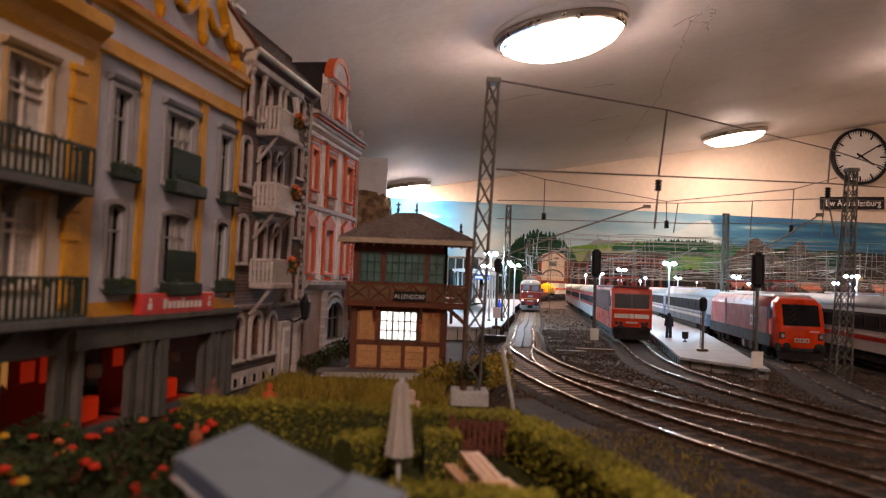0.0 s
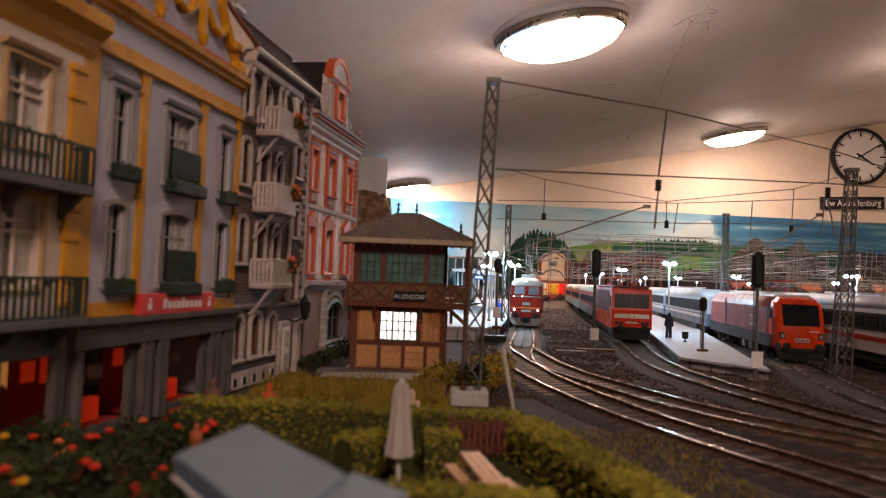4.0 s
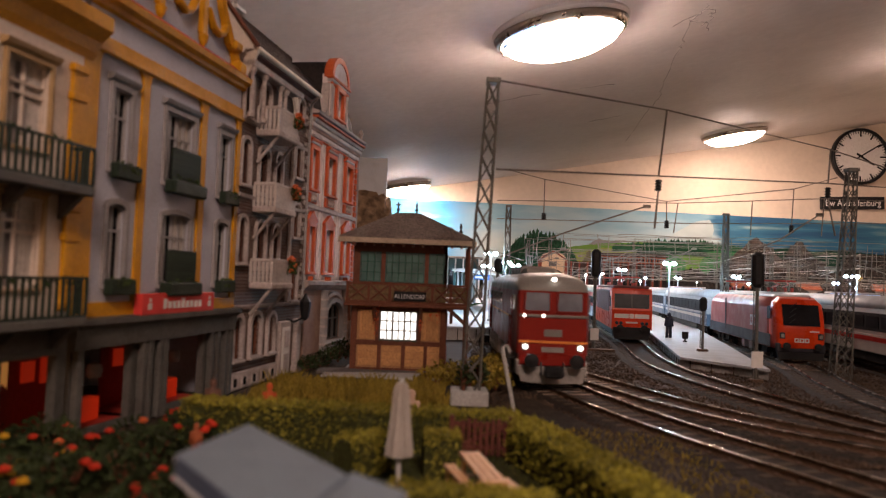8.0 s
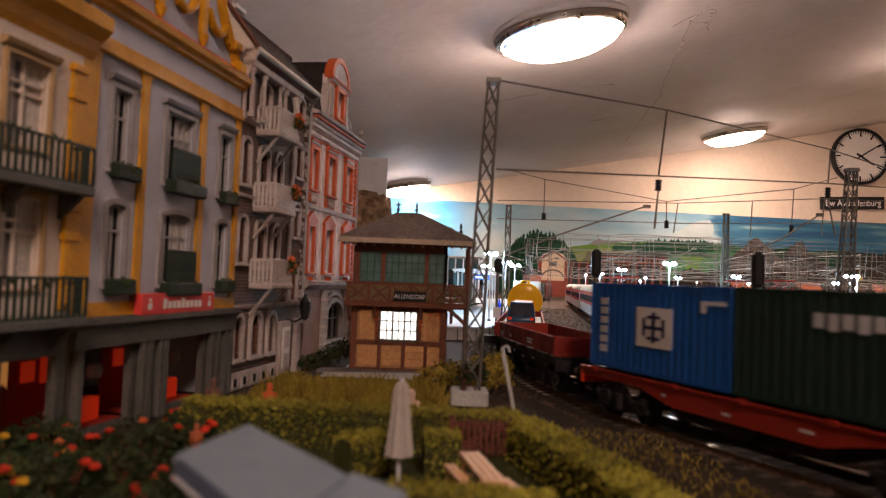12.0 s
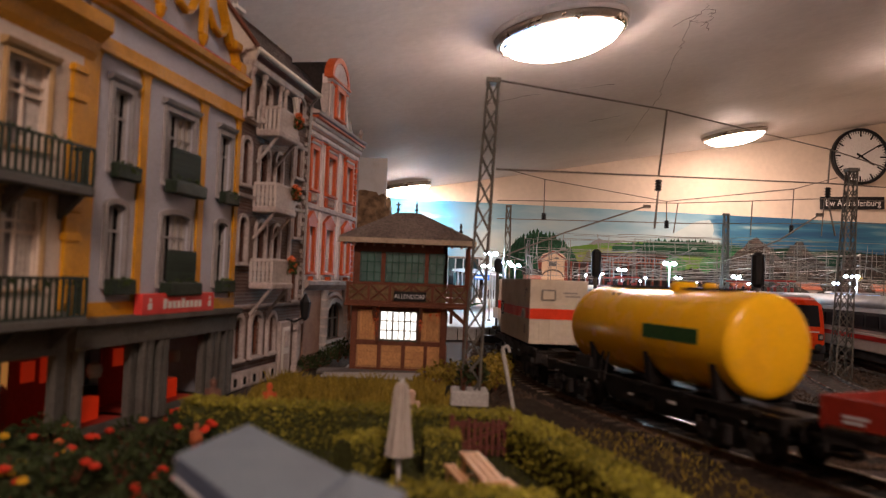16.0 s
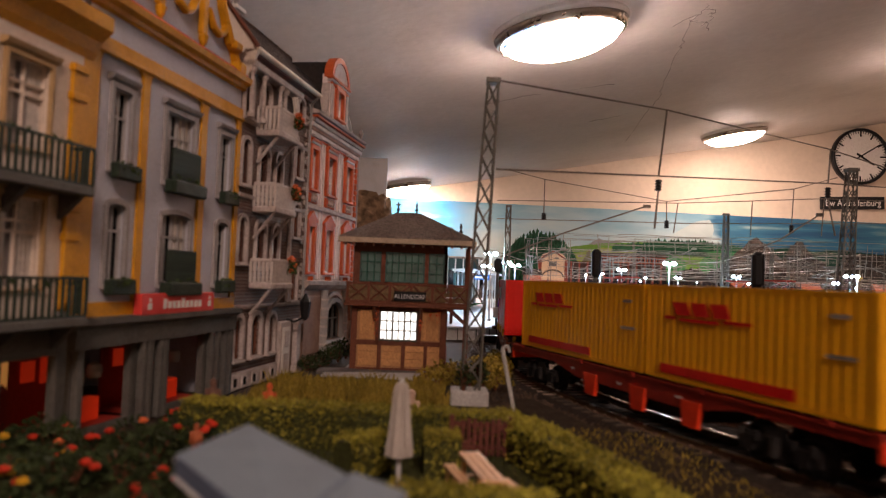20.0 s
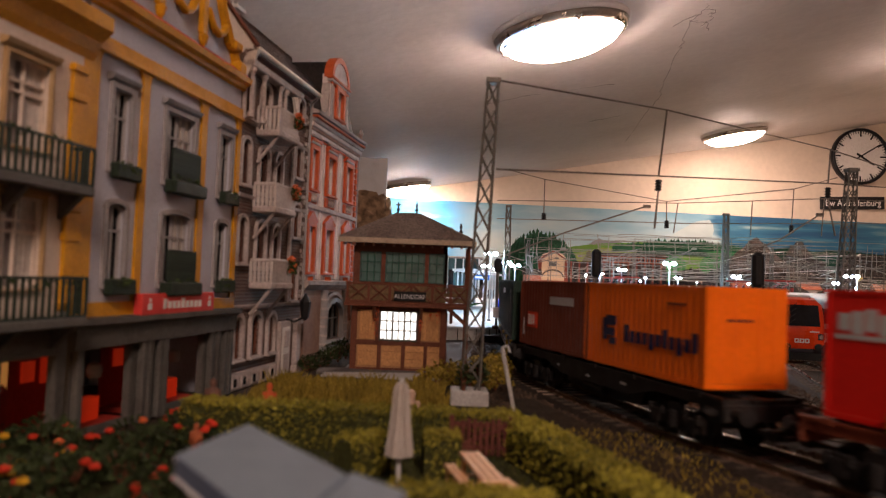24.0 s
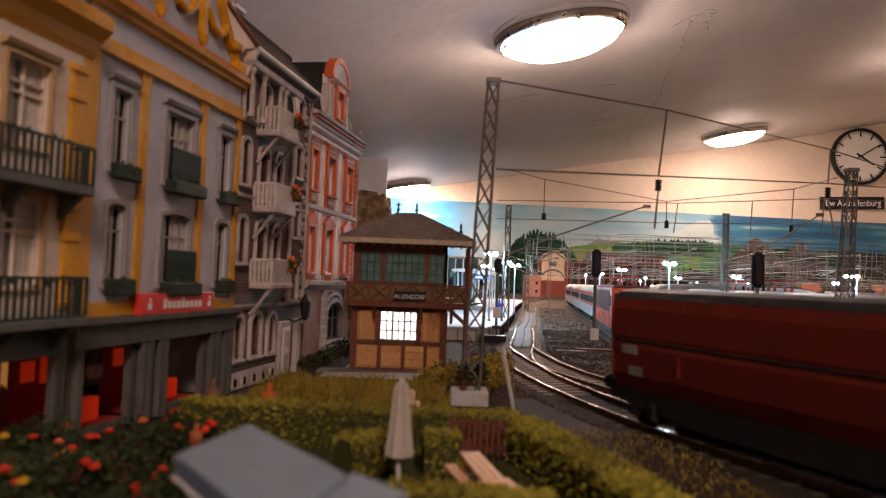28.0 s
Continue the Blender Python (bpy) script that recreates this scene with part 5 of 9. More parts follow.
def railing(house, u0, u1, y, z0, z1, mat, name="railing", gap=1.7, thick=0.35, ends_to=None):
    """A railing: hand and foot rail as one part, each bar a part of its own."""
    bm = bm_new()
    box(bm, u0, u1, y - 0.4, y + 0.4, z1 - 0.7, z1)
    if ends_to is not None:
        for u in (u0, u1):
            box(bm, u - 0.4, u + 0.4, *sorted((y, ends_to)), z1 - 0.7, z1)
    r = part(name, bm, mat, house)
    part("foot_rail", box(bm_new(), u0, u1, y - 0.4, y + 0.4, z0, z0 + 0.6), mat, r)
    first = part("railing_bar", box(bm_new(), -thick, thick, -0.3, 0.3, z0 + 0.6, z1 - 0.7), mat, r, at=(u0, y, 0))
    n = int((u1 - u0) / gap)
    for i in range(1, n + 1):
        copy_part(first, (u0 + (u1 - u0) * i / n, y, 0))
    if ends_to is not None:
        m = int(abs(ends_to - y) / gap)
        for u in (u0, u1):
            for i in range(1, m):
                copy_part(first, (u, y + (ends_to - y) * i / m, 0))
    return r


STREET = pose(-0.102, 0.205, -0.003, 0, 0, 80.5)
rng = random.Random(4)


def ochre_house():
    h = thing("town_house", STREET, "four-storey grey town house with ochre trim and shop", "house", "terrace of town houses")
    wins = [(u, w, z0, z1) for z0, z1 in ((79, 103), (44.5, 68.5)) for u, w in ((16.5, 9), (51, 18.4), (85.5, 9.4))]
    shops = [(4, 30, 2, 26), (48, 77, 2, 26)]
    holes = [(u - w / 2, u + w / 2, z0, z1) for u, w, z0, z1 in wins] + [(a, b, c, d) for a, b, c, d in shops]
    part("wall", wall_with(bm_new(), 0, 98, 34, 126.5, holes, 0, 3), M["lilac"], h, "grey-lilac rendered wall")
    part("shop_wall", wall_with(bm_new(), 0, 98, 0, 34, holes, 0, 3), M["shopgrey"], h, "dark grey shop front wall")
    part("wall", box(bm_new(), -62, 98, 60, 63, 0, 150), M["lilac"], h)
    part("wall", box(bm_new(), 95, 98, 3, 60, 0, 126.5), M["lilac"], h)
    part("floor", box(bm_new(), -62, 95, 3, 60, 33, 36), M["shopgrey"], h)
    part("attic_floor", box(bm_new(), -62, 95, 3, 60, 117, 120), M["shopgrey"], h)
    bays = [(-24.5, 15, 78, 100), (-24.5, 15, 43, 66), (-48, 12, 78, 100), (-48, 12, 43, 66)]
    part("bay_wall", wall_with(bm_new(), -62, -4, 34, 112, [(u - w / 2, u + w / 2, a, b) for u, w, a, b in bays], -1.6, 1), M["warmwhite"], h, "cream rendered projecting bay")
    part("bay_shop_wall", wall_with(bm_new(), -62, -4, 0, 34, [(-30, -8, 2, 27)], -1.6, 1), M["shopgrey"], h, "dark grey shop front wall")
    part("bay_side", box(bm_new(), -4, 0, -1.6, 3, 34, 112), M["ochre"], h)
    for z0, z1 in ((37, 66), (72, 104)):
        part("bay_pilaster", box(bm_new(), -9.4, -4.2, -2.9, -1.6, z0, z1, 0.4), M["ochre"], h, "bright ochre bay pilaster")
        for z in (z0 + 1.6, z1 - 9, z1 - 1.2):
            part("pilaster_band", box(bm_new(), -10, -3.8, -3.6, -1.6, z - 1.1, z + 1.1, 0.3), M["ochre"], h)
    for u, w, a, b in bays:
        window(h, u, w, a, b, -1.6, "tanframe", "warmwhite", "netpane", 0, 1.0, 1, (0.62, 0.74), "flat", False, True)
    # trim
    for a, b in ((0.2, 4.6), (26.4, 30.4), (64.6, 69.2), (94.4, 97.8)):
        part("pilaster", box(bm_new(), a, b, -1.0, 0.0, 39, 112, 0.2), M["ochre"], h, "ochre pilaster")
    part("frieze", box(bm_new(), 0, 98, -1.2, 0.0, 112, 116.6, 0.2), M["ochre"], h, "ochre frieze band")
    for a, b in ((4.6, 26.4), (30.4, 64.6), (69.2, 94.4)):
        for u, sgn in ((a, 1), (b, -1)):
            r = 3.4
            pts = [(u, 112)] + [(u + sgn * (r - r * math.sin(k * math.pi / 12)), 112 - r + r * math.cos(k * math.pi / 12)) for k in range(7)]
            part("panel_corner", prism(bm_new(), pts, -1.0, 0.0, "y"), M["ochre"], h)
    part("frieze_edge", prism(bm_new(), ((-1.2, 111.2), (-1.9, 111.8), (-1.9, 112.8), (-1.2, 113.2)), 0, 98, "x"), M["ochre"], h)
    part("string_course", box(bm_new(), 0, 98, -1.3, 0.0, 33.4, 39, 0.2), M["ochre"], h, "ochre band over the shop")
    bm = prism(bm_new(), ((0, 124.2), (-1.6, 124.8), (-2, 126), (-3.8, 127), (-4.2, 129), (0, 129.6)), -4, 99, "x")
    part("cornice", bm, M["ochre"], h, "ochre moulded cornice")
    part("cornice_tiles", prism(bm_new(), ((-4.0, 129), (-1, 131.6), (-1, 129)), -4, 99, "x"), M["salmon"], h, "red tile strip on the cornice")
    bm = prism(bm_new(), ((-1.6, 107), (-3, 109), (-4, 112), (-7.5, 115), (-7.5, 119), (-1.6, 120)), -62, 0, "x")
    part("bay_cornice", bm, M["ochre"], h, "ochre moulded bay cornice")
    # attic storey with scrolled gable
    part("gable", prism(bm_new(), ((4, 129), (93, 129), (88, 140), (80, 146), (76, 158), (60, 166), (50, 178), (40, 166), (24, 158), (20, 146), (8, 140)), 1, 4, "y"), M["lilac"], h, "grey scrolled gable")
    for sgn in (-1, 1):
        c0 = 48.5
        for pts, r in ((((44, 129), (43, 134), (40, 139)), 2.6), (((40, 139), (36, 141), (33, 146)), 2.8), (((33, 146), (29, 152), (27, 159)), 2.6), (((27, 159), (18, 163), (11, 167), (0, 179)), 2.2)):
            part("gable_scroll", sweep(bm_new(), [(c0 + sgn * u, 0.6, z) for u, z in pts], r, 8), M["ochre"], h, "ochre gable scroll")
        part("scroll_foot", box(bm_new(), c0 + sgn * 43.4 - 3.2, c0 + sgn * 43.4 + 3.2, -3.4, 2.4, 129.2, 134.4, 0.9), M["ochre"], h)
        part("scroll_foot", box(bm_new(), c0 + sgn * 39.4 - 3.4, c0 + sgn * 39.4 + 3.4, -3.2, 2.4, 137.6, 141.6, 0.9), M["ochre"], h)
    for u in (14, 34, 63):
        part("gable_post", box(bm_new(), u - 2.0, u + 2.0, -1.4, 1, 136 if u != 14 else 129.4, 150, 0.5), M["ochre"], h)
        part("gable_drop", lathe(bm_new(), ((0.3, 131.4), (1.4, 133), (2.0, 135.4), (1.2, 136.4)), 10, (u, -0.6, 0)), M["ochre"], h)
    for u in (24, 49, 74):
        part("gable_swag", sweep(bm_new(), [(u - 8, -0.2, 147), (u - 4, -0.6, 141.6), (u, -0.8, 140), (u + 4, -0.6, 141.6), (u + 8, -0.2, 147)], 1.5, 8), M["ochre"], h)
    part("roof", prism(bm_new(), ((2, 126.6), (30, 160), (63, 126)), -62, 95, "x"), M["rooftile"], h, "red-brown tiled roof")
    # windows
    for u, w, z0, z1 in wins:
        wide = w > 15
        window(h, u, w, z0, z1, 0, "surround", "frame_grey", "pane", 1.5 if z0 < 60 else 0, 1.6, 3 if wide else 1, (0.66,), "flat" if z0 > 60 else None, True, wide, 1.0)
        if wide:
            part("planter", box(bm_new(), u - 11, u + 11, -6, -1.6, z0 - 4, z0 + 0.5, 0.5), M["planter"], h, "dark green window box")
            railing(h, u - 9, u + 9, -3.4, z0 + 0.5, z0 + 11.5, M["planter"], "window_railing", 1.5, 0.45)
        else:
            part("planter", box(bm_new(), u - 6.4, u + 6.4, -4.6, -1.6, z0 - 3.4, z0 + 1.4, 0.5), M["planter"], h, "dark green window box")
        bm = tufts(bm_new(), [(u - w / 2, u + w / 2, -5, -2, z0 - 1, z0 + 2)], 0.8, 60, rng)
        tagged(part("foliage", bm, M["leaf"], h), kind="stuff")
    # balconies of the bay
    for z in (36, 70.5):
        part("balcony_slab", box(bm_new(), -62, -7, -9.6, -1.6, z - 2.6, z, 0.4), M["shopgrey"], h)
        railing(h, -61.5, -7.6, -9.0, z, z + 10.5, M["planter"], "balcony_railing", 2.3, 0.32, -1.6)
        bm = bm_new()
        for u in (-52, -30, -10):
            prism(bm, ((-1.6, z - 2.6), (-8, z - 2.6), (-1.6, z - 9)), u - 1, u + 1, "x")
        part("balcony_bracket", bm, M["shopgrey"], h)
        tagged(part("foliage", tufts(bm_new(), [(-60, -8, -9.4, -8.2, z + 8, z + 11)], 0.7, 50, rng), M["leaf"], h), kind="stuff")
    # shop front
    part("fascia", prism(bm_new(), ((0, 25.6), (-2.6, 26), (-3, 31.6), (-5, 33), (-5, 34.6), (0, 35)), -2, 98, "x"), M["shopgrey"], h, "grey shop fascia")
    for u in (1.6, 33.5, 37, 43.5, 46.4, 80, 84.5, 91, 95.6):
        part("shop_pillar", box(bm_new(), u - 1.3, u + 1.3, -2.4, 0.0, 0, 26, 0.3), M["shopgrey"], h)
    for a, b, c, d in shops:
        s = part("shop_window", ring(bm_new(), [(a, c), (b, c), (b, d), (a, d)], [(a + 0.8, c + 0.8), (b - 0.8, c + 0.8), (b - 0.8, d - 0.8), (a + 0.8, d - 0.8)], 0.2, 1.2), M["shopgrey"], h)
        part("shop_back_wall", box(bm_new(), a - 4, b + 2, 20, 21, 0, 33), M["interior"], s, "red shop interior wall")
        part("shop_floor", box(bm_new(), a - 4, b + 2, 1, 20, 0.2, 2), M["interior"], s)
        # Counter and panels glow themselves, standing in for the shop's interior lamp.
        part("shop_counter", box(bm_new(), a + 2, b - 4, 8, 12, 2, 9, 0.3), M["shop_glow"], s, "red counter made to glow")
        part("shop_display", box(bm_new(), a + 9, a + 17, 18.6, 19.4, 14, 24), M["shop_glow"], s, "red display panel made to glow")
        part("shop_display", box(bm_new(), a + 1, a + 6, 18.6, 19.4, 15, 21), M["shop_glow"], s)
        part("display_item", lathe(bm_new(), ((2.0, 15), (2.4, 17), (2.0, 19), (0.5, 19.6)), 14, (b - 6, 9, 0)), M["frame_grey"], s)
        part("display_item", box(bm_new(), a + 4.4, a + 5.4, 6, 7, 2, 17), M["frame_grey"], s)
    s = part("shop_door", ring(bm_new(), [(-30, 2), (-8, 2), (-8, 27), (-30, 27)], [(-28.6, 2.8), (-9.4, 2.8), (-9.4, 25.6), (-28.6, 25.6)], -2.6, -1.2), M["shopgrey"], h)
    # This back wall emits warm light itself; no lamp is built inside.
    part("shop_back_wall", box(bm_new(), -34, -4, 16, 17, 0, 33), M["shop_warm"], s, "warm shop back wall made to glow")
    part("display_item", box(bm_new(), -22, -14, 6, 9, 2, 18, 1.5), M["interior"], s)
    # sign with illegible bars
    sg = part("shop_sign", box(bm_new(), 26, 74, -4.6, -1.6, 34.6, 41.4, 0.3), M["signred"], h, "red shop sign with white lettering bars")
    bm = bm_new()
    for i in range(9):
        u = 38.5 + i * 2.9
        box(bm, u, u + 1.9, -4.85, -4.55, 36.4, 39.6 if i in (0, 4) else 38.8)
    for u in (29.5, 69):
        box(bm, u, u + 2, -4.85, -4.55, 36.4, 38.4)
        box(bm, u + 0.5, u + 1.5, -4.85, -4.55, 38.9, 39.9)
    part("lettering", bm, M["white"], sg, "white illegible lettering")


ochre_house()


def brick_house():
    h = thing("town_house", STREET, "brown brick town house with white balconies and arcade", "house", "terrace of town houses")
    A, B = 98.3, 178
    arches = [(104, 7.6, 13, 30.6), (122, 9.6, 13, 31), (139.6, 7.2, 13, 30.4)]
    wins = [(104, 7.6, z, z + 19) for z in (53.5, 86.5)] + [(123, 9.6, z, z + 20) for z in (52, 85)] + [(140, 7.4, z, z + 19) for z in (52.5, 86)]
    wins += [(104, 7, 115, 133), (122, 9, 114, 133)]
    sides = [(165.5, 8.4, 36.5, 53), (165.5, 8.4, 68, 84.5), (165.5, 8.4, 98, 114), (165.5, 7.6, 127, 137)]
    holes = [(u - w / 2, u + w / 2, z0, z1 - 1.2) for u, w, z0, z1 in wins + arches + sides]
    part("wall", wall_with(bm_new(), A, B, 0, 141, holes, 0, 3), M["brickbrown"], h, "brown brick wall with pale joints")
    part("wall", box(bm_new(), B - 3, B, 3, 60, 0, 141), M["brickbrown"], h)
    part("plinth", box(bm_new(), A, 147, -1.4, 0.0, 0, 7.5, 0.3), M["stone"], h, "pale stone plinth")
    for z in (33.6, 80.6, 112.4):
        part("string_course", prism(bm_new(), ((0, z), (-1.2, z + 0.4), (-1.6, z + 1.6), (0, z + 2)), A, B, "x"), M["stone"], h, "pale stone string course")
    for u, w, z0, z1 in wins:
        window(h, u, w, z0, z1, 0, "stone", "brownsash", "pane", 3.4, 1.5, 1, (0.7,), None, True, False, 1.3)
    for u, w, z0, z1 in arches:
        window(h, u, w, z0, z1, 0, "stone", "timber", "pane", 3.6, 1.9, 1, (0.68,), None, True, False, 1.5)
    for u, w, z0, z1 in sides:
        window(h, u, w, z0, z1, 0, "stone", "timber", "pane", 2.6, 1.7, 1, (), None, True, False, 1.2)
    for u in (102, 111, 121, 131, 141):
        w = part("cellar_window", ring(bm_new(), [(u - 3, 1), (u + 3, 1), (u + 3, 6), (u - 3, 6)], [(u - 2, 1.6), (u + 2, 1.6), (u + 2, 5.2), (u - 2, 5.2)], -1.9, -1.3), M["stone"], h)
        part("pane", box(bm_new(), u - 2, u + 2, -1.5, -1.42, 1.6, 5.2), M["pane"], w)
    # quoins at the corner, pale and brown in turn
    for i in range(46):
        w = 5.0 if i % 2 else 3.2
        part("quoin", box(bm_new(), B - w, B + 0.2, -0.9, 0.0, 35 + i * 2.3, 36.9 + i * 2.3, 0.2), M["stone"] if i % 3 else M["brickbrown"], h)
    # door, lantern
    d = part("entrance", box(bm_new(), 147.5, 161, -2.2, 0.0, 0, 26.5, 0.4), M["stone"], h, "pale stone door surround")
    part("door", box(bm_new(), 149.8, 158.8, -2.6, -1.8, 1, 23.6, 0.3), M["white"], d, "white panelled door")
    for z0, z1 in ((14, 22), (3, 11)):
        part("door_panel", box(bm_new(), 151.6, 157, -3.1, -2.5, z0, z1, 0.3), M["stone"], d)
    for z0, z1, o in ((0, 4, 0.9), (4, 24, 0), (24, 27, 0.9)):
        part("pilaster", box(bm_new(), 168.5 - o, 174.5 + o, -2.4 - o, 0.0, z0, z1, 0.4), M["stone"], h, "pale stone pilaster")
    s = part("lantern_bracket", sweep(bm_new(), ((160, 0, 27), (160, -4, 26), (160, -8, 28), (160, -9, 31)), 0.6, 6), M["black"], h, "dark wrought-iron bracket")
    part("lantern", lathe(bm_new(), ((0.8, 27), (2.0, 28.4), (2.9, 36), (1.2, 38.4), (0.4, 40)), 6, (160, -9.4, 0)), M["black"], s, "dark hanging lantern")
    # balconies: slatted end, closed front, struts below
    for f in (45.2, 78.2, 111.4):
        b = part("balcony_slab", box(bm_new(), 112.5, 137, -11.4, -0.5, f - 2.8, f, 0.5), M["stone"], h, "pale balcony slab")
        for u0, u1, y0, y1 in ((113, 114.2, -10.9, -0.5), (113, 136.6, -10.9, -9.9), (135.4, 136.6, -9.9, -0.5)):
            part("hand_rail", box(bm_new(), u0, u1, y0, y1, f + 9, f + 10.4, 0.25), M["balconywhite"], b, "white hand rail")
        part("front_panel", box(bm_new(), 114.2, 136.4, -10.7, -10.1, f, f + 9), M["balconywhite"], b, "white closed balcony front")
        first = None
        for i in range(6):
            y = -10.4 + i * 1.9
            if first is None:
                first = part("baluster", box(bm_new(), -0.6, 0.6, -0.55, 0.55, 0, 9), M["balconywhite"], h, at=(113.6, y, f))
            else:
                copy_part(first, (113.6, y, f), h)
        for u in (115, 134):
            part("strut", sweep(bm_new(), ((u, -0.6, f - 14), (u, -4.4, f - 9.4), (u, -9.8, f - 2.6)), 0.75, 6), M["stone"], b, "pale diagonal strut")
        u, y = 134, -11.4
        bm = bm_new()
        for _ in range(70):
            a, r, q = rng.uniform(0, 6.28), rng.uniform(0, 1) ** 0.5, rng.uniform(-1, 1)
            r *= math.sqrt(1 - q * q)
            ball(bm, (u + 3.4 * r * math.cos(a), y + 2.8 * r * math.sin(a), f + 8.4 + 3.4 * q), rng.uniform(0.45, 0.9), 1)
        part("flower", bm, M["orange_flower"], b, "round bunch of orange flowers")
        tagged(part("foliage", tufts(bm_new(), [(u - 4.6, u + 3, y - 2.4, y + 2.4, f + 4.4, f + 10)], 0.9, 110, rng), M["leaf"], b), kind="stuff")
    for u, z0 in ((157, 35.6),):
        part("bay_post", box(bm_new(), u - 1, u + 1, -1.6, 0.0, z0, 139, 0.3), M["stone"], h, "pale pilaster strip")
    # top-floor loggia: white turned posts before the dark windows
    for u in (100.5, 112.6, 131, 137, 153):
        part("loggia_post", lathe(bm_new(), ((1.6, 114), (1.6, 116), (0.8, 117), (1.1, 124), (0.8, 132), (1.6, 133.4), (1.6, 135)), 10, (u, -3.4, 0)), M["stone"], h, "pale turned post")
    part("loggia_beam", box(bm_new(), A, 157, -5, 0.0, 135, 138, 0.4), M["stone"], h)
    part("drapery", sweep(bm_new(), ((147, -4, 134), (148.6, -4.6, 128), (148, -4.2, 122), (149.4, -4, 116)), 1.5, 6), M["curtain"], h, "hanging pale cloth")
    # eaves, gutter, roof, end wall, chimney
    part("eaves_moulding", prism(bm_new(), ((0, 138.4), (-1.4, 139), (-1.8, 140.4), (-4, 141.2), (-4.2, 142), (0, 142.4)), A, B, "x"), M["timber"], h, "dark timber eaves")
    part("gutter", tube(bm_new(), (A, -5.2, 142.6), (B + 1, -5.2, 142.6), 1.3, 12), M["cream_gutter"], h, "pale gutter")
    part("downpipe", sweep(bm_new(), ((B - 1.4, -6, 142), (B - 1.4, -2, 138), (B - 1.4, -1.6, 120), (B - 1.4, -1.6, 30)), 0.7, 8), M["frame_grey"], h)
    part("roof", prism(bm_new(), ((-5.4, 142.6), (10, 160), (26, 164), (63, 143)), A + 2.2, B - 6, "x"), M["slate"], h, "dark tiled roof")
    part("roof_verge", prism(bm_new(), ((-6, 141), (-6, 144), (9, 163), (27, 167), (63, 146), (63, 126), (0, 126)), A, A + 2, "x"), M["warmwhite"], h, "pale plastered end wall above the neighbour")
    part("verge_board", sweep(bm_new(), ((A - 0.4, -6.4, 143), (A - 0.4, 9, 163), (A - 0.4, 27, 167)), 1.0, 6), M["timber"], h, "dark verge board")
    for i in range(24):
        part("ridge_tile", lathe(bm_new(), ((0.7, 0), (1.5, 0.6), (1.9, 2.0), (0.8, 2.4)), 8, (A + 3 + i * 3.0, 10, 160.2), "x"), M["rooftile"], h)
    for r in range(5):
        for i in range(30):
            y = -4.4 + r * 3
            part("roof_tile", box(bm_new(), A + 2.6 + i * 2.3, A + 4.7 + i * 2.3, y, y + 3.2, 143.0 + (y + 5.4) * 1.13 - 0.1, 143.0 + (y + 5.4) * 1.13 + 1.2, 0.2), M["rooftile"], h)
    c = part("chimney", box(bm_new(), 116, 123, 13, 19, 156, 167, 0.3), M["stone"], h, "pale chimney with pots")
    part("chimney_cap", box(bm_new(), 115, 124, 12, 20, 166, 168, 0.3), M["white"], c)
    for u in (117.6, 121.4):
        part("chimney_pot", lathe(bm_new(), ((0.8, 168), (0.8, 171), (1.1, 171.4), (0.9, 172)), 10, (u, 16, 0)), M["frame_grey"], c)


brick_house()


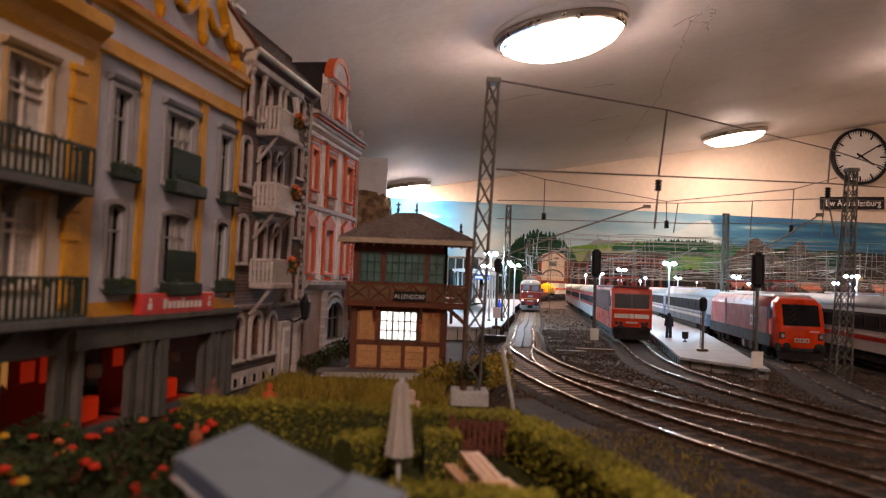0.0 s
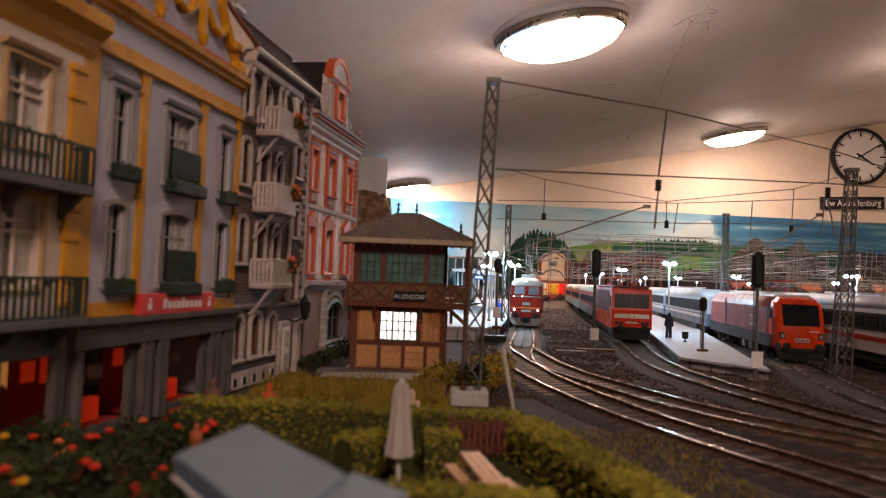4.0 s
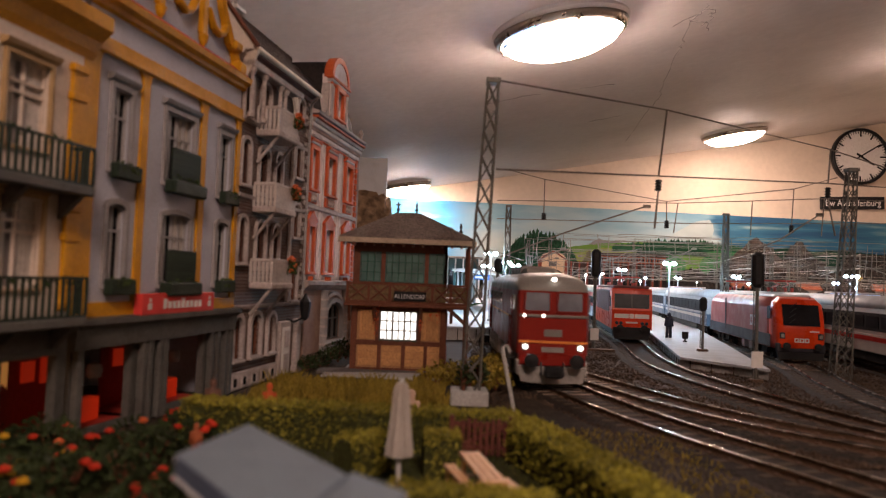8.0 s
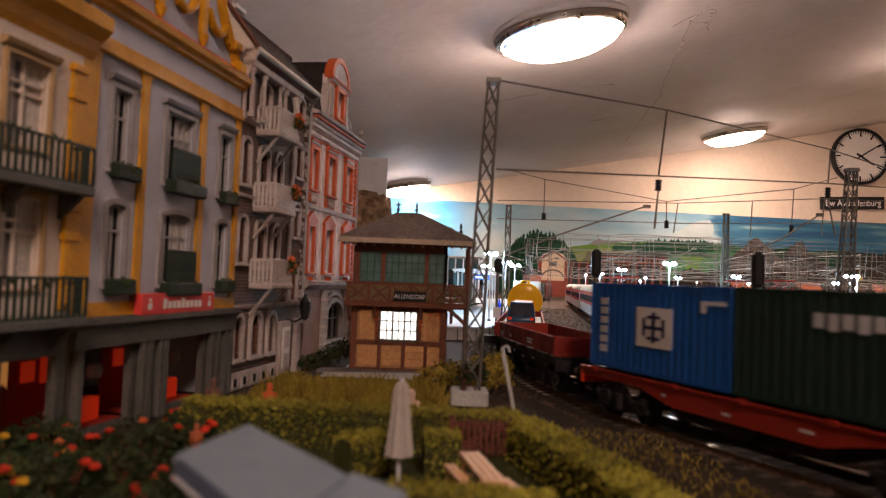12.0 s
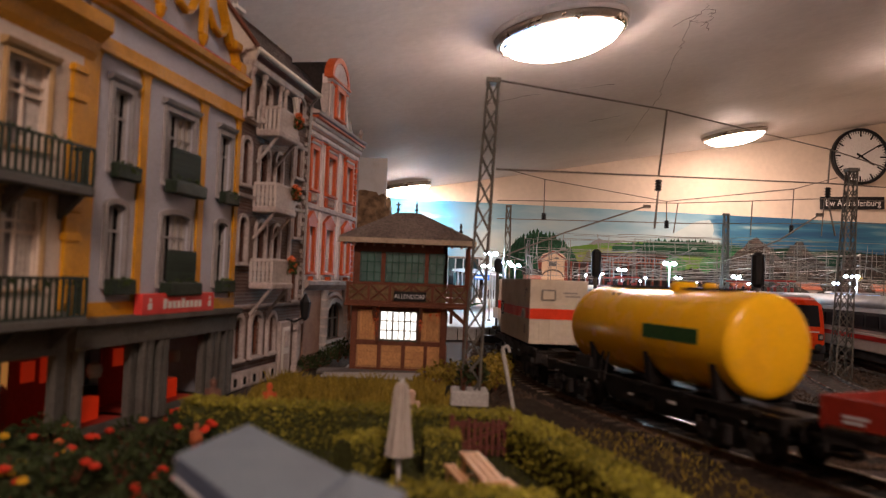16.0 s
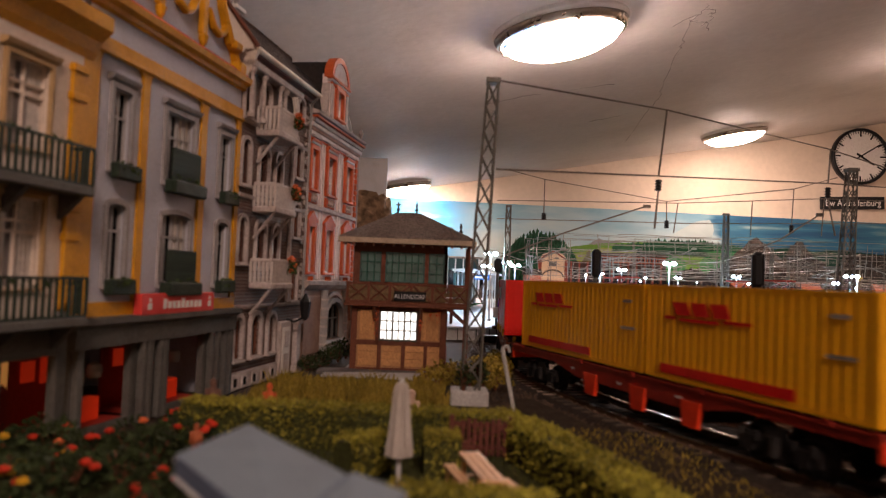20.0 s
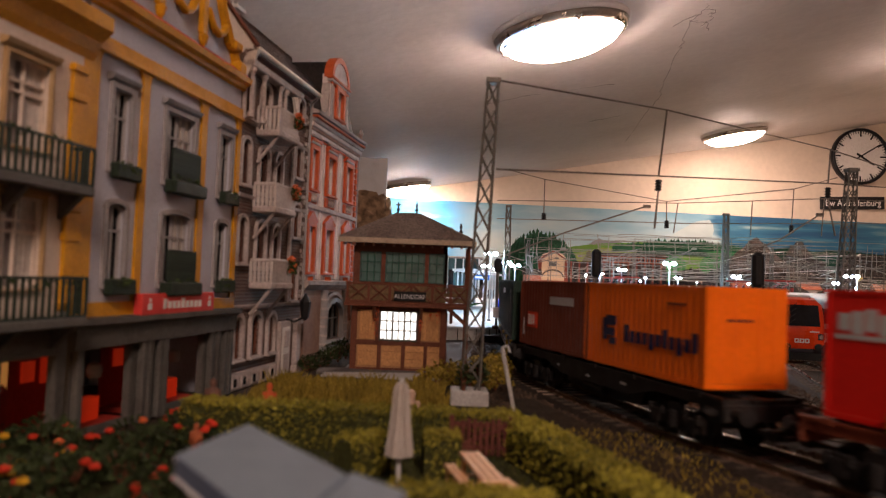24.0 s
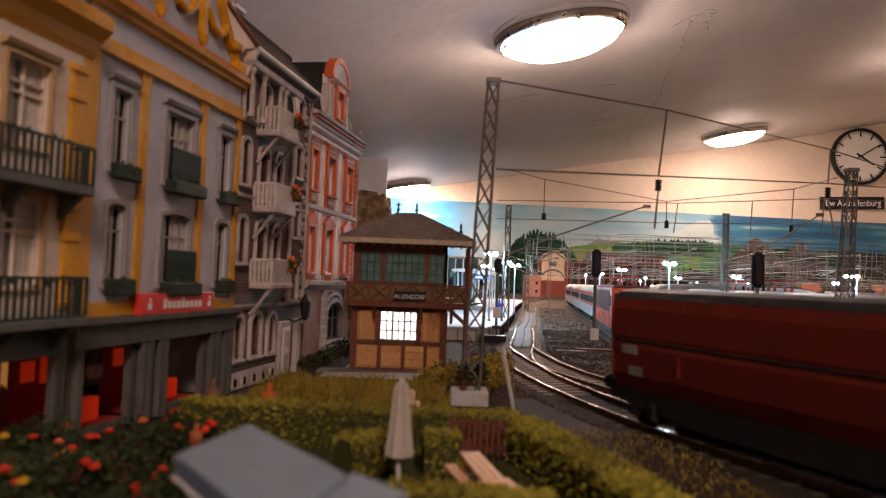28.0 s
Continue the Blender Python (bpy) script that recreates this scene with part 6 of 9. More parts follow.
def gabled_house():
    h = thing("town_house", STREET, "red and white town house with round gable dormer", "house", "terrace of town houses")
    A, B = 178.3, 268
    wins = [(u, w, z0, z1) for z0, z1 in ((95, 116), (51, 75)) for u, w in ((187, 8.4), (216, 12), (250, 11))]
    holes = [(u - w / 2, u + w / 2, z0, z1) for u, w, z0, z1 in wins]
    part("wall", wall_with(bm_new(), A, B, 44, 133, holes, 0, 3), M["pinkwall"], h, "pinkish-white rendered wall")
    part("wall_side", box(bm_new(), B - 3, B, 3, 60, 0, 133), M["brickred"], h)
    part("ground_floor", wall_with(bm_new(), A, B, 0, 44, [(216, 248, 12, 33)], 0, 3), M["sandstone"], h, "brownish stone ground floor")
    window(h, 232, 30, 12, 34, 0, "frame_grey", "shopgrey", "pane", 9, 2.4, 2, (0.55,), None, True, False, 2.2)
    part("arch_moulding", ring(bm_new(), arch(232, 40, 12, 40, 12, 10), arch(232, 36, 12, 38, 11, 10), -1.4, 0.0), M["stone"], h, "pale arch moulding")
    part("balustrade_panel", box(bm_new(), 219, 245, -1.6, 0.0, 3, 8.6, 0.3), M["stone"], h)
    for u, w, z0, z1 in wins:
        high = z0 > 90
        hood = ("round" if 205 < u < 225 else "flat") if high else "gable"
        window(h, u, w, z0, z1, 0, "salmon", "white", "pane", 0, 2.4, 1, (0.34, 0.66), hood, True, False, 1.8)
        part("apron_panel", box(bm_new(), u - w / 2 - 2, u + w / 2 + 2, -1.2, 0.0, z0 - 7.6, z0 - 2.2, 0.3), M["salmon"] if high else M["stone"], h, "ornamental panel below the window")
        for q in (-0.3, 0, 0.3):
            part("apron_baluster", lathe(bm_new(), ((0.5, z0 - 7), (1.1, z0 - 5.6), (0.5, z0 - 4), (0.8, z0 - 2.6)), 8, (u + w * q, -1.6, 0)), M["stone"] if high else M["salmon"], h)
        if high:
            for k in range(3):
                part("lintel_band", box(bm_new(), u - w / 2 - 2.4, u + w / 2 + 2.4, -2.2 - 0.3 * k, 0.0, z1 + 2.6 + k * 1.7, z1 + 3.8 + k * 1.7, 0.2), M["salmon"] if k % 2 else M["stone"], h)
    for i in range(24):
        z = 45 + i * 3.5
        part("quoin", box(bm_new(), B - 3.4, B + 0.2 - (0.8 if i % 2 else 0), -1.2, 0.0, z, z + 3.0, 0.25), M["salmon"], h)
    for u in (200, 204, 231, 235):
        part("pilaster_strip", box(bm_new(), u - 0.8, u + 0.8, -0.9, 0.0, 47, 122, 0.2), M["pinkwall"], h)
    part("ledge", prism(bm_new(), ((0, 41), (-2, 42), (-4, 44), (-4, 46), (0, 46.6)), A, B + 2, "x"), M["stone"], h, "pale stone ledge")
    part("storey_band", prism(bm_new(), ((0, 84), (-1.6, 84.6), (-1.6, 86.4), (0, 87)), A, B, "x"), M["stone"], h, "pale storey band")
    part("base_panel", box(bm_new(), 182, 208, -0.8, 0.0, 3, 38, 0.4), M["sandstone"], h)
    for u in (212.6, 251.6):
        part("half_column", tube(bm_new(), (u, -1, 0), (u, -1, 41), 2.4, 12), M["frame_grey"], h)
        for k in range(8):
            part("column_drum", lathe(bm_new(), ((2.7, k * 5), (2.9, k * 5 + 0.6), (2.7, k * 5 + 1.2)), 12, (u, -1, 0)), M["stone"], h)
    for k, (z, y, m) in enumerate(((121.6, -1.2, "salmon"), (123.4, -1.6, "pinkwall"), (125.6, -2.0, "sandstone"), (127.4, -2.8, "pinkwall"), (129.6, -3.8, "stone"), (131.8, -5.2, "salmon"))):
        part("cornice_course", box(bm_new(), A, B + 1 + k * 0.4, y, 0.0, z, z + (1.2 if m == "salmon" else 2.1), 0.3), M[m], h, "layered cornice course")
    part("cornice_top", prism(bm_new(), ((0, 133.8), (-5.6, 134), (-6, 135.2), (0, 137)), A, B + 3, "x"), M["stone"], h, "pale moulded cornice")
    part("roof", prism(bm_new(), ((0, 136), (5, 154), (10, 160), (52, 160), (63, 134)), 178.6, B - 6, "x"), M["slate"], h, "black slate mansard roof")
    # gable dormer with a round head
    C = 221
    g = part("gable_dormer", wall_with(bm_new(), C - 16, C + 16, 136, 162, [(C - 5.4, C + 5.4, 140, 156)], -2, 3), M["pinkwall"], h, "white gable dormer")
    part("dormer_head", prism(bm_new(), arch(C, 28, 161, 172, 11, 12), -2.6, 2), M["pinkwall"], g, "pale tympanum")
    part("dormer_arch", ring(bm_new(), arch(C, 33, 160.4, 175, 14, 12), arch(C, 26.6, 161.4, 171.8, 10.6, 12), -3.2, 2), M["salmon"], g, "orange-red round gable edge")
    part("dormer_roof", prism(bm_new(), ((C - 15.5, 137), (C - 15.5, 168.6), (C - 11, 170.4), (C + 11, 170.4), (C + 15.5, 168.6), (C + 15.5, 137)), 3.02, 27, "y"), M["slate"], g, "black slate cheeks and roof behind the dormer")
    for k, m in enumerate(("salmon", "stone", "salmon")):
        part("dormer_ledge", box(bm_new(), C - 16 - k * 0.6, C + 16 + k * 0.6, -3.0 - k * 0.5, 0, 156.4 + k * 1.6, 157.9 + k * 1.6, 0.3), M[m], g)
    window(h, C, 10, 140, 155, -2, "salmon", "white", "pane", 0, 3.2, 1, (0.5,), None, True, False, 1.6)
    for sg in (-1, 1):
        part("dormer_volute", prism(bm_new(), ((C + sg * 16, 136), (C + sg * 25, 136), (C + sg * 20.4, 140), (C + sg * 17.6, 149), (C + sg * 16, 157)), -1.6, 3, "y"), M["stone"], g)
        part("dormer_pilaster", box(bm_new(), *sorted((C + sg * 13, C + sg * 16)), -2.8, -2, 138, 158.4, 0.3), M["stone"], g)
    part("finial", lathe(bm_new(), ((1.4, 136), (0.8, 138), (1.8, 140), (0.5, 143)), 10, (B - 2, -3, 0)), M["stone"], h)
    part("downpipe", tube(bm_new(), (B + 1.2, -1, 0), (B + 1.2, -1, 128), 0.9, 8), M["frame_grey"], h)


gabled_house()


# ---- signal box ----
def signal_box():
    t = thing("signal_box", mm(-46, 381, -3), "two-storey timber signal box with brown hipped roof", "signal box")
    W, D = 48.5, 34.0
    hole = (14.6, 34.4, 16.8, 32.4)
    part("wall", wall_with(bm_new(), 0, W, 0, 34, [hole], 0, 2), M["boardwood"], t, "pale brown infill wall")
    part("wall", box(bm_new(), W - 2, W, 2, D, 0, 34), M["boardwood"], t)
    part("wall", box(bm_new(), 0, 2, 2, D, 0, 34), M["boardwood"], t)
    part("wall", box(bm_new(), 0, W, D - 2, D, 0, 66), M["boardwood"], t)
    # boards in the upper fields, panels in the lower ones
    for a, b in ((4.6, 13), (36, 46)):
        n = int((b - a) / 1.55)
        for i in range(n):
            part("board", box(bm_new(), a + i * 1.55, a + i * 1.55 + 1.4, -0.5, 0.0, 17.6, 32.6, 0.12), M["wood"], t)
    for a, b in ((4, 14), (16.4, 26.4), (28.4, 38), (39.8, 46.4)):
        for i in range(3):
            part("board", box(bm_new(), a, b, -0.5, 0.0, 4 + i * 3.7, 7.5 + i * 3.7, 0.15), M["wood"], t)
    for u0, u1, z0, z1 in ((0, 3.2, 0, 34), (W - 2.4, W + 0.2, 0, 34), (12.8, 14.8, 15, 34), (34.4, 36.4, 15, 34), (26.4, 28.4, 2, 15), (14, 16, 2, 15), (38, 39.8, 2, 15), (3.2, W - 2.4, 14.6, 17), (3.2, W - 2.4, 0, 3), (3.2, W - 2.4, 32.4, 34.6)):
        part("timber", box(bm_new(), u0, u1, -1.0, 0.1, z0, z1, 0.2), M["timber"], t, "red-brown timber frame")
    for y0, y1, z0, z1 in ((0, 2.6, 0, 34), (D - 2.6, D, 0, 34), (15.6, 17.8, 0, 34), (2.6, D - 2.6, 14.6, 16.6), (2.6, D - 2.6, 0, 2.6), (2.6, D - 2.6, 32, 34)):
        part("timber", box(bm_new(), W, W + 0.9, y0, y1, z0, z1, 0.2), M["timber"], t)
    part("timber", tube(bm_new(), (W + 0.5, 3, 3), (W + 0.5, 15, 14), 0.9, 6), M["timber"], t)
    part("timber", tube(bm_new(), (W + 0.5, 18, 31), (W + 0.5, 31, 17), 0.9, 6), M["timber"], t)
    # lit window
    w = part("window", ring(bm_new(), [(14.6, 16.8), (34.4, 16.8), (34.4, 32.4), (14.6, 32.4)], [(15.4, 17.6), (33.6, 17.6), (33.6, 31.8), (15.4, 31.8)], -1.2, 0.6), M["shopgrey"], t, "brightly lit ground-floor window")
    part("lit_pane", box(bm_new(), 15, 34, 1.0, 1.4, 17.2, 32), M["lit_window"], w, "glowing white pane")
    for u in (18.4, 21.4, 24.5, 27.6, 30.7):
        k = 0.5 if u in (21.4, 27.6) else 0.28
        part("window_bar", box(bm_new(), u - k, u + k, 0.2, 0.9, 17.6, 31.8), M["steel"], w)
    for z in (22.2, 27):
        part("window_bar", box(bm_new(), 15.4, 33.6, 0.3, 0.8, z - 0.3, z + 0.3), M["steel"], w)
    part("window_foliage", tufts(bm_new(), [(15, 34, -2.2, -0.8, 16.6, 18.2)], 0.6, 50, rng), M["leaf"], w)
    for u, z0, z1 in ((13.6, 17, 34), (12.4, 20, 35), (36, 22, 33), (41, 28, 35), (45, 26, 34)):
        part("red_creeper", tufts(bm_new(), [(u - 0.9, u + 0.9, -2.2, -1.0, z0, z1)], 0.55, 26, rng), M["salmon"], t, "red climbing plant")
    # gallery
    part("gallery_floor", box(bm_new(), -3.5, W + 12, -5.5, D, 34.4, 36.2, 0.3), M["timber"], t)
    for z0, z1 in ((36.2, 37.4), (45.6, 46.8)):
        part("gallery_rail", box(bm_new(), -3, W + 11.6, -5.2, -4.2, z0, z1, 0.15), M["timber"], t)
        part("gallery_rail", box(bm_new(), W + 10.8, W + 11.8, -4.2, D, z0, z1, 0.15), M["timber"], t)
    posts = [-2.6, 8.2, 19, 30, 40.8, 50.2, W + 10.6]
    for a, b in zip(posts, posts[1:]):
        part("gallery_post", box(bm_new(), a, a + 1.4, -5.4, -4, 36.2, 47), M["timber"], t)
        for i in range(3):
            part("gallery_board", box(bm_new(), a + 1.4, b, -4.5, -4.2, 37.6 + i * 2.7, 40.1 + i * 2.7), M["olivewood"], t)
        part("cross_brace", tube(bm_new(), (a + 1.4, -4.9, 37.6), (b, -4.9, 45.6), 0.5, 5), M["timber"], t)
        part("cross_brace", tube(bm_new(), (a + 1.4, -4.9, 45.6), (b, -4.9, 37.6), 0.5, 5), M["timber"], t)
    for i in range(4):
        y = -4 + i * 9
        part("cross_brace", tube(bm_new(), (W + 11.3, y, 37.4), (W + 11.3, y + 9, 45.6), 0.5, 5), M["timber"], t)
        part("cross_brace", tube(bm_new(), (W + 11.3, y, 45.6), (W + 11.3, y + 9, 37.4), 0.5, 5), M["timber"], t)
    for u in (-1, 12, 36, W + 3):
        part("gallery_bracket", tube(bm_new(), (u, 0, 27), (u, -5, 34.6), 0.8, 6), M["timber"], t)
    for y in (-4.6, 12, D - 2):
        part("gallery_post", box(bm_new(), W + 10.4, W + 11.8, y - 0.7, y + 0.7, 0, 67), M["timber"], t, "dark timber post")
        part("post_brace", tube(bm_new(), (W + 11, y, 26), (W + 1, y, 34.4), 0.7, 6), M["timber"], t)
    # station name board
    s = part("name_board", box(bm_new(), 22, 38.2, -6.4, -5.6, 37.8, 42.6, 0.2), M["black"], t, "dark board with the name ALLENDORF")
    cu = bpy.data.curves.new("name_text", "FONT")
    cu.body, cu.size, cu.extrude, cu.align_x = "ALLENDORF", 3.15 * MM, 0.1 * MM, "CENTER"
    o = new("name_text", cu)
    o.parent = s
    o.location, o.rotation_euler, o.scale = (30.1 * MM, -6.55 * MM, 39 * MM), (math.pi / 2, 0, 0), (0.9, 1, 1)
    cu.materials.append(M["ltgrey"])
    # upper storey glazing
    fields = ((3.4, 14.4), (16.6, 37), (39, 47.2))
    part("upper_wall", wall_with(bm_new(), 0, W, 36, 67, [(a, b, 47, 62.6) for a, b in fields], 0, 2), M["timber"], t, "dark red-brown upper wall")
    part("upper_wall", wall_with(bm_new(), 0, D, 36, 67, [(4, 15, 47, 62.6), (18, 30, 47, 62.6)], 0, 2), M["timber"], t).matrix_basis = mm(W, 0, 0, 90)
    for a, b in fields:
        win = part("window", ring(bm_new(), [(a, 47), (b, 47), (b, 62.6), (a, 62.6)], [(a + 0.7, 47.7), (b - 0.7, 47.7), (b - 0.7, 61.9), (a + 0.7, 61.9)], -0.6, 0.6), paint("teal_sash", (0.05, 0.10, 0.09), 0.5), t, "dark green window sash")
        part("pane", box(bm_new(), a, b, 0.9, 1.2, 47, 62.6), M["windowteal"], win)
        n = max(2, int((b - a) / 3.3))
        for i in range(1, n):
            u = a + (b - a) * i / n
            part("window_bar", box(bm_new(), u - 0.3, u + 0.3, -0.3, 0.8, 47.5, 62), M["tealframe"], win)
        for z in (52, 57.4):
            part("window_bar", box(bm_new(), a + 0.5, b - 0.5, -0.2, 0.7, z - 0.22, z + 0.22), M["tealframe"], win)
    for a, b in ((4, 15), (18, 30)):
        part("pane", box(bm_new(), W - 1.4, W - 1.0, a, b, 47, 62.6), M["windowteal"], t)
        bm = bm_new()
        for i in range(4):
            y = a + (b - a) * i / 3
            box(bm, W - 0.9, W + 0.3, y - 0.35, y + 0.35, 47, 62.6)
        part("window_bar", bm, M["planter"], t)
    # roof: hipped, wide eaves, ridge ornaments
    bm = bm_new()
    e = [bm.verts.new(p) for p in ((-7, -8, 68), (W + 14, -8, 68), (W + 14, D + 6, 68), (-7, D + 6, 68))]
    e2 = [bm.verts.new((v.co.x, v.co.y, 70)) for v in e]
    r = [bm.verts.new((20, D / 2, 85)), bm.verts.new((33, D / 2, 85))]
    bm.faces.new(e[::-1])
    for i in range(4):
        bm.faces.new((e[i], e[(i + 1) % 4], e2[(i + 1) % 4], e2[i]))
    bm.faces.new((e2[0], e2[1], r[1], r[0]))
    bm.faces.new((e2[1], e2[2], r[1]))
    bm.faces.new((e2[2], e2[3], r[0], r[1]))
    bm.faces.new((e2[3], e2[0], r[0]))
    part("roof", bm, M["roof_felt"], t, "weathered brown hipped roof")
    part("eaves_board", box(bm_new(), -7.4, W + 14.4, -8.6, -8.0, 66.8, 69.4, 0.15), M["eavesgrey"], t, "pale grey-brown eaves board")
    part("eaves_board", box(bm_new(), W + 14.0, W + 14.6, -8.0, D + 6, 66.8, 69.4, 0.15), M["eavesgrey"], t)
    for u in range(-5, 62, 5):
        part("rafter_end", box(bm_new(), u, u + 1.2, -8, 0, 65.6, 68), M["timber"], t)
    for u, y, z in ((21, D / 2, 84), (31, D / 2, 84), (55, 2, 72)):
        bm = lathe(bm_new(), ((0.9, z), (0.6, z + 1.6), (1.2, z + 2.6), (0.5, z + 3.4), (0.7, z + 5.4), (0.2, z + 7)), 8, (u, y, 0))
        if u < 25:
            box(bm, u - 1.6, u + 1.6, y - 0.4, y + 0.4, z + 4.6, z + 5.6)
        part("finial", bm, M["slate"], t, "dark roof ornament")
    bm = prism(bm_new(), ((44, 71), (54, 71), (50, 76.6)), -6, 16, "y")
    part("roof_gablet", bm, M["roof_felt"], t)
    part("base_slab", box(bm_new(), -4, W + 4, -6, D + 2, -0.4, 0.6, 0.2), M["concrete"], t)


signal_box()
# ---- masts and overhead line ----
def lattice_mast(x, y, z0, h, w0, w1, lean=(0, 0), bays=12, label="tall lattice steel catenary mast", block=None, fine=True):
    t = thing("catenary_mast", mm(x, y, z0), label, "mast", "catenary masts")

    def corner(i, f):
        w = (w0 + (w1 - w0) * f) / 2
        return (lean[0] * f + w * (1 if i in (1, 2) else -1), lean[1] * f + w * 0.8 * (1 if i in (2, 3) else -1), h * f)
    leg_r = 0.5 if fine else 0.7
    for i in range(4):
        part("leg", tube(bm_new(), corner(i, 0), corner(i, 1), leg_r, 6), M["steel"], t)
    for i in range(4):
        bm = bm_new()
        j = (i + 1) % 4
        for k in range(bays):
            a, b = k / bays, (k + 1) / bays
            tube(bm, corner(i, a), corner(j, b), 0.32 if fine else 0.5, 5)
            if k % 2 == 0 or fine:
                tube(bm, corner(j, a), corner(i, b), 0.32 if fine else 0.5, 5)
        part("lattice", bm, M["steel"], t)
    part("head_plate", box(bm_new(), lean[0] - w1 / 2 - 0.8, lean[0] + w1 / 2 + 0.8, lean[1] - w1 / 2 - 0.8, lean[1] + w1 / 2 + 0.8, h - 0.5, h + 1.6, 0.2), M["steel"], t)
    if block:
        part("foundation", box(bm_new(), -block[0] / 2, block[0] / 2, -block[1] / 2, block[1] / 2, -1, block[2], 0.6), M["concrete"], t, "pale concrete foundation block")
    return t


lattice_mast(12.5, 293, -3.6, 130, 7.4, 4.2, (5.2, 0), 13, "tall slightly leaning lattice mast on concrete block", (14.8, 15, 7.2))
lattice_mast(237, 436, -3.6, 124, 9.5, 5.0, (5, 0), 12, "dark lattice mast beside the outer track")
for x, y in ((63, 720), (277, 720), (150, 1290), (560, 1250), (430, 2000), (800, 1700), (1000, 1500)):
    lattice_mast(x, y, -3.6, 124, 7, 4, (0, 0), 8, "distant lattice catenary mast in the station", fine=False)


def wire_span(label, wires, droppers=(), insulators=(), r=0.3, mat=None):
    mat = mat or M["wire"]
    t = tagged(new("overhead_wire"), label, "overhead wire", "overhead wires")
    for pts in wires:
        part("wire", sweep(bm_new(), pts, r), mat, t)
    for p, q in droppers:
        part("dropper", tube(bm_new(), p, q, r * 1.3, 5), mat, t)
    for p, q in insulators:
        bm = tube(bm_new(), p, q, 1.3, 10)
        for k in range(4):
            f = (k + 0.5) / 4
            c = [p[i] + (q[i] - p[i]) * f for i in range(3)]
            tube(bm, (c[0], c[1], c[2] - 0.35), (c[0], c[1], c[2] + 0.35), 1.9, 10)
        part("insulator", bm, M["black"], t, "dark brown insulator")
    return t


wire_span("upper cross-span wire tied to two masts", [[(20, 290, 126.5), (117, 390, 141.7), (247, 470, 139.6), (330, 520, 133)]],
          [((117, 390, 141.7), (113.4, 390, 106)), ((247, 470, 139.6), (245.8, 470, 117.6))], [((113.6, 390, 104), (113.4, 390, 98)), ((245.8, 470, 115), (245.7, 470, 108))], 0.42)
SPAN = wire_span("lower cross-span wire with dark insulators", [[(20, 290, 91), (113.3, 390, 106), (245.7, 470, 117.6), (300, 480, 117.6)]],
          [((113.4, 390, 98), (112, 390, 78)), ((245.7, 470, 108), (251, 470, 84))], (), 0.42)
wire_span("thin sagging cross-span wire", [[(45, 560, 133), (76, 560, 126), (169.7, 560, 112.6), (266.8, 560, 126), (300, 560, 136)]],
          [((76, 560, 126), (76, 560, 97)), ((169.7, 560, 112.6), (170, 560, 94)), ((266.8, 560, 126), (265.3, 560, 93.3))],
          [((76, 560, 100), (76, 560, 95)), ((170, 560, 98), (170, 560, 92)), ((265.4, 560, 98), (265.3, 560, 92))], 0.32)
wire_span("straight steady wire across the tracks", [[(43, 600, 113), (191, 600, 116.3), (311, 600, 124.6), (362, 600, 124.7)], [(43, 600, 98), (200, 600, 100), (362, 600, 106)]],
          [((191, 600, 116.3), (188, 600, 92)), ((252, 600, 120), (251, 600, 92)), ((311, 600, 124.6), (309, 600, 94))], (), 0.36)


def cantilever(span, p0, p1, p2, mat=None, r=0.55):
    a = part("registration_arm", sweep(bm_new(), (p0, p1, p2), r, 6), mat or M["wire"], span, "rising steel registration arm")
    part("arm_clamp", box(bm_new(), p2[0] - 2.4, p2[0] + 2.4, p2[1] - 1, p2[1] + 1, p2[2] - 1.4, p2[2] + 0.8, 0.3), mat or M["wire"], a)


cantilever(SPAN, (37.5, 480, 62.6), (79.4, 480, 80.2), (132.6, 480, 99.7))
cantilever(SPAN, (190.7, 480, 68.5), (220, 480, 80.8), (246, 480, 98.5))
cantilever(SPAN, (84, 760, 66), (100, 760, 74), (126, 760, 82))
cantilever(SPAN, (96, 900, 64), (110, 900, 70), (140, 900, 78))


def contact_line(xs, ys, z, label, gap=46):
    """Contact and carrying wire along a track with droppers."""
    ex, ey = even(xs, ys, gap)
    t = tagged(new("contact_line"), label, "overhead wire", "contact lines")
    low = [(x, y, z) for x, y in zip(ex, ey)]
    high = [(x, y, z + 9 + 3.2 * abs(((i % 6) - 3) / 3)) for i, (x, y) in enumerate(zip(ex, ey))]
    for name, pts in (("contact_wire", low), ("carrying_wire", high)):
        part(name, sweep(bm_new(), pts, 0.3, 4), M["pale_wire"], t)
    bm = bm_new()
    for p, q in zip(low, high):
        tube(bm, p, q, 0.25, 4)
    tagged(part("dropper_set", bm, M["pale_wire"], t), kind="stuff")


far = (SS > -2600) & (SS < -380)
contact_line(LX[far], LY[far], 66, "contact wire above the main track")
for plan, lab in ((PLAN_C, "contact wire above the platform track"), (PLAN_D, "contact wire above the second platform track"), (PLAN_E, "contact wire above the outer track")):
    keep = plan[1] > 520
    contact_line(plan[0][keep], plan[1][keep], 66, lab)
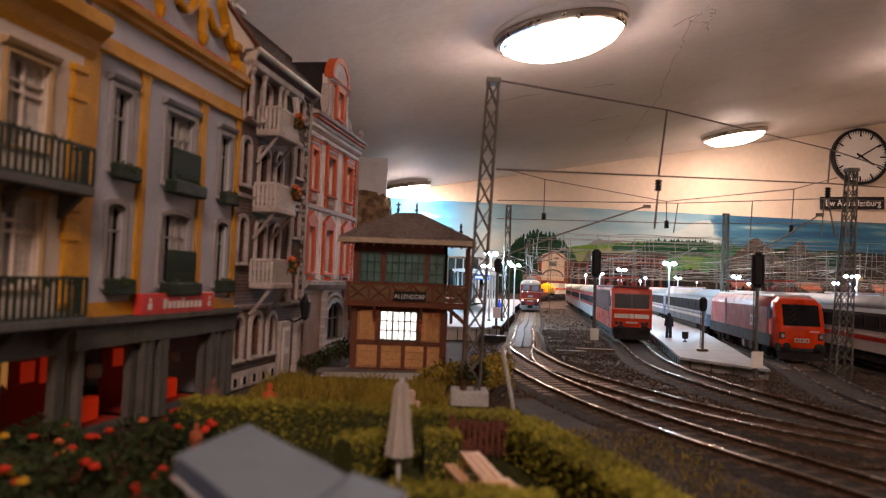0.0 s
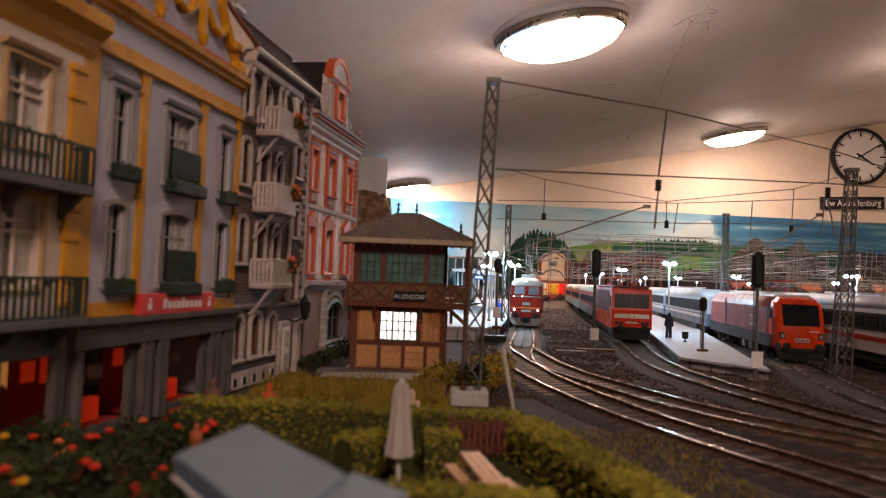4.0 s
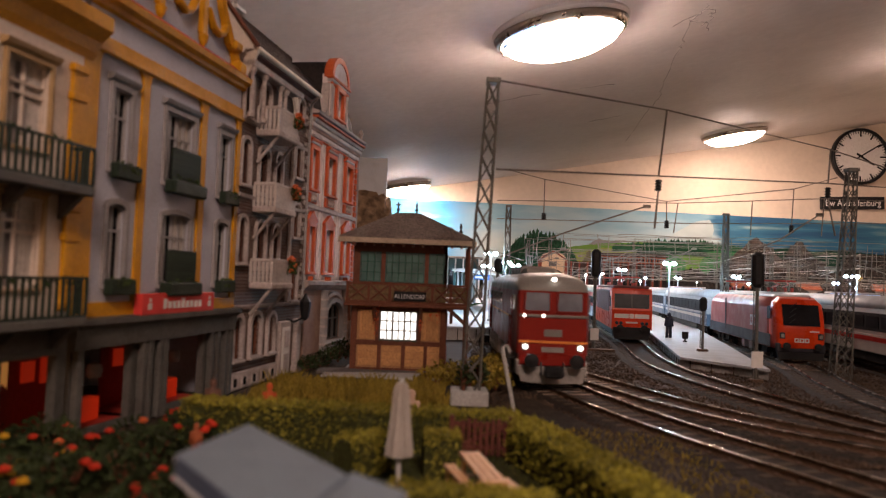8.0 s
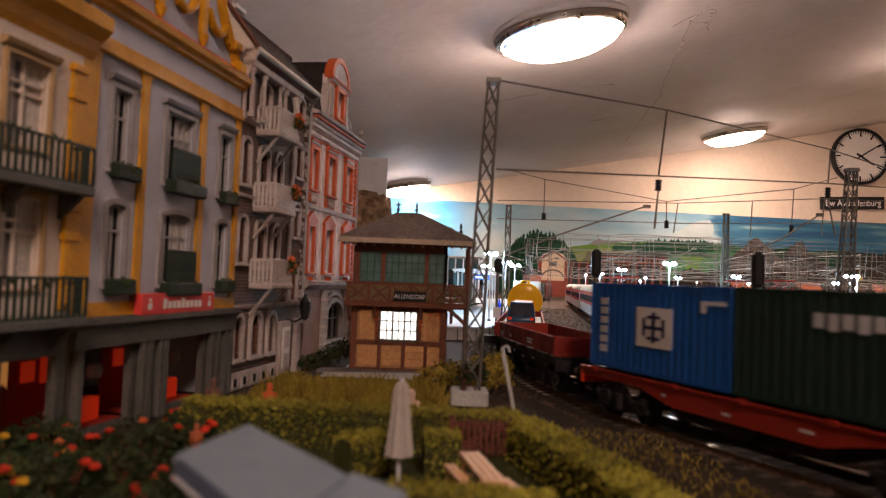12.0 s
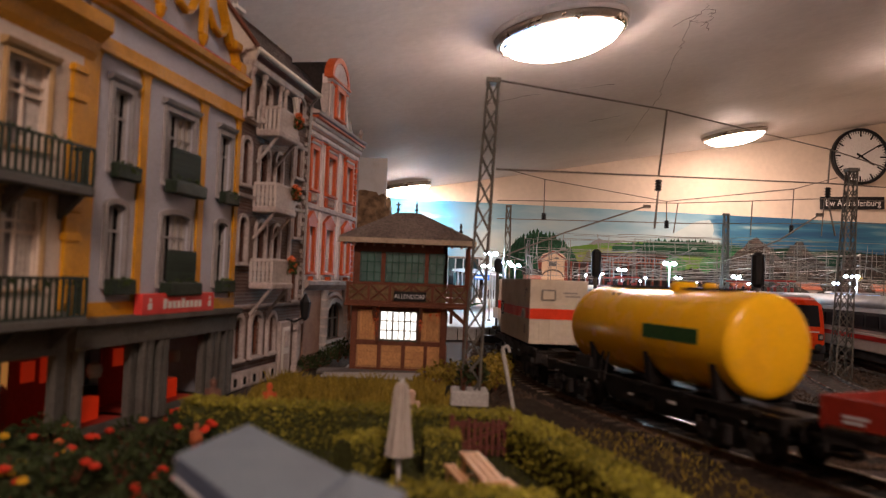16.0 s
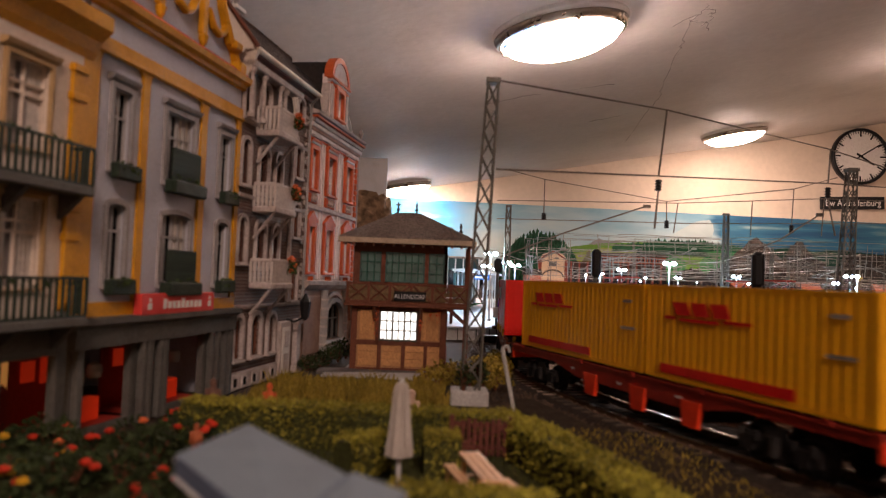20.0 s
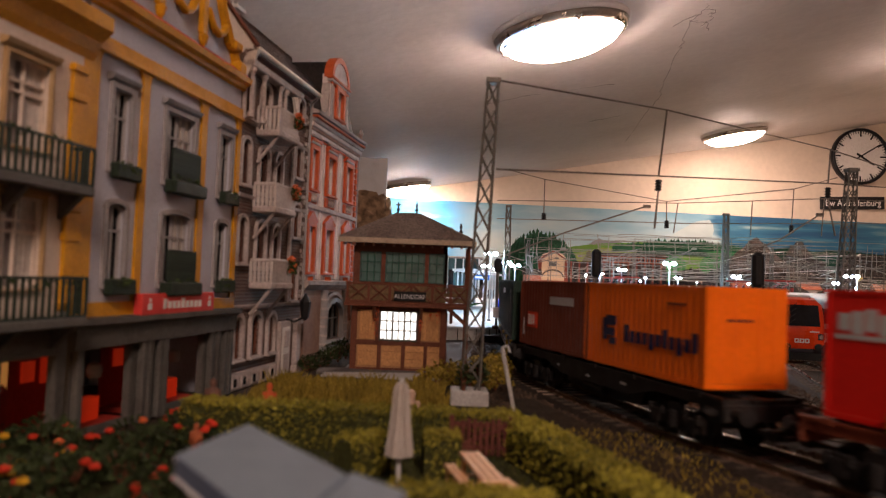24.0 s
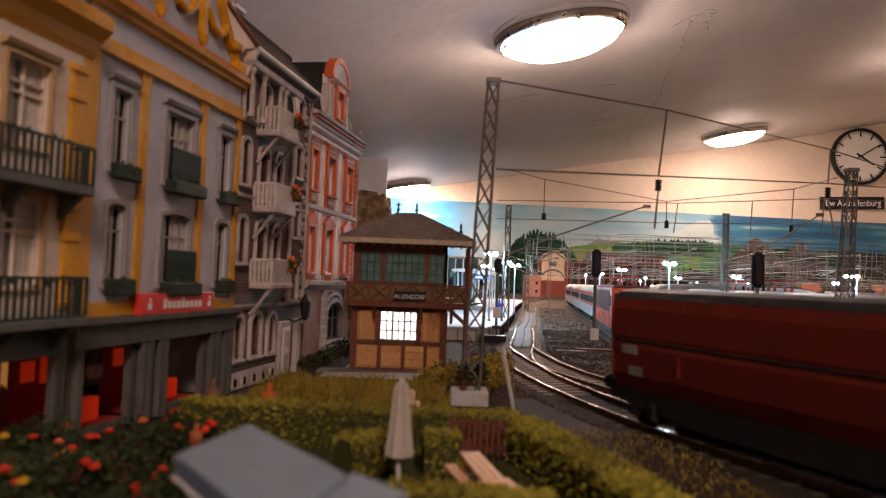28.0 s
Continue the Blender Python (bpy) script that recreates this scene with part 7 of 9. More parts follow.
# further station tracks far right, wires only a few pixels thick
for k in range(4):
    xs = np.linspace(640 + 60 * k, 1000 + 120 * k, 10)
    contact_line(xs, np.linspace(2300, 900, 10)[::-1] * 1.0, 62, "contact wire above the far tracks", 90)
wr = random.Random(8)
for y in (760, 900, 1080, 1300, 1560, 1860, 2200, 2600):
    zs = [64 + 0.0125 * y * k + wr.uniform(-3, 3) for k in range(5)]
    x0, x1 = 0.082 * y + 12, 0.66 * y
    wires, drops = [], []
    for zz in zs:
        n = 9
        tilt = wr.uniform(-0.02, 0.02)
        a, b = sorted((wr.uniform(0, 0.25), wr.uniform(0.7, 1.0)))
        wires.append([(x0 + (x1 - x0) * f, y + wr.uniform(-6, 6), zz + tilt * (x1 - x0) * f + wr.uniform(-1.2, 1.2)) for f in [a + (b - a) * k / n for k in range(n + 1)]])
    for k in range(11):
        x = x0 + (x1 - x0) * (k + wr.uniform(0.2, 0.8)) / 11
        i, j = wr.choice(((0, 2), (0, 3), (1, 4), (2, 4), (0, 1)))
        drops.append(((x, y, zs[i] - wr.uniform(0, 12)), (x + wr.uniform(-4, 4), y, zs[j])))
    sp = wire_span("distant cross-span wires over the station tracks", wires, drops, (), 0.20 + y * 0.00014, M["pale_wire"])
    # registration arms: bent pale tubes reaching over the tracks
    for k in range(5):
        x = x0 + (x1 - x0) * (k + wr.uniform(0.1, 0.9)) / 5
        w = wr.choice((-1, 1)) * wr.uniform(24, 46)
        z = 64 + wr.uniform(0, 14)
        cantilever(sp, (x, y - 3, z), (x + w * 0.55, y - 3, z + 7), (x + w, y - 3, z + wr.uniform(6, 16)), M["pale_wire"], 0.4 + y * 0.0002)
    if y in (1300, 1860, 2600):
        for k in range(5):
            x = x0 + (x1 - x0) * (k + 0.5) / 5
            t = thing("line_post", mm(x, y + 4, -3.6), "thin distant catenary post", "mast", "distant posts")
            part("post", tube(bm_new(), (0, 0, 0), (0, 0, zs[4] + 8), 0.5 + y * 0.00015, 6), M["steel"], t)
            part("post_arm", tube(bm_new(), (0, 0, zs[3]), (wr.choice((-24, 24)), 0, zs[3] - 8), 0.5, 5), M["pale_wire"], t)

# ---- platforms ----
def platform(name, outline, label, z=8.0):
    t = tagged(new(name), label, "platform", "platforms", "structure")
    part("deck", prism(bm_new(), outline, z - 1.6, z, "z"), M["platform"], t, "pale lit paving")
    n = len(outline)
    cx, cy = sum(p[0] for p in outline) / n, sum(p[1] for p in outline) / n
    inner = [(p[0] + (cx - p[0]) * 0.006, p[1] + (cy - p[1]) * 0.006) for p in outline]
    part("edge_wall", prism(bm_new(), inner, -5, z - 1.6, "z"), M["concrete"], t, "grey concrete platform wall")
    bm = bm_new()
    for (a, b), (c, d) in zip(outline, outline[1:] + outline[:1]):
        L = math.hypot(c - a, d - b)
        k = int(L / 14)
        if L < 900 and k:
            for i in range(k):
                f = (i + 0.5) / k
                x, y = a + (c - a) * f, b + (d - b) * f
                tube(bm, (x, y, -4), (x + 0.01, y, z - 1.6), 0.35, 4)
    tagged(part("wall_joints", bm, M["ballast"], t), kind="stuff")
    return t


platform("platform_1", [(153, 468), (186, 414), (196, 457), (227, 579), (264, 732), (348, 1052), (461, 1585), (495, 1856), (371, 1856), (326, 1585), (246, 892), (204, 716)], "pale paved island platform with sloping wedge end", 3.2)
platform("platform_2", [(-70, 612), (38, 612), (52, 640), (96, 960), (120, 1190), (165, 1500), (180, 1640), (-70, 1640)], "brightly lit pale platform beside the main track")
platform("platform_3", [(330, 560), (345, 640), (520, 1750), (585, 1750), (420, 700), (390, 560)], "pale platform between the outer tracks")


def lamp_post(x, y, z, base, double=False, label="slim platform lamp post with bright white light"):
    t = thing("platform_lamp", mm(x, y, base), label, "street lamp", "platform lamps")
    h = z - base
    part("pole", tube(bm_new(), (0, 0, 0), (0, 0, h - 1), 0.95, 8, 0.7), M["ltgrey"], t, "pale grey pole")
    part("foot", lathe(bm_new(), ((2, 0), (1.8, 1.4), (1, 2)), 10), M["grey"], t)
    for o in (-4.0, 4.0) if double else (0,):
        if double:
            part("arm", tube(bm_new(), (0, 0, h - 1.6), (o, 0, h - 0.4), 0.5, 6), M["ltgrey"], t)
        part("lamp_cap", lathe(bm_new(), ((2.4, h + 1.2), (1.9, h + 1.8), (0.6, h + 2.1)), 16, (o, 0, 0)), M["ltgrey"], t)
        part("bulb", lathe(bm_new(), ((1.6, h + 1.2), (2.3, h + 0.6), (2.45, h - 0.2), (1.9, h - 1.1), (0.3, h - 1.6)), 16, (o, 0, 0)), M["bulb"], t, "glowing white lamp glass", True)
    return t


lamp_post(217.7, 704, 69.9, 3.2, True, "tall twin-arm platform lamp shining white")
for x, y, z, b, two in ((255.3, 1046, 69.8, 3.2, True), (313.9, 1462, 69.6, 3.2, True), (352.1, 1800, 70.7, 3.2, False), (433.5, 1083, 67, 8, True), (449.5, 1400, 67, 8, True), (467.5, 1690, 68, 8, False), (797, 2300, 68, -3.6, False),
                        (466, 840, 67.5, 8, True), (480, 850, 68.2, 8, False), (697, 1300, 66, -3.6, True), (626, 1500, 61, -3.6, False), (736, 1700, 59, -3.6, False),
                        (47.5, 720, 73.5, 8, True), (68, 790, 67.2, 8, True), (89, 900, 67.2, 8, True), (60, 1000, 67, 8, True), (90, 1200, 67, 8, True), (930, 1650, 62, -3.6, False), (540, 2000, 62, -3.6, False)):
    lamp_post(x, y, z, b, two)

# ---- platform furniture ----
def signal(x, y, base, h, head, wide, label, plate=True):
    t = thing("railway_signal", mm(x, y, base), label, "railway signal", "signals")
    part("post", tube(bm_new(), (0, 0, 0), (0, 0, h - head), 1.0, 8), M["steel"], t)
    part("signal_head", box(bm_new(), -wide / 2, wide / 2, -1.6, 1.6, h - head, h, wide * 0.28), M["black"], t, "black signal screen seen from behind")
    part("ladder", tube(tube(bm_new(), (-0.9, 2.2, 2), (-0.9, 2.2, h - 4), 0.3, 5), (0.9, 2.2, 2), (0.9, 2.2, h - 4), 0.3, 5), M["steel"], t)
    part("base", box(bm_new(), -3.4, 3.4, -2.4, 2.4, -1, 1.6, 0.3), M["rail_web"], t)
    if plate:
        part("mast_plate", box(bm_new(), -3.2, 3.2, -1.7, -1.2, 8, 17), M["white"], t, "pale mast plate")
    return t


signal(119, 569, -3.6, 78, 22, 7.4, "tall black light signal with white mast plate")
signal(175.6, 409, -3.6, 72, 20, 7.2, "tall black light signal with white mast plate")
signal(47, 618, 8, 58, 12, 7, "black light signal at the platform end", True)
signal(184.5, 517.5, 3.2, 38, 10, 5.6, "small dark signal on the platform", False)
t = thing("signal_plinth", mm(119, 566, -3.6), "flat rusty plate on the ballast", "plate")
part("plate", box(bm_new(), -15, 15, -4, 4, 0, 1.6, 0.3), M["rail_web"], t)
t = thing("platform_end_plate", mm(44, 606, -3.6), "dark platform-end ramp plate", "plate")
part("plate", box(bm_new(), -12, 10, -6, 5, 0, 6, 0.4), M["black"], t)
t = thing("litter_bin", mm(200.9, 604, 3.2), "dark grey litter bin on the platform", "bin")
part("bin_body", lathe(bm_new(), ((1.6, 2.4), (2.4, 2.6), (2.7, 8), (2.2, 8.2)), 14), M["black"], t)
part("bin_foot", lathe(bm_new(), ((2.0, 0), (1.6, 0.8), (0.6, 1), (0.6, 2.6)), 10), M["black"], t)
t = thing("paper_scrap", mm(98, 548, -2.9), "pale flat board lying in the ballast", "board")
part("board", box(bm_new(), -11, 11, -2, 2, 0, 0.6, 0.1), M["concrete"], t)


def figurine(x, y, z, h, mat, label, rz=0):
    """A tiny plain standing figurine, one mesh."""
    bm = bm_new()
    k = h / 20
    for s in (-1, 1):
        tube(bm, (s * 1.4 * k, 0, 0), (s * 1.2 * k, 0, 9 * k), 1.2 * k, 6)
        tube(bm, (s * 2.9 * k, 0, 9 * k), (s * 2.5 * k, 0, 15.6 * k), 0.8 * k, 6)
    lathe(bm, ((2.2 * k, 8.6 * k), (2.6 * k, 12 * k), (2.8 * k, 15 * k), (1.0 * k, 16.4 * k), (1.5 * k, 17.6 * k), (1.5 * k, 19 * k), (0.6 * k, 20 * k)), 10)
    ob = part("figurine", bm, mat, smooth=True)
    return tagged_at(ob, mm(x, y, z, rz), label, "figurine", "model figurines")


figurine(200, 644.6, 3.2, 22, paint("figurine_dark", (0.03, 0.035, 0.06), 0.6), "small plain dark figurine standing on the platform")
figurine(65, 820, 8, 19, paint("figurine_blue", (0.02, 0.05, 0.42), 0.5), "small plain blue figurine standing on the platform")

# platform shelter behind the signal box
M["shelter_white"] = paint("white_shelter", (0.72, 0.75, 0.78), 0.5, 0, 0.06, 600, 0.1)
M["signblue"] = paint("blue_sign", (0.04, 0.16, 0.50), 0.4, 0, 0.08, 600, 0.05)
M["shelter_teal"] = paint("dark_teal_panels", (0.05, 0.11, 0.12), 0.5, 0, 0.3, 300, 0.2, (0.03, 0.05, 0.06), 0.5)
t = thing("platform_shelter", mm(50, 1010, 8, -9), "white platform shelter with posts and blue sign", "shelter")
part("roof", prism(bm_new(), ((-26, 50), (20, 47), (20, 50), (0, 54), (-26, 53)), -70, 160, "y"), M["shelter_white"], t)
for k in range(6):
    for x in (-20, 14):
        part("post", tube(bm_new(), (x, -60 + k * 42, 0), (x, -60 + k * 42, 49), 1.2, 8), M["shelter_white"], t)
part("back_wall", box(bm_new(), -24, -22, -70, 160, 0, 48), M["shelter_teal"], t)
part("sign", box(bm_new(), 2, 22, -73, -71.6, 40, 46), M["signblue"], t, "blue sign with pale bar")
part("sign_bar", box(bm_new(), 4, 20, -73.4, -73, 41.6, 44.4), M["white"], t)
for k in range(3):
    part("bench", box(bm_new(), -14, -4, -40 + k * 60, -12 + k * 60, 4, 5.4), M["dkgreen_print"], t, "dark green bench")

# lit platform building far behind the signal box
t = thing("platform_building", mm(14, 1700, 8), "dark teal platform building with white posts", "building")
part("wall", box(bm_new(), -80, 72, 0, 60, 0, 88), M["shelter_teal"], t)
part("roof", box(bm_new(), -86, 80, -16, 66, 88, 93, 0.8), M["grey"], t)
for k in range(9):
    part("post", tube(bm_new(), (-74 + k * 18, -12, 0), (-74 + k * 18, -12, 88), 1.6, 8), M["shelter_white"], t, "white post")
    part("window", box(bm_new(), -70 + k * 18, -60 + k * 18, -1.4, 0, 18, 62), M["pane"], t)

# ---- standing trains ----
M["windowband"] = glass("coach_window_glass", (0.012, 0.014, 0.020), 0.55, 0.05)
M["screenblack"] = glass("dark_screen_glass", (0.012, 0.012, 0.014), 0.2, 0.05)
M["coachred"] = paint("coach_red", (0.46, 0.04, 0.03), 0.4, 0, 0.08, 900, 0.05)
M["coachblue"] = paint("coach_slate_blue", (0.13, 0.17, 0.235), 0.4, 0, 0.08, 900, 0.05)
M["cream"] = paint("coach_roof_cream", (0.62, 0.56, 0.46), 0.45, 0, 0.08, 900, 0.05)
M["coachdark"] = paint("coach_dark_band", (0.035, 0.035, 0.042), 0.8, 0, 0.08, 900, 0.05)


def arched(bm, x0, x1, w, z0, h, n=8, power=0.7):
    rings = []
    for x in (x0, x1):
        r = []
        for i in range(n + 1):
            a = math.pi * i / n
            c = math.cos(a)
            r.append(bm.verts.new((x, w * math.copysign(abs(c) ** power, c), z0 + h * math.sin(a) ** 0.8)))
        rings.append(r)
    for i in range(n):
        bm.faces.new((rings[0][i], rings[0][i + 1], rings[1][i + 1], rings[1][i]))
    bm.faces.new((rings[0][n], rings[0][0], rings[1][0], rings[1][n]))
    bm.faces.new(rings[0])
    bm.faces.new(rings[1][::-1])
    return bm


def coach(m, L, upper, lower, roof, label, band=None, n=11, wz=(26, 33.5), stripe=None):
    t = thing("passenger_coach", m, label, "railway coach", "coaches of the standing trains")
    part("lower_body", box(bm_new(), -L, 0, -16.2, 16.2, 10, 22, 0.5), lower, t)
    part("upper_body", box(bm_new(), -L, 0, -16.2, 16.2, 22, 38.5, 0.3), upper, t)
    part("roof", arched(bm_new(), -L, 0, 16.3, 38.5, 8.4), roof, t, "", True)
    for s in (-1, 1):
        if band:
            part("window_band", plate(bm_new(), -L + 3, -3, wz[0] - 2, wz[1] + 2, s, 16.2, 0.2), band, t)
        if stripe:
            part("stripe", plate(bm_new(), -L + 1, -1, 17.4, 20.4, s, 16.2, 0.2), stripe, t, "bright stripe")
        for i in range(n):
            a = -L + 12 + (L - 24) * i / n
            part("window", plate(bm_new(), a + 2, a + (L - 24) / n - 2, *wz, s, 16.4, 0.3), M["windowband"], t)
        for x in (-L + 6, -6):
            part("door", plate(bm_new(), x - 4, x + 4, 11, 36, s, 16.3, 0.3), lower, t)
        part("skirt", box(bm_new(), -L + 60, -60, *sorted((s * 13, s * 15)), 4.5, 10), M["chassis"], t)
    part("gangway", box(bm_new(), -0.2, 3, -7, 7, 10, 38, 0.4), M["black"], t)
    for x in (-36, -L + 36):
        bogie(t, x, 28)
    return t


def along(p, q, back, ang0=None):
    """Pose of a vehicle whose front is back mm behind p on the line from p to q."""
    d = np.array(q, float) - np.array(p, float)
    d /= np.linalg.norm(d)
    a = np.array(p, float) + d * back
    return mm(a[0], a[1], 0, math.degrees(math.atan2(-d[1], -d[0])))


def pantograph(t, x, z, up=False):
    bm = bm_new()
    hh = 16 if up else 5
    for s in (-1, 1):
        tube(bm, (x - 8, s * 4, z), (x + 9, s * 3, z + hh * 0.5), 0.5, 5)
        tube(bm, (x + 9, s * 3, z + hh * 0.5), (x - 4, s * 5, z + hh), 0.5, 5)
    tube(bm, (x - 4, -11, z + hh), (x - 4, 11, z + hh), 0.7, 6)
    tube(bm, (x - 1, -11, z + hh), (x - 1, 11, z + hh), 0.7, 6)
    for s in (-1, 1):
        for q in (-8, 8):
            tube(bm, (x + q, s * 6, z - 3), (x + q, s * 6, z), 1.1, 8)
    part("pantograph", bm, paint("pantograph_red", (0.34, 0.05, 0.04), 0.5), t, "red-brown folded pantograph")


C0, C1 = (163, 628), (310, 1750)
D0, D1 = (244, 498), (440, 1720)
E0, E1 = (283, 400), (490, 1720)
M["sidedull"] = paint("loco_dusty_side", (0.26, 0.13, 0.12), 0.75, 0, 0.1, 900, 0.06)
M["locogrey"] = paint("loco_side_grey_red", (0.16, 0.07, 0.065), 0.75, 0, 0.08, 900, 0.06)


M["nosered2"] = paint("loco_bright_red", (0.56, 0.042, 0.010), 0.35, 0, 0.08, 900, 0.05)


def square_loco():
    t = thing("electric_locomotive", along(C0, C1, 0), "bright red square-fronted electric locomotive, standing", "locomotive")
    L = 190
    bm = bm_new()
    rings = []
    for x, zt in ((0, 26.5), (-3.5, 43.5), (-6, 45), (-L + 6, 45), (-L, 43)):
        w = 16.8
        rings.append([bm.verts.new((x if k in (2, 3) or x != -3.5 else -0.4, y, z)) for k, (y, z) in enumerate(((-w, 10), (w, 10), (w, zt), (-w, zt)))])
    for a, b in zip(rings, rings[1:]):
        for i in range(4):
            bm.faces.new((a[i], a[(i + 1) % 4], b[(i + 1) % 4], b[i]))
    bm.faces.new(rings[0])
    bm.faces.new(rings[-1][::-1])
    part("body", bm, M["nosered2"], t)
    part("roof", box(bm_new(), -L + 8, -8, -15.4, 15.4, 45, 47.4, 0.8), M["locogrey"], t)
    part("windscreen_surround", prism(bm_new(), ((-1.4, 28), (-3.6, 40), (-2.6, 40.2), (-0.3, 28)), -14.6, 14.6, "y"), M["black"], t)
    for y in (-13.8, 0.6):
        part("windscreen", prism(bm_new(), ((-1.2, 28.6), (-3.4, 39.4), (-2.2, 39.6), (0.0, 28.6)), y, y + 13.2, "y"), M["screenblack"], t, "dark windscreen")
    for y in (-14.5, 2.4):
        part("white_panel", box(bm_new(), -0.2, 0.5, y, y + 12.1, 19.6, 23.2), M["white"], t, "white front panel")
    part("emblem", box(bm_new(), -0.2, 0.6, -1.8, 1.8, 19.4, 23.4), M["white"], t)
    part("number_bar", box(bm_new(), -0.2, 0.4, -5, 5, 15.2, 16.6), M["ltgrey"], t)
    for y in (-12.4, -8.8, 8.8, 12.4):
        part("headlight", lathe(bm_new(), ((1.5, -0.2), (1.5, 0.8), (1.0, 1.1)), 12, (0, y, 15.4), "x"), M["coachdark"], t)
    part("buffer_beam", box(bm_new(), -3, 0.6, -15.5, 15.5, 5, 12, 0.4), M["black"], t)
    part("cow_catcher", prism(bm_new(), ((-14, 1.6), (14, 1.6), (15, 6), (-15, 6)), -2, 0.4, "x"), M["black"], t)
    for y in (-10, 10):
        part("buffer", lathe(bm_new(), ((1.6, 0), (1.3, 4), (3, 4.4), (3, 5.4), (0.5, 5.8)), 12, (0, y, 11.4), "x"), M["black"], t)
    for s in (-1, 1):
        part("side_grille", plate(bm_new(), -L + 20, -22, 24, 43, s, 16.8, 0.4), M["locogrey"], t, "dull red ribbed side panels")
        bm = bm_new()
        for i in range(44):
            x = -L + 22 + i * (L - 46) / 44
            plate(bm, x, x + 1.6, 25, 42, s, 17.2, 0.3)
        tagged(part("grille_ribs", bm, M["sidedull"], t), kind="stuff")
        part("cab_window", plate(bm_new(), -17, -9, 29, 38, s, 16.8, 0.3), M["windowband"], t)
        part("skirt", box(bm_new(), -L + 4, -6, *sorted((s * 13.5, s * 15.5)), 5, 11), M["chassis"], t)
    pantograph(t, -40, 50)
    pantograph(t, -150, 50)
    for x in (-42, -148):
        bogie(t, x, 36)
    for i in range(3):
        coach(along(C0, C1, 208 + i * 292), 286, M["coachred"], M["ltgrey"], M["cream"], "red and pale grey passenger coach with cream roof", None, 11)


square_loco()


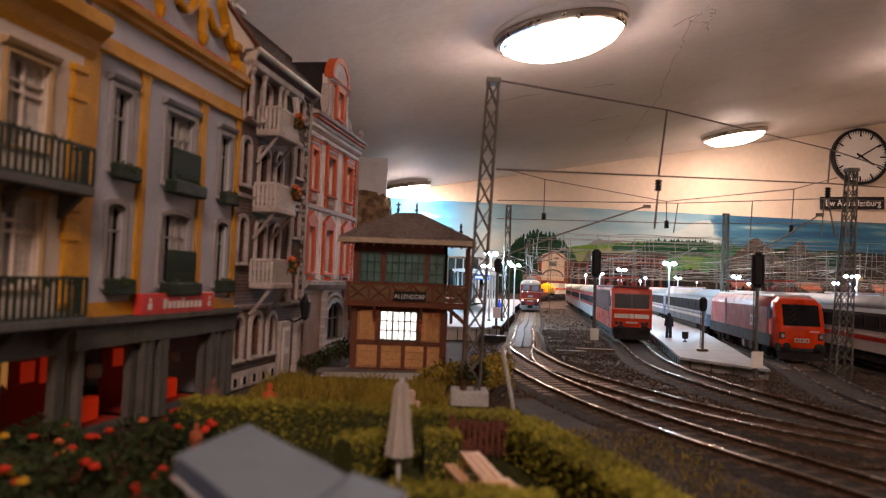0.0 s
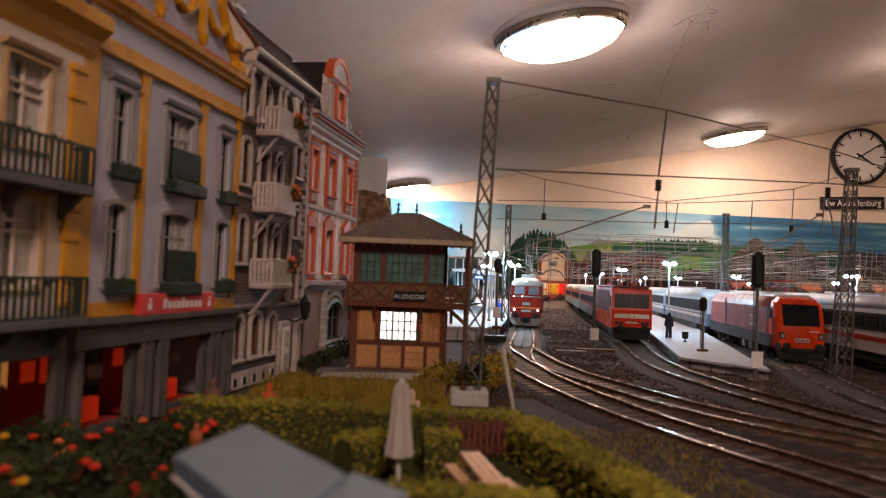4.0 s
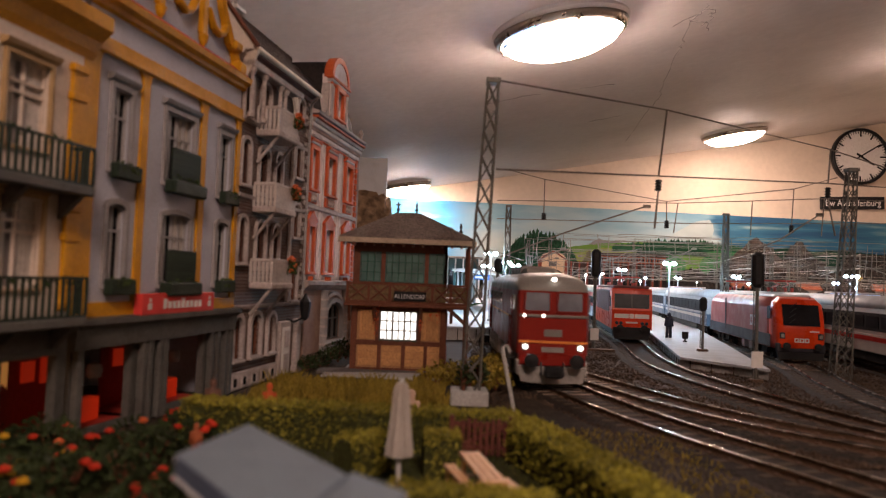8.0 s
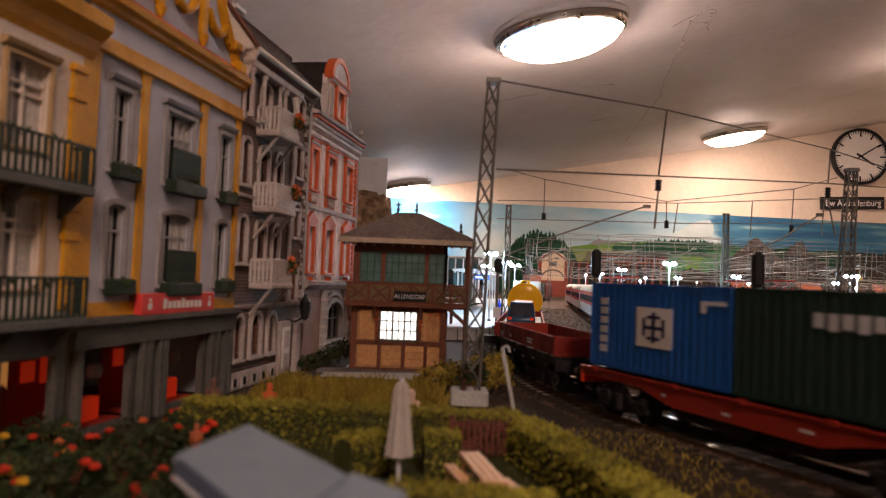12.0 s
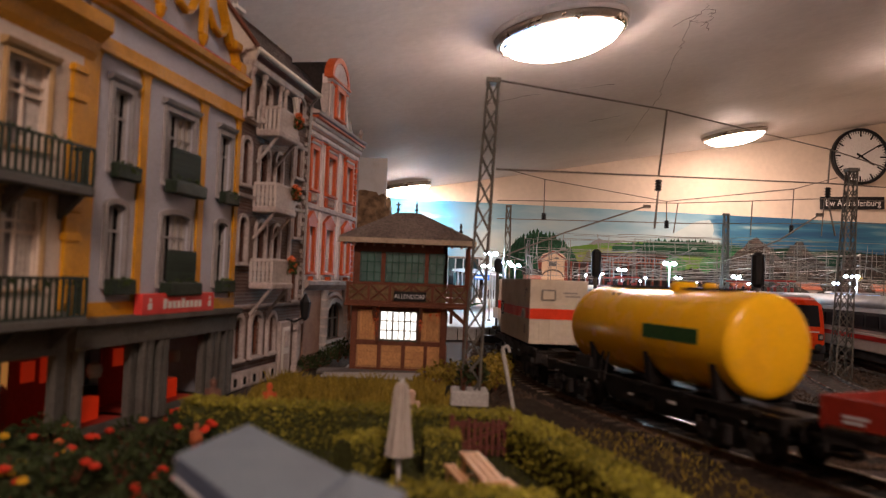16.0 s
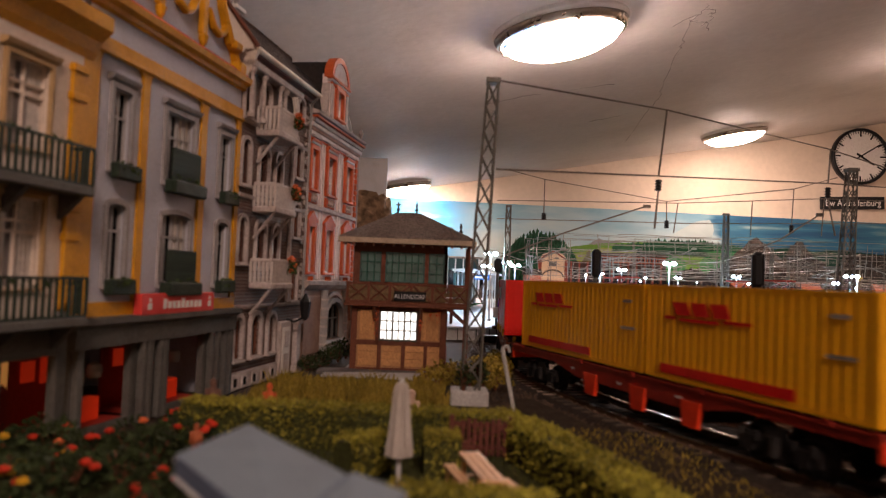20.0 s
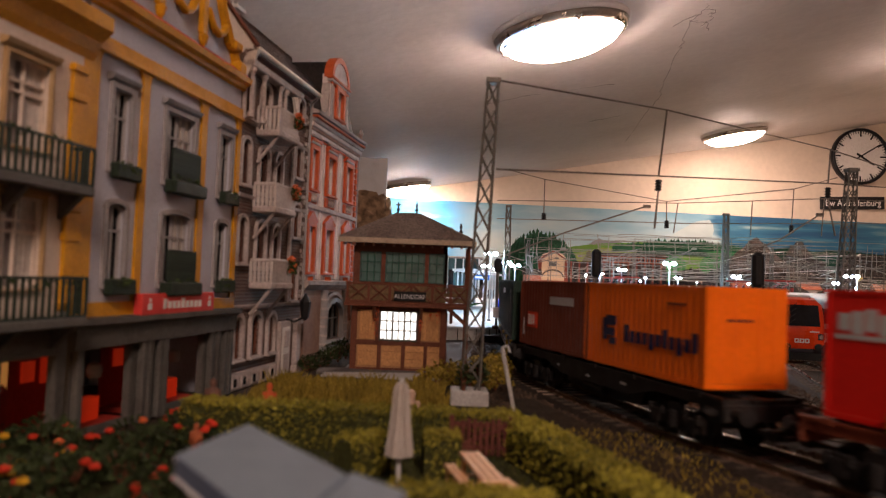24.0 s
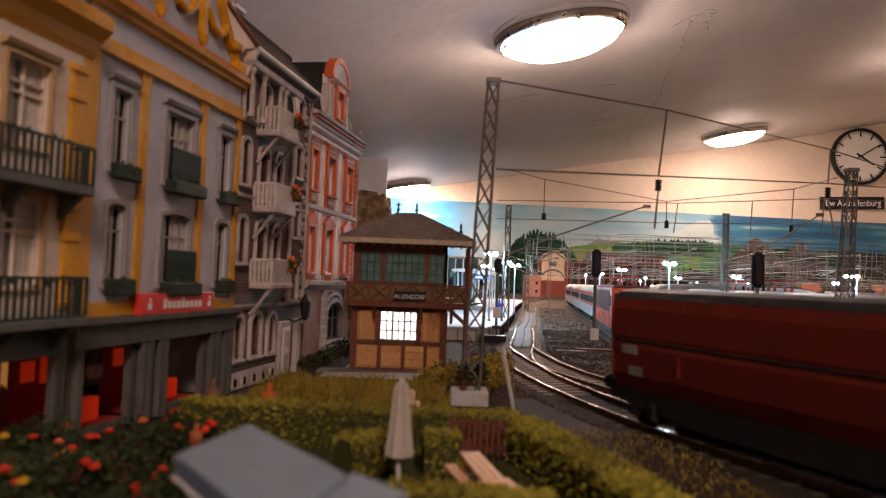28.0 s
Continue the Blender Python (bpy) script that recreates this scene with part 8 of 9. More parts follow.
def round_loco():
    t = thing("electric_locomotive", along(D0, D1, 0), "bright red round-nosed electric locomotive, standing", "locomotive")
    L = 220
    prof = ((1.6, 14.2, 10, 20), (1.2, 14.8, 9, 24), (-3.5, 15.4, 8, 37), (-7, 16.0, 8, 41.8), (-14, 16.8, 8, 43.6), (-60, 17, 8, 43.8), (-L + 16, 17, 8, 43.8), (-L + 5, 16.6, 8, 41), (-L, 15.5, 9, 20))
    for a, b, mat, nm in ((0, 5, M["nosered"], "nose"), (4, 9, M["locogrey2"], "body")):
        bm = bm_new()
        rings = []
        for x, w, z0, zt in prof[a:b]:
            r = []
            for s in (1, -1):
                seq = [(0.86, z0), (1.0, z0 + 4), (1.0, z0 + (zt - z0) * 0.72), (0.93, z0 + (zt - z0) * 0.9), (0.7, zt)]
                r += [bm.verts.new((x - (0 if x < 0 else 1.2 * abs(f) ** 6), s * w * f, z)) for f, z in (seq if s > 0 else seq[::-1])]
            rings.append(r)
        for p, q in zip(rings, rings[1:]):
            for i in range(10):
                bm.faces.new((p[i], p[(i + 1) % 10], q[(i + 1) % 10], q[i]))
        bm.faces.new(rings[0])
        bm.faces.new(rings[-1][::-1])
        part(nm, bm, mat, t, "", True)
    part("roof", box(bm_new(), -L + 18, -20, -12.6, 12.6, 42.6, 45.2, 1.0), M["ltgrey"], t, "pale grey roof")
    part("windscreen", prism(bm_new(), ((1.7, 24.4), (-3.7, 38.6), (-4.6, 38.6), (0, 24.4)), -11.6, 11.6, "y"), M["screenblack"], t, "large dark windscreen")
    bm = bm_new()
    for k in range(4):
        tube(bm, (1.8 - k * 1.3, -8 + k * 0.5, 26 + k * 3.6), (0.6 - k * 1.3, -4 + k * 0.6, 29 + k * 3.6), 0.25, 5)
    part("wiper", bm, M["black"], t)
    for y in (-12.2, 12.2):
        part("headlight", box(bm_new(), 0.2, 1.9, y - 1.7, y + 1.7, 15.4, 19.6, 0.3), M["coachdark"], t, "square dark headlight")
        part("headlight_glass", box(bm_new(), 1.6, 2.1, y - 1.1, y + 1.1, 16.2, 18.6, 0.2), M["grey"], t)
    bm = bm_new()
    for k in range(3):
        ring(bm, [(-4.6 + k * 3.3, 13.2), (-1.8 + k * 3.3, 13.2), (-1.8 + k * 3.3, 16), (-4.6 + k * 3.3, 16)], [(-3.9 + k * 3.3, 13.9), (-2.5 + k * 3.3, 13.9), (-2.5 + k * 3.3, 15.3), (-3.9 + k * 3.3, 15.3)], 0, 0.4)
    em = part("emblem", bm, M["white"], t, "white logo shapes")
    em.matrix_basis = mm(1.7, 0, 0, 90)
    part("number_bar", box(bm_new(), 1.0, 1.9, 5, 11, 20.4, 21.2), M["ltgrey"], t)
    part("buffer_beam", box(bm_new(), -4, 0.8, -15.5, 15.5, 6.5, 12.4, 0.6), M["coachdark"], t)
    part("cow_catcher", prism(bm_new(), ((-14, 1.4), (14, 1.4), (15, 6.5), (-15, 6.5)), -3, 0, "x"), M["black"], t)
    for y in (-10, 10):
        part("buffer", lathe(bm_new(), ((1.4, 0), (1.2, 3), (2.5, 3.3), (2.5, 4.2), (0.5, 4.5)), 12, (0, y, 10.6), "x"), M["black"], t)
    for s in (-1, 1):
        part("side_panel", plate(bm_new(), -L + 10, -18, 17.5, 36, s, 17.0, 0.2), M["sidered"], t, "dull red side panel")
        part("lower_band", plate(bm_new(), -L + 6, -10, 9, 17.5, s, 17.0, 0.3), M["coachdark"], t, "dark grey lower band")
        bm = bm_new()
        for k in range(2):
            x = -64 + k * 9
            ring(bm, [(x, 21), (x + 7, 21), (x + 7, 29), (x, 29)], [(x + 1.6, 22.6), (x + 5.4, 22.6), (x + 5.4, 27.4), (x + 1.6, 27.4)], *sorted((s * 17.2, s * 17.5)))
        part("emblem", bm, M["ltgrey"], t, "pale logo shapes")
        part("cab_window", plate(bm_new(), -18, -11, 28, 37, s, 17.0, 0.3), M["windowband"], t)
        part("vent", plate(bm_new(), -150, -146, 13, 40, s, 17.2, 0.3), M["coachdark"], t)
        for x in (-70, -92):
            part("tool_box", box(bm_new(), x - 4, x + 4, *sorted((s * 12, s * 15.5)), 2.6, 9, 0.4), M["ltgrey"], t)
    pantograph(t, -50, 50)
    pantograph(t, -176, 50)
    for k in range(5):
        part("roof_insulator", lathe(bm_new(), ((0.8, 47), (1.4, 48), (0.8, 49), (1.4, 50), (0.6, 51)), 8, (-80 - k * 16, (k % 2) * 8 - 4, 0)), M["black"], t)
    for x in (-50, -170):
        bogie(t, x, 36)
    for i in range(3):
        coach(along(D0, D1, 238 + i * 300), 294, M["ltgrey"], M["coachblue"], M["ltgrey"], "grey and slate-blue passenger coach with white line", M["coachdark"], 12, stripe=M["white"])


M["nosered"] = paint("loco_orange_red", (0.64, 0.05, 0.010), 0.32, 0, 0.08, 900, 0.04)
M["sidered"] = paint("loco_dull_red_side", (0.27, 0.05, 0.042), 0.4, 0, 0.12, 900, 0.06, (0.26, 0.10, 0.09), 0.5)
M["locogrey2"] = paint("loco_red_body", (0.36, 0.10, 0.085), 0.4, 0, 0.08, 900, 0.06, (0.3, 0.05, 0.05), 0.4)
round_loco()
for i in range(4):
    coach(along(E0, E1, -20 + i * 306), 300, M["white"], M["white"], M["ltgrey"], "white express coach with dark window band and red stripe", M["coachdark"], 12, stripe=M["cred"])

# ---- far buildings, hills and painted backdrop ----
def far_house(x, y, w, d, h, wall, roof, label, rz=0, ridge=0.45):
    t = thing("village_house", mm(x, y, -3.6, rz), label, "house", "distant model houses")
    part("wall", box(bm_new(), -w / 2, w / 2, -d / 2, d / 2, 0, h), wall, t)
    part("roof", prism(bm_new(), ((-d / 2 - 4, h - 1), (d / 2 + 4, h - 1), (0, h + d * ridge)), -w / 2 - 4, w / 2 + 4, "x"), roof, t)
    for k in range(max(2, int(w / 30))):
        u = -w / 2 + w * (k + 0.5) / max(2, int(w / 30))
        for z in (h * 0.25, h * 0.62):
            part("window", box(bm_new(), u - 4, u + 4, -d / 2 - 0.8, -d / 2 + 0.2, z - 5, z + 6), M["pane"], t)
    return t


M["hallcream"] = paint("hall_cream_render", (0.56, 0.40, 0.26), 0.8, 0, 0.15, 200, 0.2, (0.44, 0.30, 0.19), 0.5)
M["hallbrick"] = paint("hall_red_brick", (0.20, 0.05, 0.032), 0.8, 0, 0.35, 300, 0.4, (0.20, 0.05, 0.035), 0.5)
t = thing("station_hall", mm(432, 2870, -3.6, -8), "cream and red-brick station hall with arched gable", "building")
part("wall", prism(bm_new(), ((-56, 0), (56, 0), (56, 140), (40, 164), (0, 176), (-40, 164), (-56, 140)), 0, 90, "y"), M["hallcream"], t, "cream gable wall")
for s in (-1, 1):
    part("brick_pier", box(bm_new(), *sorted((s * 58, s * 44)), -3, 2, 0, 142), M["hallbrick"], t, "red brick corner pier")
part("brick_base", box(bm_new(), -44, 44, -2.6, 2, 0, 62), M["hallbrick"], t, "red brick base")
bm = bm_new()
for k in range(9):
    a0, a1 = math.pi * k / 9, math.pi * (k + 1) / 9
    tube(bm, (40 * math.cos(a0), -2, 78 + 26 * math.sin(a0)), (40 * math.cos(a1), -2, 78 + 26 * math.sin(a1)), 3, 6)
part("arch_moulding", bm, M["slate"], t)
part("gable_window", box(bm_new(), -14, 14, -1.4, 1, 118, 136), M["shopgrey"], t)
part("gable_edge", tube(tube(bm_new(), (-58, -1, 140), (0, -1, 178), 3, 6), (0, -1, 178), (58, -1, 140), 3, 6), M["hallbrick"], t)

M["roof_orange"] = paint("orange_roof_tiles", (0.26, 0.075, 0.035), 0.7, 0, 0.2, 300, 0.3)
M["lit_blue"] = glow("lit_shelter_glass", (0.45, 0.65, 1.0), 0.9)
for x, y, w, d, h, wall, roof, rz in ((330, 2700, 60, 50, 80, "brickred", "slate", 0),
                                      (1180, 2900, 90, 60, 62, "warmwhite", "roof_orange", 8), (1330, 2960, 80, 60, 70, "warmwhite", "rooftile", -8), (1480, 3000, 110, 60, 66, "stone", "roof_orange", 4),
                                      (1640, 2950, 90, 60, 60, "warmwhite", "rooftile", 12), (1800, 2980, 100, 60, 70, "stone", "roof_orange", -6)):
    far_house(x, y, w, d, h, M[wall], M[roof], "small distant model house with pitched roof", rz)
for x, y, w in ((700, 2100, 90), (900, 1600, 110),):
    t = thing("lit_shelter", mm(x, y, -3.6), "distant blue-lit platform shelter", "shelter", "distant shelters")
    part("glass_wall", box(bm_new(), -w / 2, w / 2, 0, 2, 30, 52), M["lit_blue"], t, "blue-lit glass")
    part("roof", box(bm_new(), -w / 2 - 4, w / 2 + 4, -14, 16, 52, 56, 0.6), M["ltgrey"], t)
    for k in range(4):
        part("post", tube(bm_new(), (-w / 2 + w * k / 3, 1, 0), (-w / 2 + w * k / 3, 1, 54), 1.4, 6), M["ltgrey"], t)

M.update({
    "forest": paint("dark_forest_green", (0.014, 0.05, 0.03), 0.9, 0, 0.6, 90, 0.8, (0.012, 0.03, 0.018), 0.5),
    "meadow": paint("meadow_green", (0.13, 0.25, 0.045), 0.9, 0, 0.2, 60, 0.3, (0.10, 0.20, 0.04), 0.6),
    "brightgreen": paint("painted_bright_green", (0.05, 0.19, 0.06), 0.8, 0, 0.3, 40, 0.2, (0.02, 0.15, 0.06), 0.5),
    "rock": paint("brown_rock", (0.032, 0.021, 0.015), 0.9, 0, 0.4, 60, 0.9, (0.03, 0.021, 0.016), 0.6),
    "darkhill": paint("dark_brown_hill", (0.016, 0.012, 0.0095), 0.9, 0, 0.5, 60, 0.9, (0.03, 0.03, 0.025), 0.6),
    "yellowfield": paint("yellow_field", (0.34, 0.26, 0.04), 0.9, 0, 0.3, 60, 0.4, (0.22, 0.2, 0.05), 0.5),
    "olive": paint("olive_hill", (0.15, 0.13, 0.05), 0.9, 0, 0.4, 60, 0.5),
    "greyhill": paint("painted_grey_mountain", (0.22, 0.22, 0.22), 0.8, 0, 0.2, 10, 0.1),
    "cloud": paint("painted_cloud", (0.42, 0.50, 0.49), 0.8, 0, 0.12, 8, 0.1, (0.30, 0.35, 0.34), 0.7),
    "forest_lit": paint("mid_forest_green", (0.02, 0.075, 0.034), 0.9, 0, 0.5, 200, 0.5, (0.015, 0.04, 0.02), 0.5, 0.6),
    "field_pale": paint("pale_yellow_green_field", (0.26, 0.30, 0.07), 0.9, 0, 0.3, 60, 0.3, (0.16, 0.22, 0.05), 0.6),
})


def sky_material():
    """Painted sky: grey-teal haze over the left of the board, a deep blue stretch with streaky cloud to the right."""
    m, n, l, b = nodes_of("painted_sky")
    co = n.new("ShaderNodeTexCoord")
    sep = n.new("ShaderNodeSeparateXYZ")
    l.new(co.outputs["Object"], sep.inputs[0])

    def noise_at(scale, stretch, detail=6):
        mp = n.new("ShaderNodeMapping")
        mp.inputs["Scale"].default_value = stretch
        t = n.new("ShaderNodeTexNoise")
        t.inputs["Scale"].default_value, t.inputs["Detail"].default_value = scale, detail
        l.new(co.outputs["Object"], mp.inputs[0])
        l.new(mp.outputs[0], t.inputs["Vector"])
        return t.outputs[0]

    def fit(sock, a, b_, c, d):
        r = n.new("ShaderNodeMapRange")
        for i, v in enumerate((a, b_, c, d)):
            r.inputs[i + 1].default_value = v
        l.new(sock, r.inputs[0])
        return r.outputs[0]

    def add(p, q):
        a = n.new("ShaderNodeMath")
        a.operation = "ADD"
        l.new(p, a.inputs[0])
        l.new(q, a.inputs[1])
        return a.outputs[0]

    def ramp(sock, *stops):
        r = n.new("ShaderNodeValToRGB")
        while len(r.color_ramp.elements) < len(stops):
            r.color_ramp.elements.new(0.5)
        for e, (p, c) in zip(r.color_ramp.elements, stops):
            e.position, e.color = p, (*c, 1)
        l.new(sock, r.inputs[0])
        return r.outputs[0]

    clouds = noise_at(2.4, (1, 1, 4.0))
    streaks = noise_at(5.0, (0.5, 1, 6.0), 8)
    pale = ramp(add(fit(sep.outputs["Z"], 0.25, 0.52, 0, 0.62), fit(clouds, 0.3, 0.7, -0.22, 0.3)),
                (0.0, (0.44, 0.52, 0.50)), (0.30, (0.33, 0.46, 0.50)), (0.55, (0.20, 0.36, 0.44)), (0.85, (0.11, 0.26, 0.36)))
    deep = ramp(fit(streaks, 0.34, 0.74, 0, 1), (0.0, (0.012, 0.075, 0.16)), (0.5, (0.025, 0.13, 0.22)), (0.8, (0.10, 0.22, 0.27)), (1.0, (0.25, 0.33, 0.33)))
    edge = add(sep.outputs["X"], fit(clouds, 0.3, 0.7, -0.06, 0.06))
    mix = n.new("ShaderNodeMix")
    mix.data_type = "RGBA"
    l.new(fit(edge, 1.54, 1.60, 0, 1), mix.inputs[0])
    l.new(pale, mix.inputs[6])
    l.new(deep, mix.inputs[7])
    vivid = ramp(fit(clouds, 0.3, 0.75, 0, 1), (0.0, (0.02, 0.16, 0.38)), (0.6, (0.06, 0.30, 0.52)), (1.0, (0.5, 0.6, 0.62)))
    left = n.new("ShaderNodeMix")
    left.data_type = "RGBA"
    l.new(fit(sep.outputs["X"], 0.0, 0.25, 0, 1), left.inputs[0])
    l.new(vivid, left.inputs[6])
    l.new(mix.outputs[2], left.inputs[7])
    l.new(left.outputs[2], b.inputs["Base Color"])
    b.inputs["Roughness"].default_value = 0.8
    return m


bd = tagged(new("backdrop"), "painted sky and hills board along the cellar wall", "backdrop", kind="structure")
part("sky_board", prism(bm_new(), ((X0 + 20, -4), (X1 - 20, -4), (X1 - 20, 466), (-270, 506), (X0 + 20, 516)), Y1 - 22, Y1 - 6, "y"), sky_material(), bd, "painted blue sky with pale haze")


def painted(name, pts, mat, depth, label):
    """A painted shape on the board: rough-edged outline over a few points, each layer a little prouder."""
    top = []
    for (a, b), (c, d) in zip(pts, pts[1:]):
        k = max(2, int((c - a) / 9))
        for i in range(k):
            f = i / k
            x = a + (c - a) * f
            top.append((x, b + (d - b) * f + 5 * noise.noise(Vector((x * 0.02, depth, 0))) + 3 * noise.noise(Vector((x * 0.11, depth, 0)))))
    top.append(pts[-1])
    part(name, prism(bm_new(), top + [(pts[-1][0], 10), (pts[0][0], 10)], Y1 - 22 - depth, Y1 - 21.6, "y"), M[mat], bd, label)


def painted_trees(x0, x1, z, rows, h, mat, seed, depth):
    """Rows of brush-stroke trees on the board, pointed and round, one behind another."""
    q = random.Random(seed)
    bm = bm_new()
    for r in range(rows):
        x = x0 + q.uniform(0, 8)
        while x < x1:
            f = (x - x0) / (x1 - x0)
            zb = z(f) - r * h * 0.38
            hh, w = h * q.uniform(0.6, 1.25), h * q.uniform(0.20, 0.34)
            d = depth + r * 0.7 + q.uniform(0, 0.4)
            pts = [(x - w, zb), (x + w, zb), (x + w * 1.05, zb + hh * 0.3), (x + w * q.uniform(0.5, 0.8), zb + hh * 0.65), (x + w * q.uniform(-0.2, 0.2), zb + hh), (x - w * q.uniform(0.5, 0.8), zb + hh * 0.6), (x - w * 1.05, zb + hh * 0.3)]
            prism(bm, pts, Y1 - 22 - d, Y1 - 21.5, "y")
            x += w * q.uniform(0.9, 1.7)
    tagged(part("painted_wood", bm, M[mat], bd, "painted dark green trees"), kind="stuff")


painted("cloud", [(1290, 330), (1380, 392), (1440, 426), (1490, 444), (1535, 448), (1556, 420), (1560, 385), (1545, 330)], "cloud", 1.5, "painted pale cloud edge")
painted("grey_mountain", [(820, 270), (900, 318), (960, 300), (1010, 310), (1100, 270)], "greyhill", 2, "painted grey mountain")
painted("meadow", [(640, 240), (760, 268), (900, 288), (1080, 300), (1250, 312), (1420, 318), (1560, 300), (1700, 260)], "meadow", 3, "painted green meadow")
painted("field", [(760, 225), (900, 262), (1050, 268), (1160, 258), (1240, 240)], "field_pale", 4, "painted pale field strip")
painted("field", [(900, 205), (1040, 238), (1200, 246), (1330, 236), (1400, 210)], "brightgreen", 5, "painted green field strip")
painted_trees(1120, 1560, lambda f: 268 + 30 * math.sin(f * 2.6), 5, 38, "forest_lit", 3, 6)
painted_trees(980, 1130, lambda f: 262 + 20 * f, 3, 26, "forest_lit", 4, 6)
painted("bright_wood", [(1480, 190), (1520, 262), (1600, 282), (1680, 270), (1740, 190)], "brightgreen", 9, "painted green field before the mountain")
painted_trees(1500, 1720, lambda f: 272 + 14 * math.sin(f * 3), 2, 36, "forest_lit", 5, 10)
painted("right_hills", [(1700, 250), (1850, 290), (2000, 306), (2150, 290), (2300, 300), (2500, 286), (2660, 280)], "forest", 3, "painted distant dark hills")


def hill(x0, x1, y, top, depth, mat, label, peak=None, name="hill", dome=False, rough=1.0):
    """A modelled hill: a rough ridge, its slope falling to the front."""
    t = tagged(new(name), label, "hill", "modelled hills")
    bm = bm_new()
    nx, ny = 64, 16
    rows = []
    for i in range(nx + 1):
        f = i / nx
        x = x0 + (x1 - x0) * f
        if dome:
            env = math.sqrt(max(0.0, 1 - (2 * f - 1) ** 2))
        elif peak is not None:
            env = max(0.0, 1 - abs(f - peak) / (peak if f < peak else 1 - peak)) ** 0.9
        else:
            env = min(1, 6 * f, 6 * (1 - f)) ** 0.6
        row = []
        for j in range(ny + 1):
            g = j / ny
            p = Vector((x * 0.02, g * 3, top))
            h = top * env * g ** 0.7 + rough * (14 * noise.noise(p) + 9 * noise.noise(p * 3.1) + 6 * noise.noise(p * 7)) * g * env
            row.append(bm.verts.new((x, y - depth * (1 - g), -4 + max(h, 0))))
        rows.append(row)
    for a, b in zip(rows, rows[1:]):
        for j in range(ny):
            bm.faces.new((a[j], b[j], b[j + 1], a[j + 1]))
    part("slope", bm, M[mat], t, "", mat not in ("rock", "darkhill"))
    return t


def wood(x0, x1, y0, y1, zf, count, size, label, mat="forest"):
    """A dense stand of tiny trees, each a ragged cone of clumps; too many to count."""
    q = random.Random(int(x0 + y0))
    bm = bm_new()
    for _ in range(count):
        x, y = q.uniform(x0, x1), q.uniform(y0, y1)
        z, h = zf(x, y), size * q.uniform(0.6, 1.3)
        if z < -3:
            continue
        n = 6
        for lv in range(3):
            r = h * (0.30 - 0.08 * lv) * q.uniform(0.8, 1.2)
            zz = z + h * (0.12 + 0.26 * lv)
            ringv = [bm.verts.new((x + r * math.cos(6.283 * k / n + lv) * q.uniform(0.75, 1.2), y + r * math.sin(6.283 * k / n + lv) * q.uniform(0.75, 1.2), zz)) for k in range(n)]
            tip = bm.verts.new((x + q.uniform(-1, 1), y, zz + h * 0.36))
            for k in range(n):
                bm.faces.new((ringv[k], ringv[(k + 1) % n], tip))
            bm.faces.new(ringv[::-1])
    tagged(part("distant_wood", bm, M[mat]), label, "trees", kind="stuff")


hill(255, 665, 3500, 280, 260, "forest", "dark green wooded hill", dome=True)
wood(258, 662, 3250, 3495, lambda x, y: 280 * math.sqrt(max(0.0, 1 - ((x - 460) / 205) ** 2)) * max(0, (y - 3240) / 260) ** 0.7 - 12, 1100, 36, "dense dark green wood on the hill", "forest_lit")
hill(600, 860, 3600, 225, 200, "olive", "small brown-olive hill", 0.45)
hill(1180, 1860, 3560, 318, 380, "rock", "brown conical rocky mountain", 0.5)
hill(1560, 2120, 3720, 318, 360, "darkhill", "dark brown rocky ridge", 0.42, rough=2.0)
hill(1960, 2680, 3750, 262, 360, "darkhill", "dark brown hill ridge", rough=1.6)
hill(1640, 2060, 3300, 118, 240, "yellowfield", "yellow field slope", dome=True, rough=2)
hill(1180, 1560, 3350, 120, 200, "brightgreen", "green slope before the mountain", 0.6)
wood(1180, 1620, 3200, 3360, lambda x, y: 40, 160, 40, "dark trees before the mountain", "forest_lit")
wood(1900, 2500, 3300, 3500, lambda x, y: 60, 200, 50, "dark trees before the ridge", "forest_lit")
# long shed behind the station with a row of windows under its eaves
M["shedbrick"] = paint("dark_shed_brick", (0.05, 0.03, 0.023), 0.85, 0, 0.4, 300, 0.4, (0.045, 0.028, 0.022), 0.6)
M["shedband"] = paint("orange_red_band", (0.28, 0.07, 0.03), 0.7, 0, 0.4, 200, 0.3, (0.22, 0.06, 0.03), 0.5)
t = thing("engine_shed", mm(500, 2905, -3.6, -2), "long dark brick shed with orange-red upper band", "building")
part("wall", box(bm_new(), 0, 380, 0, 60, 0, 142), M["shedbrick"], t)
part("upper_band", box(bm_new(), 100, 380, -3, 57, 142, 168), M["shedband"], t, "orange-red band with windows")
part("roof", prism(bm_new(), ((-8, 168), (70, 168), (66, 176), (30, 182), (-4, 174)), 96, 386, "x"), M["shedbrick"], t)
for k in range(24):
    part("window", box(bm_new(), 104 + k * 11.4, 110 + k * 11.4, -4, -2, 148, 162), M["pane"], t)
for k in range(12):
    part("pier", box(bm_new(), 6 + k * 32, 12 + k * 32, -4, 0, 0, 142), M["hallbrick"], t)
    part("arch_window", box(bm_new(), 16 + k * 32, 32 + k * 32, -1, 1, 50, 110), M["pane"], t)
hill(880, 1500, 3000, 128, 200, "darkhill", "dark scrub bank behind the sidings", rough=1.6)
hill(1400, 2300, 3080, 116, 220, "darkhill", "dark bank behind the outer sidings", rough=2.0)
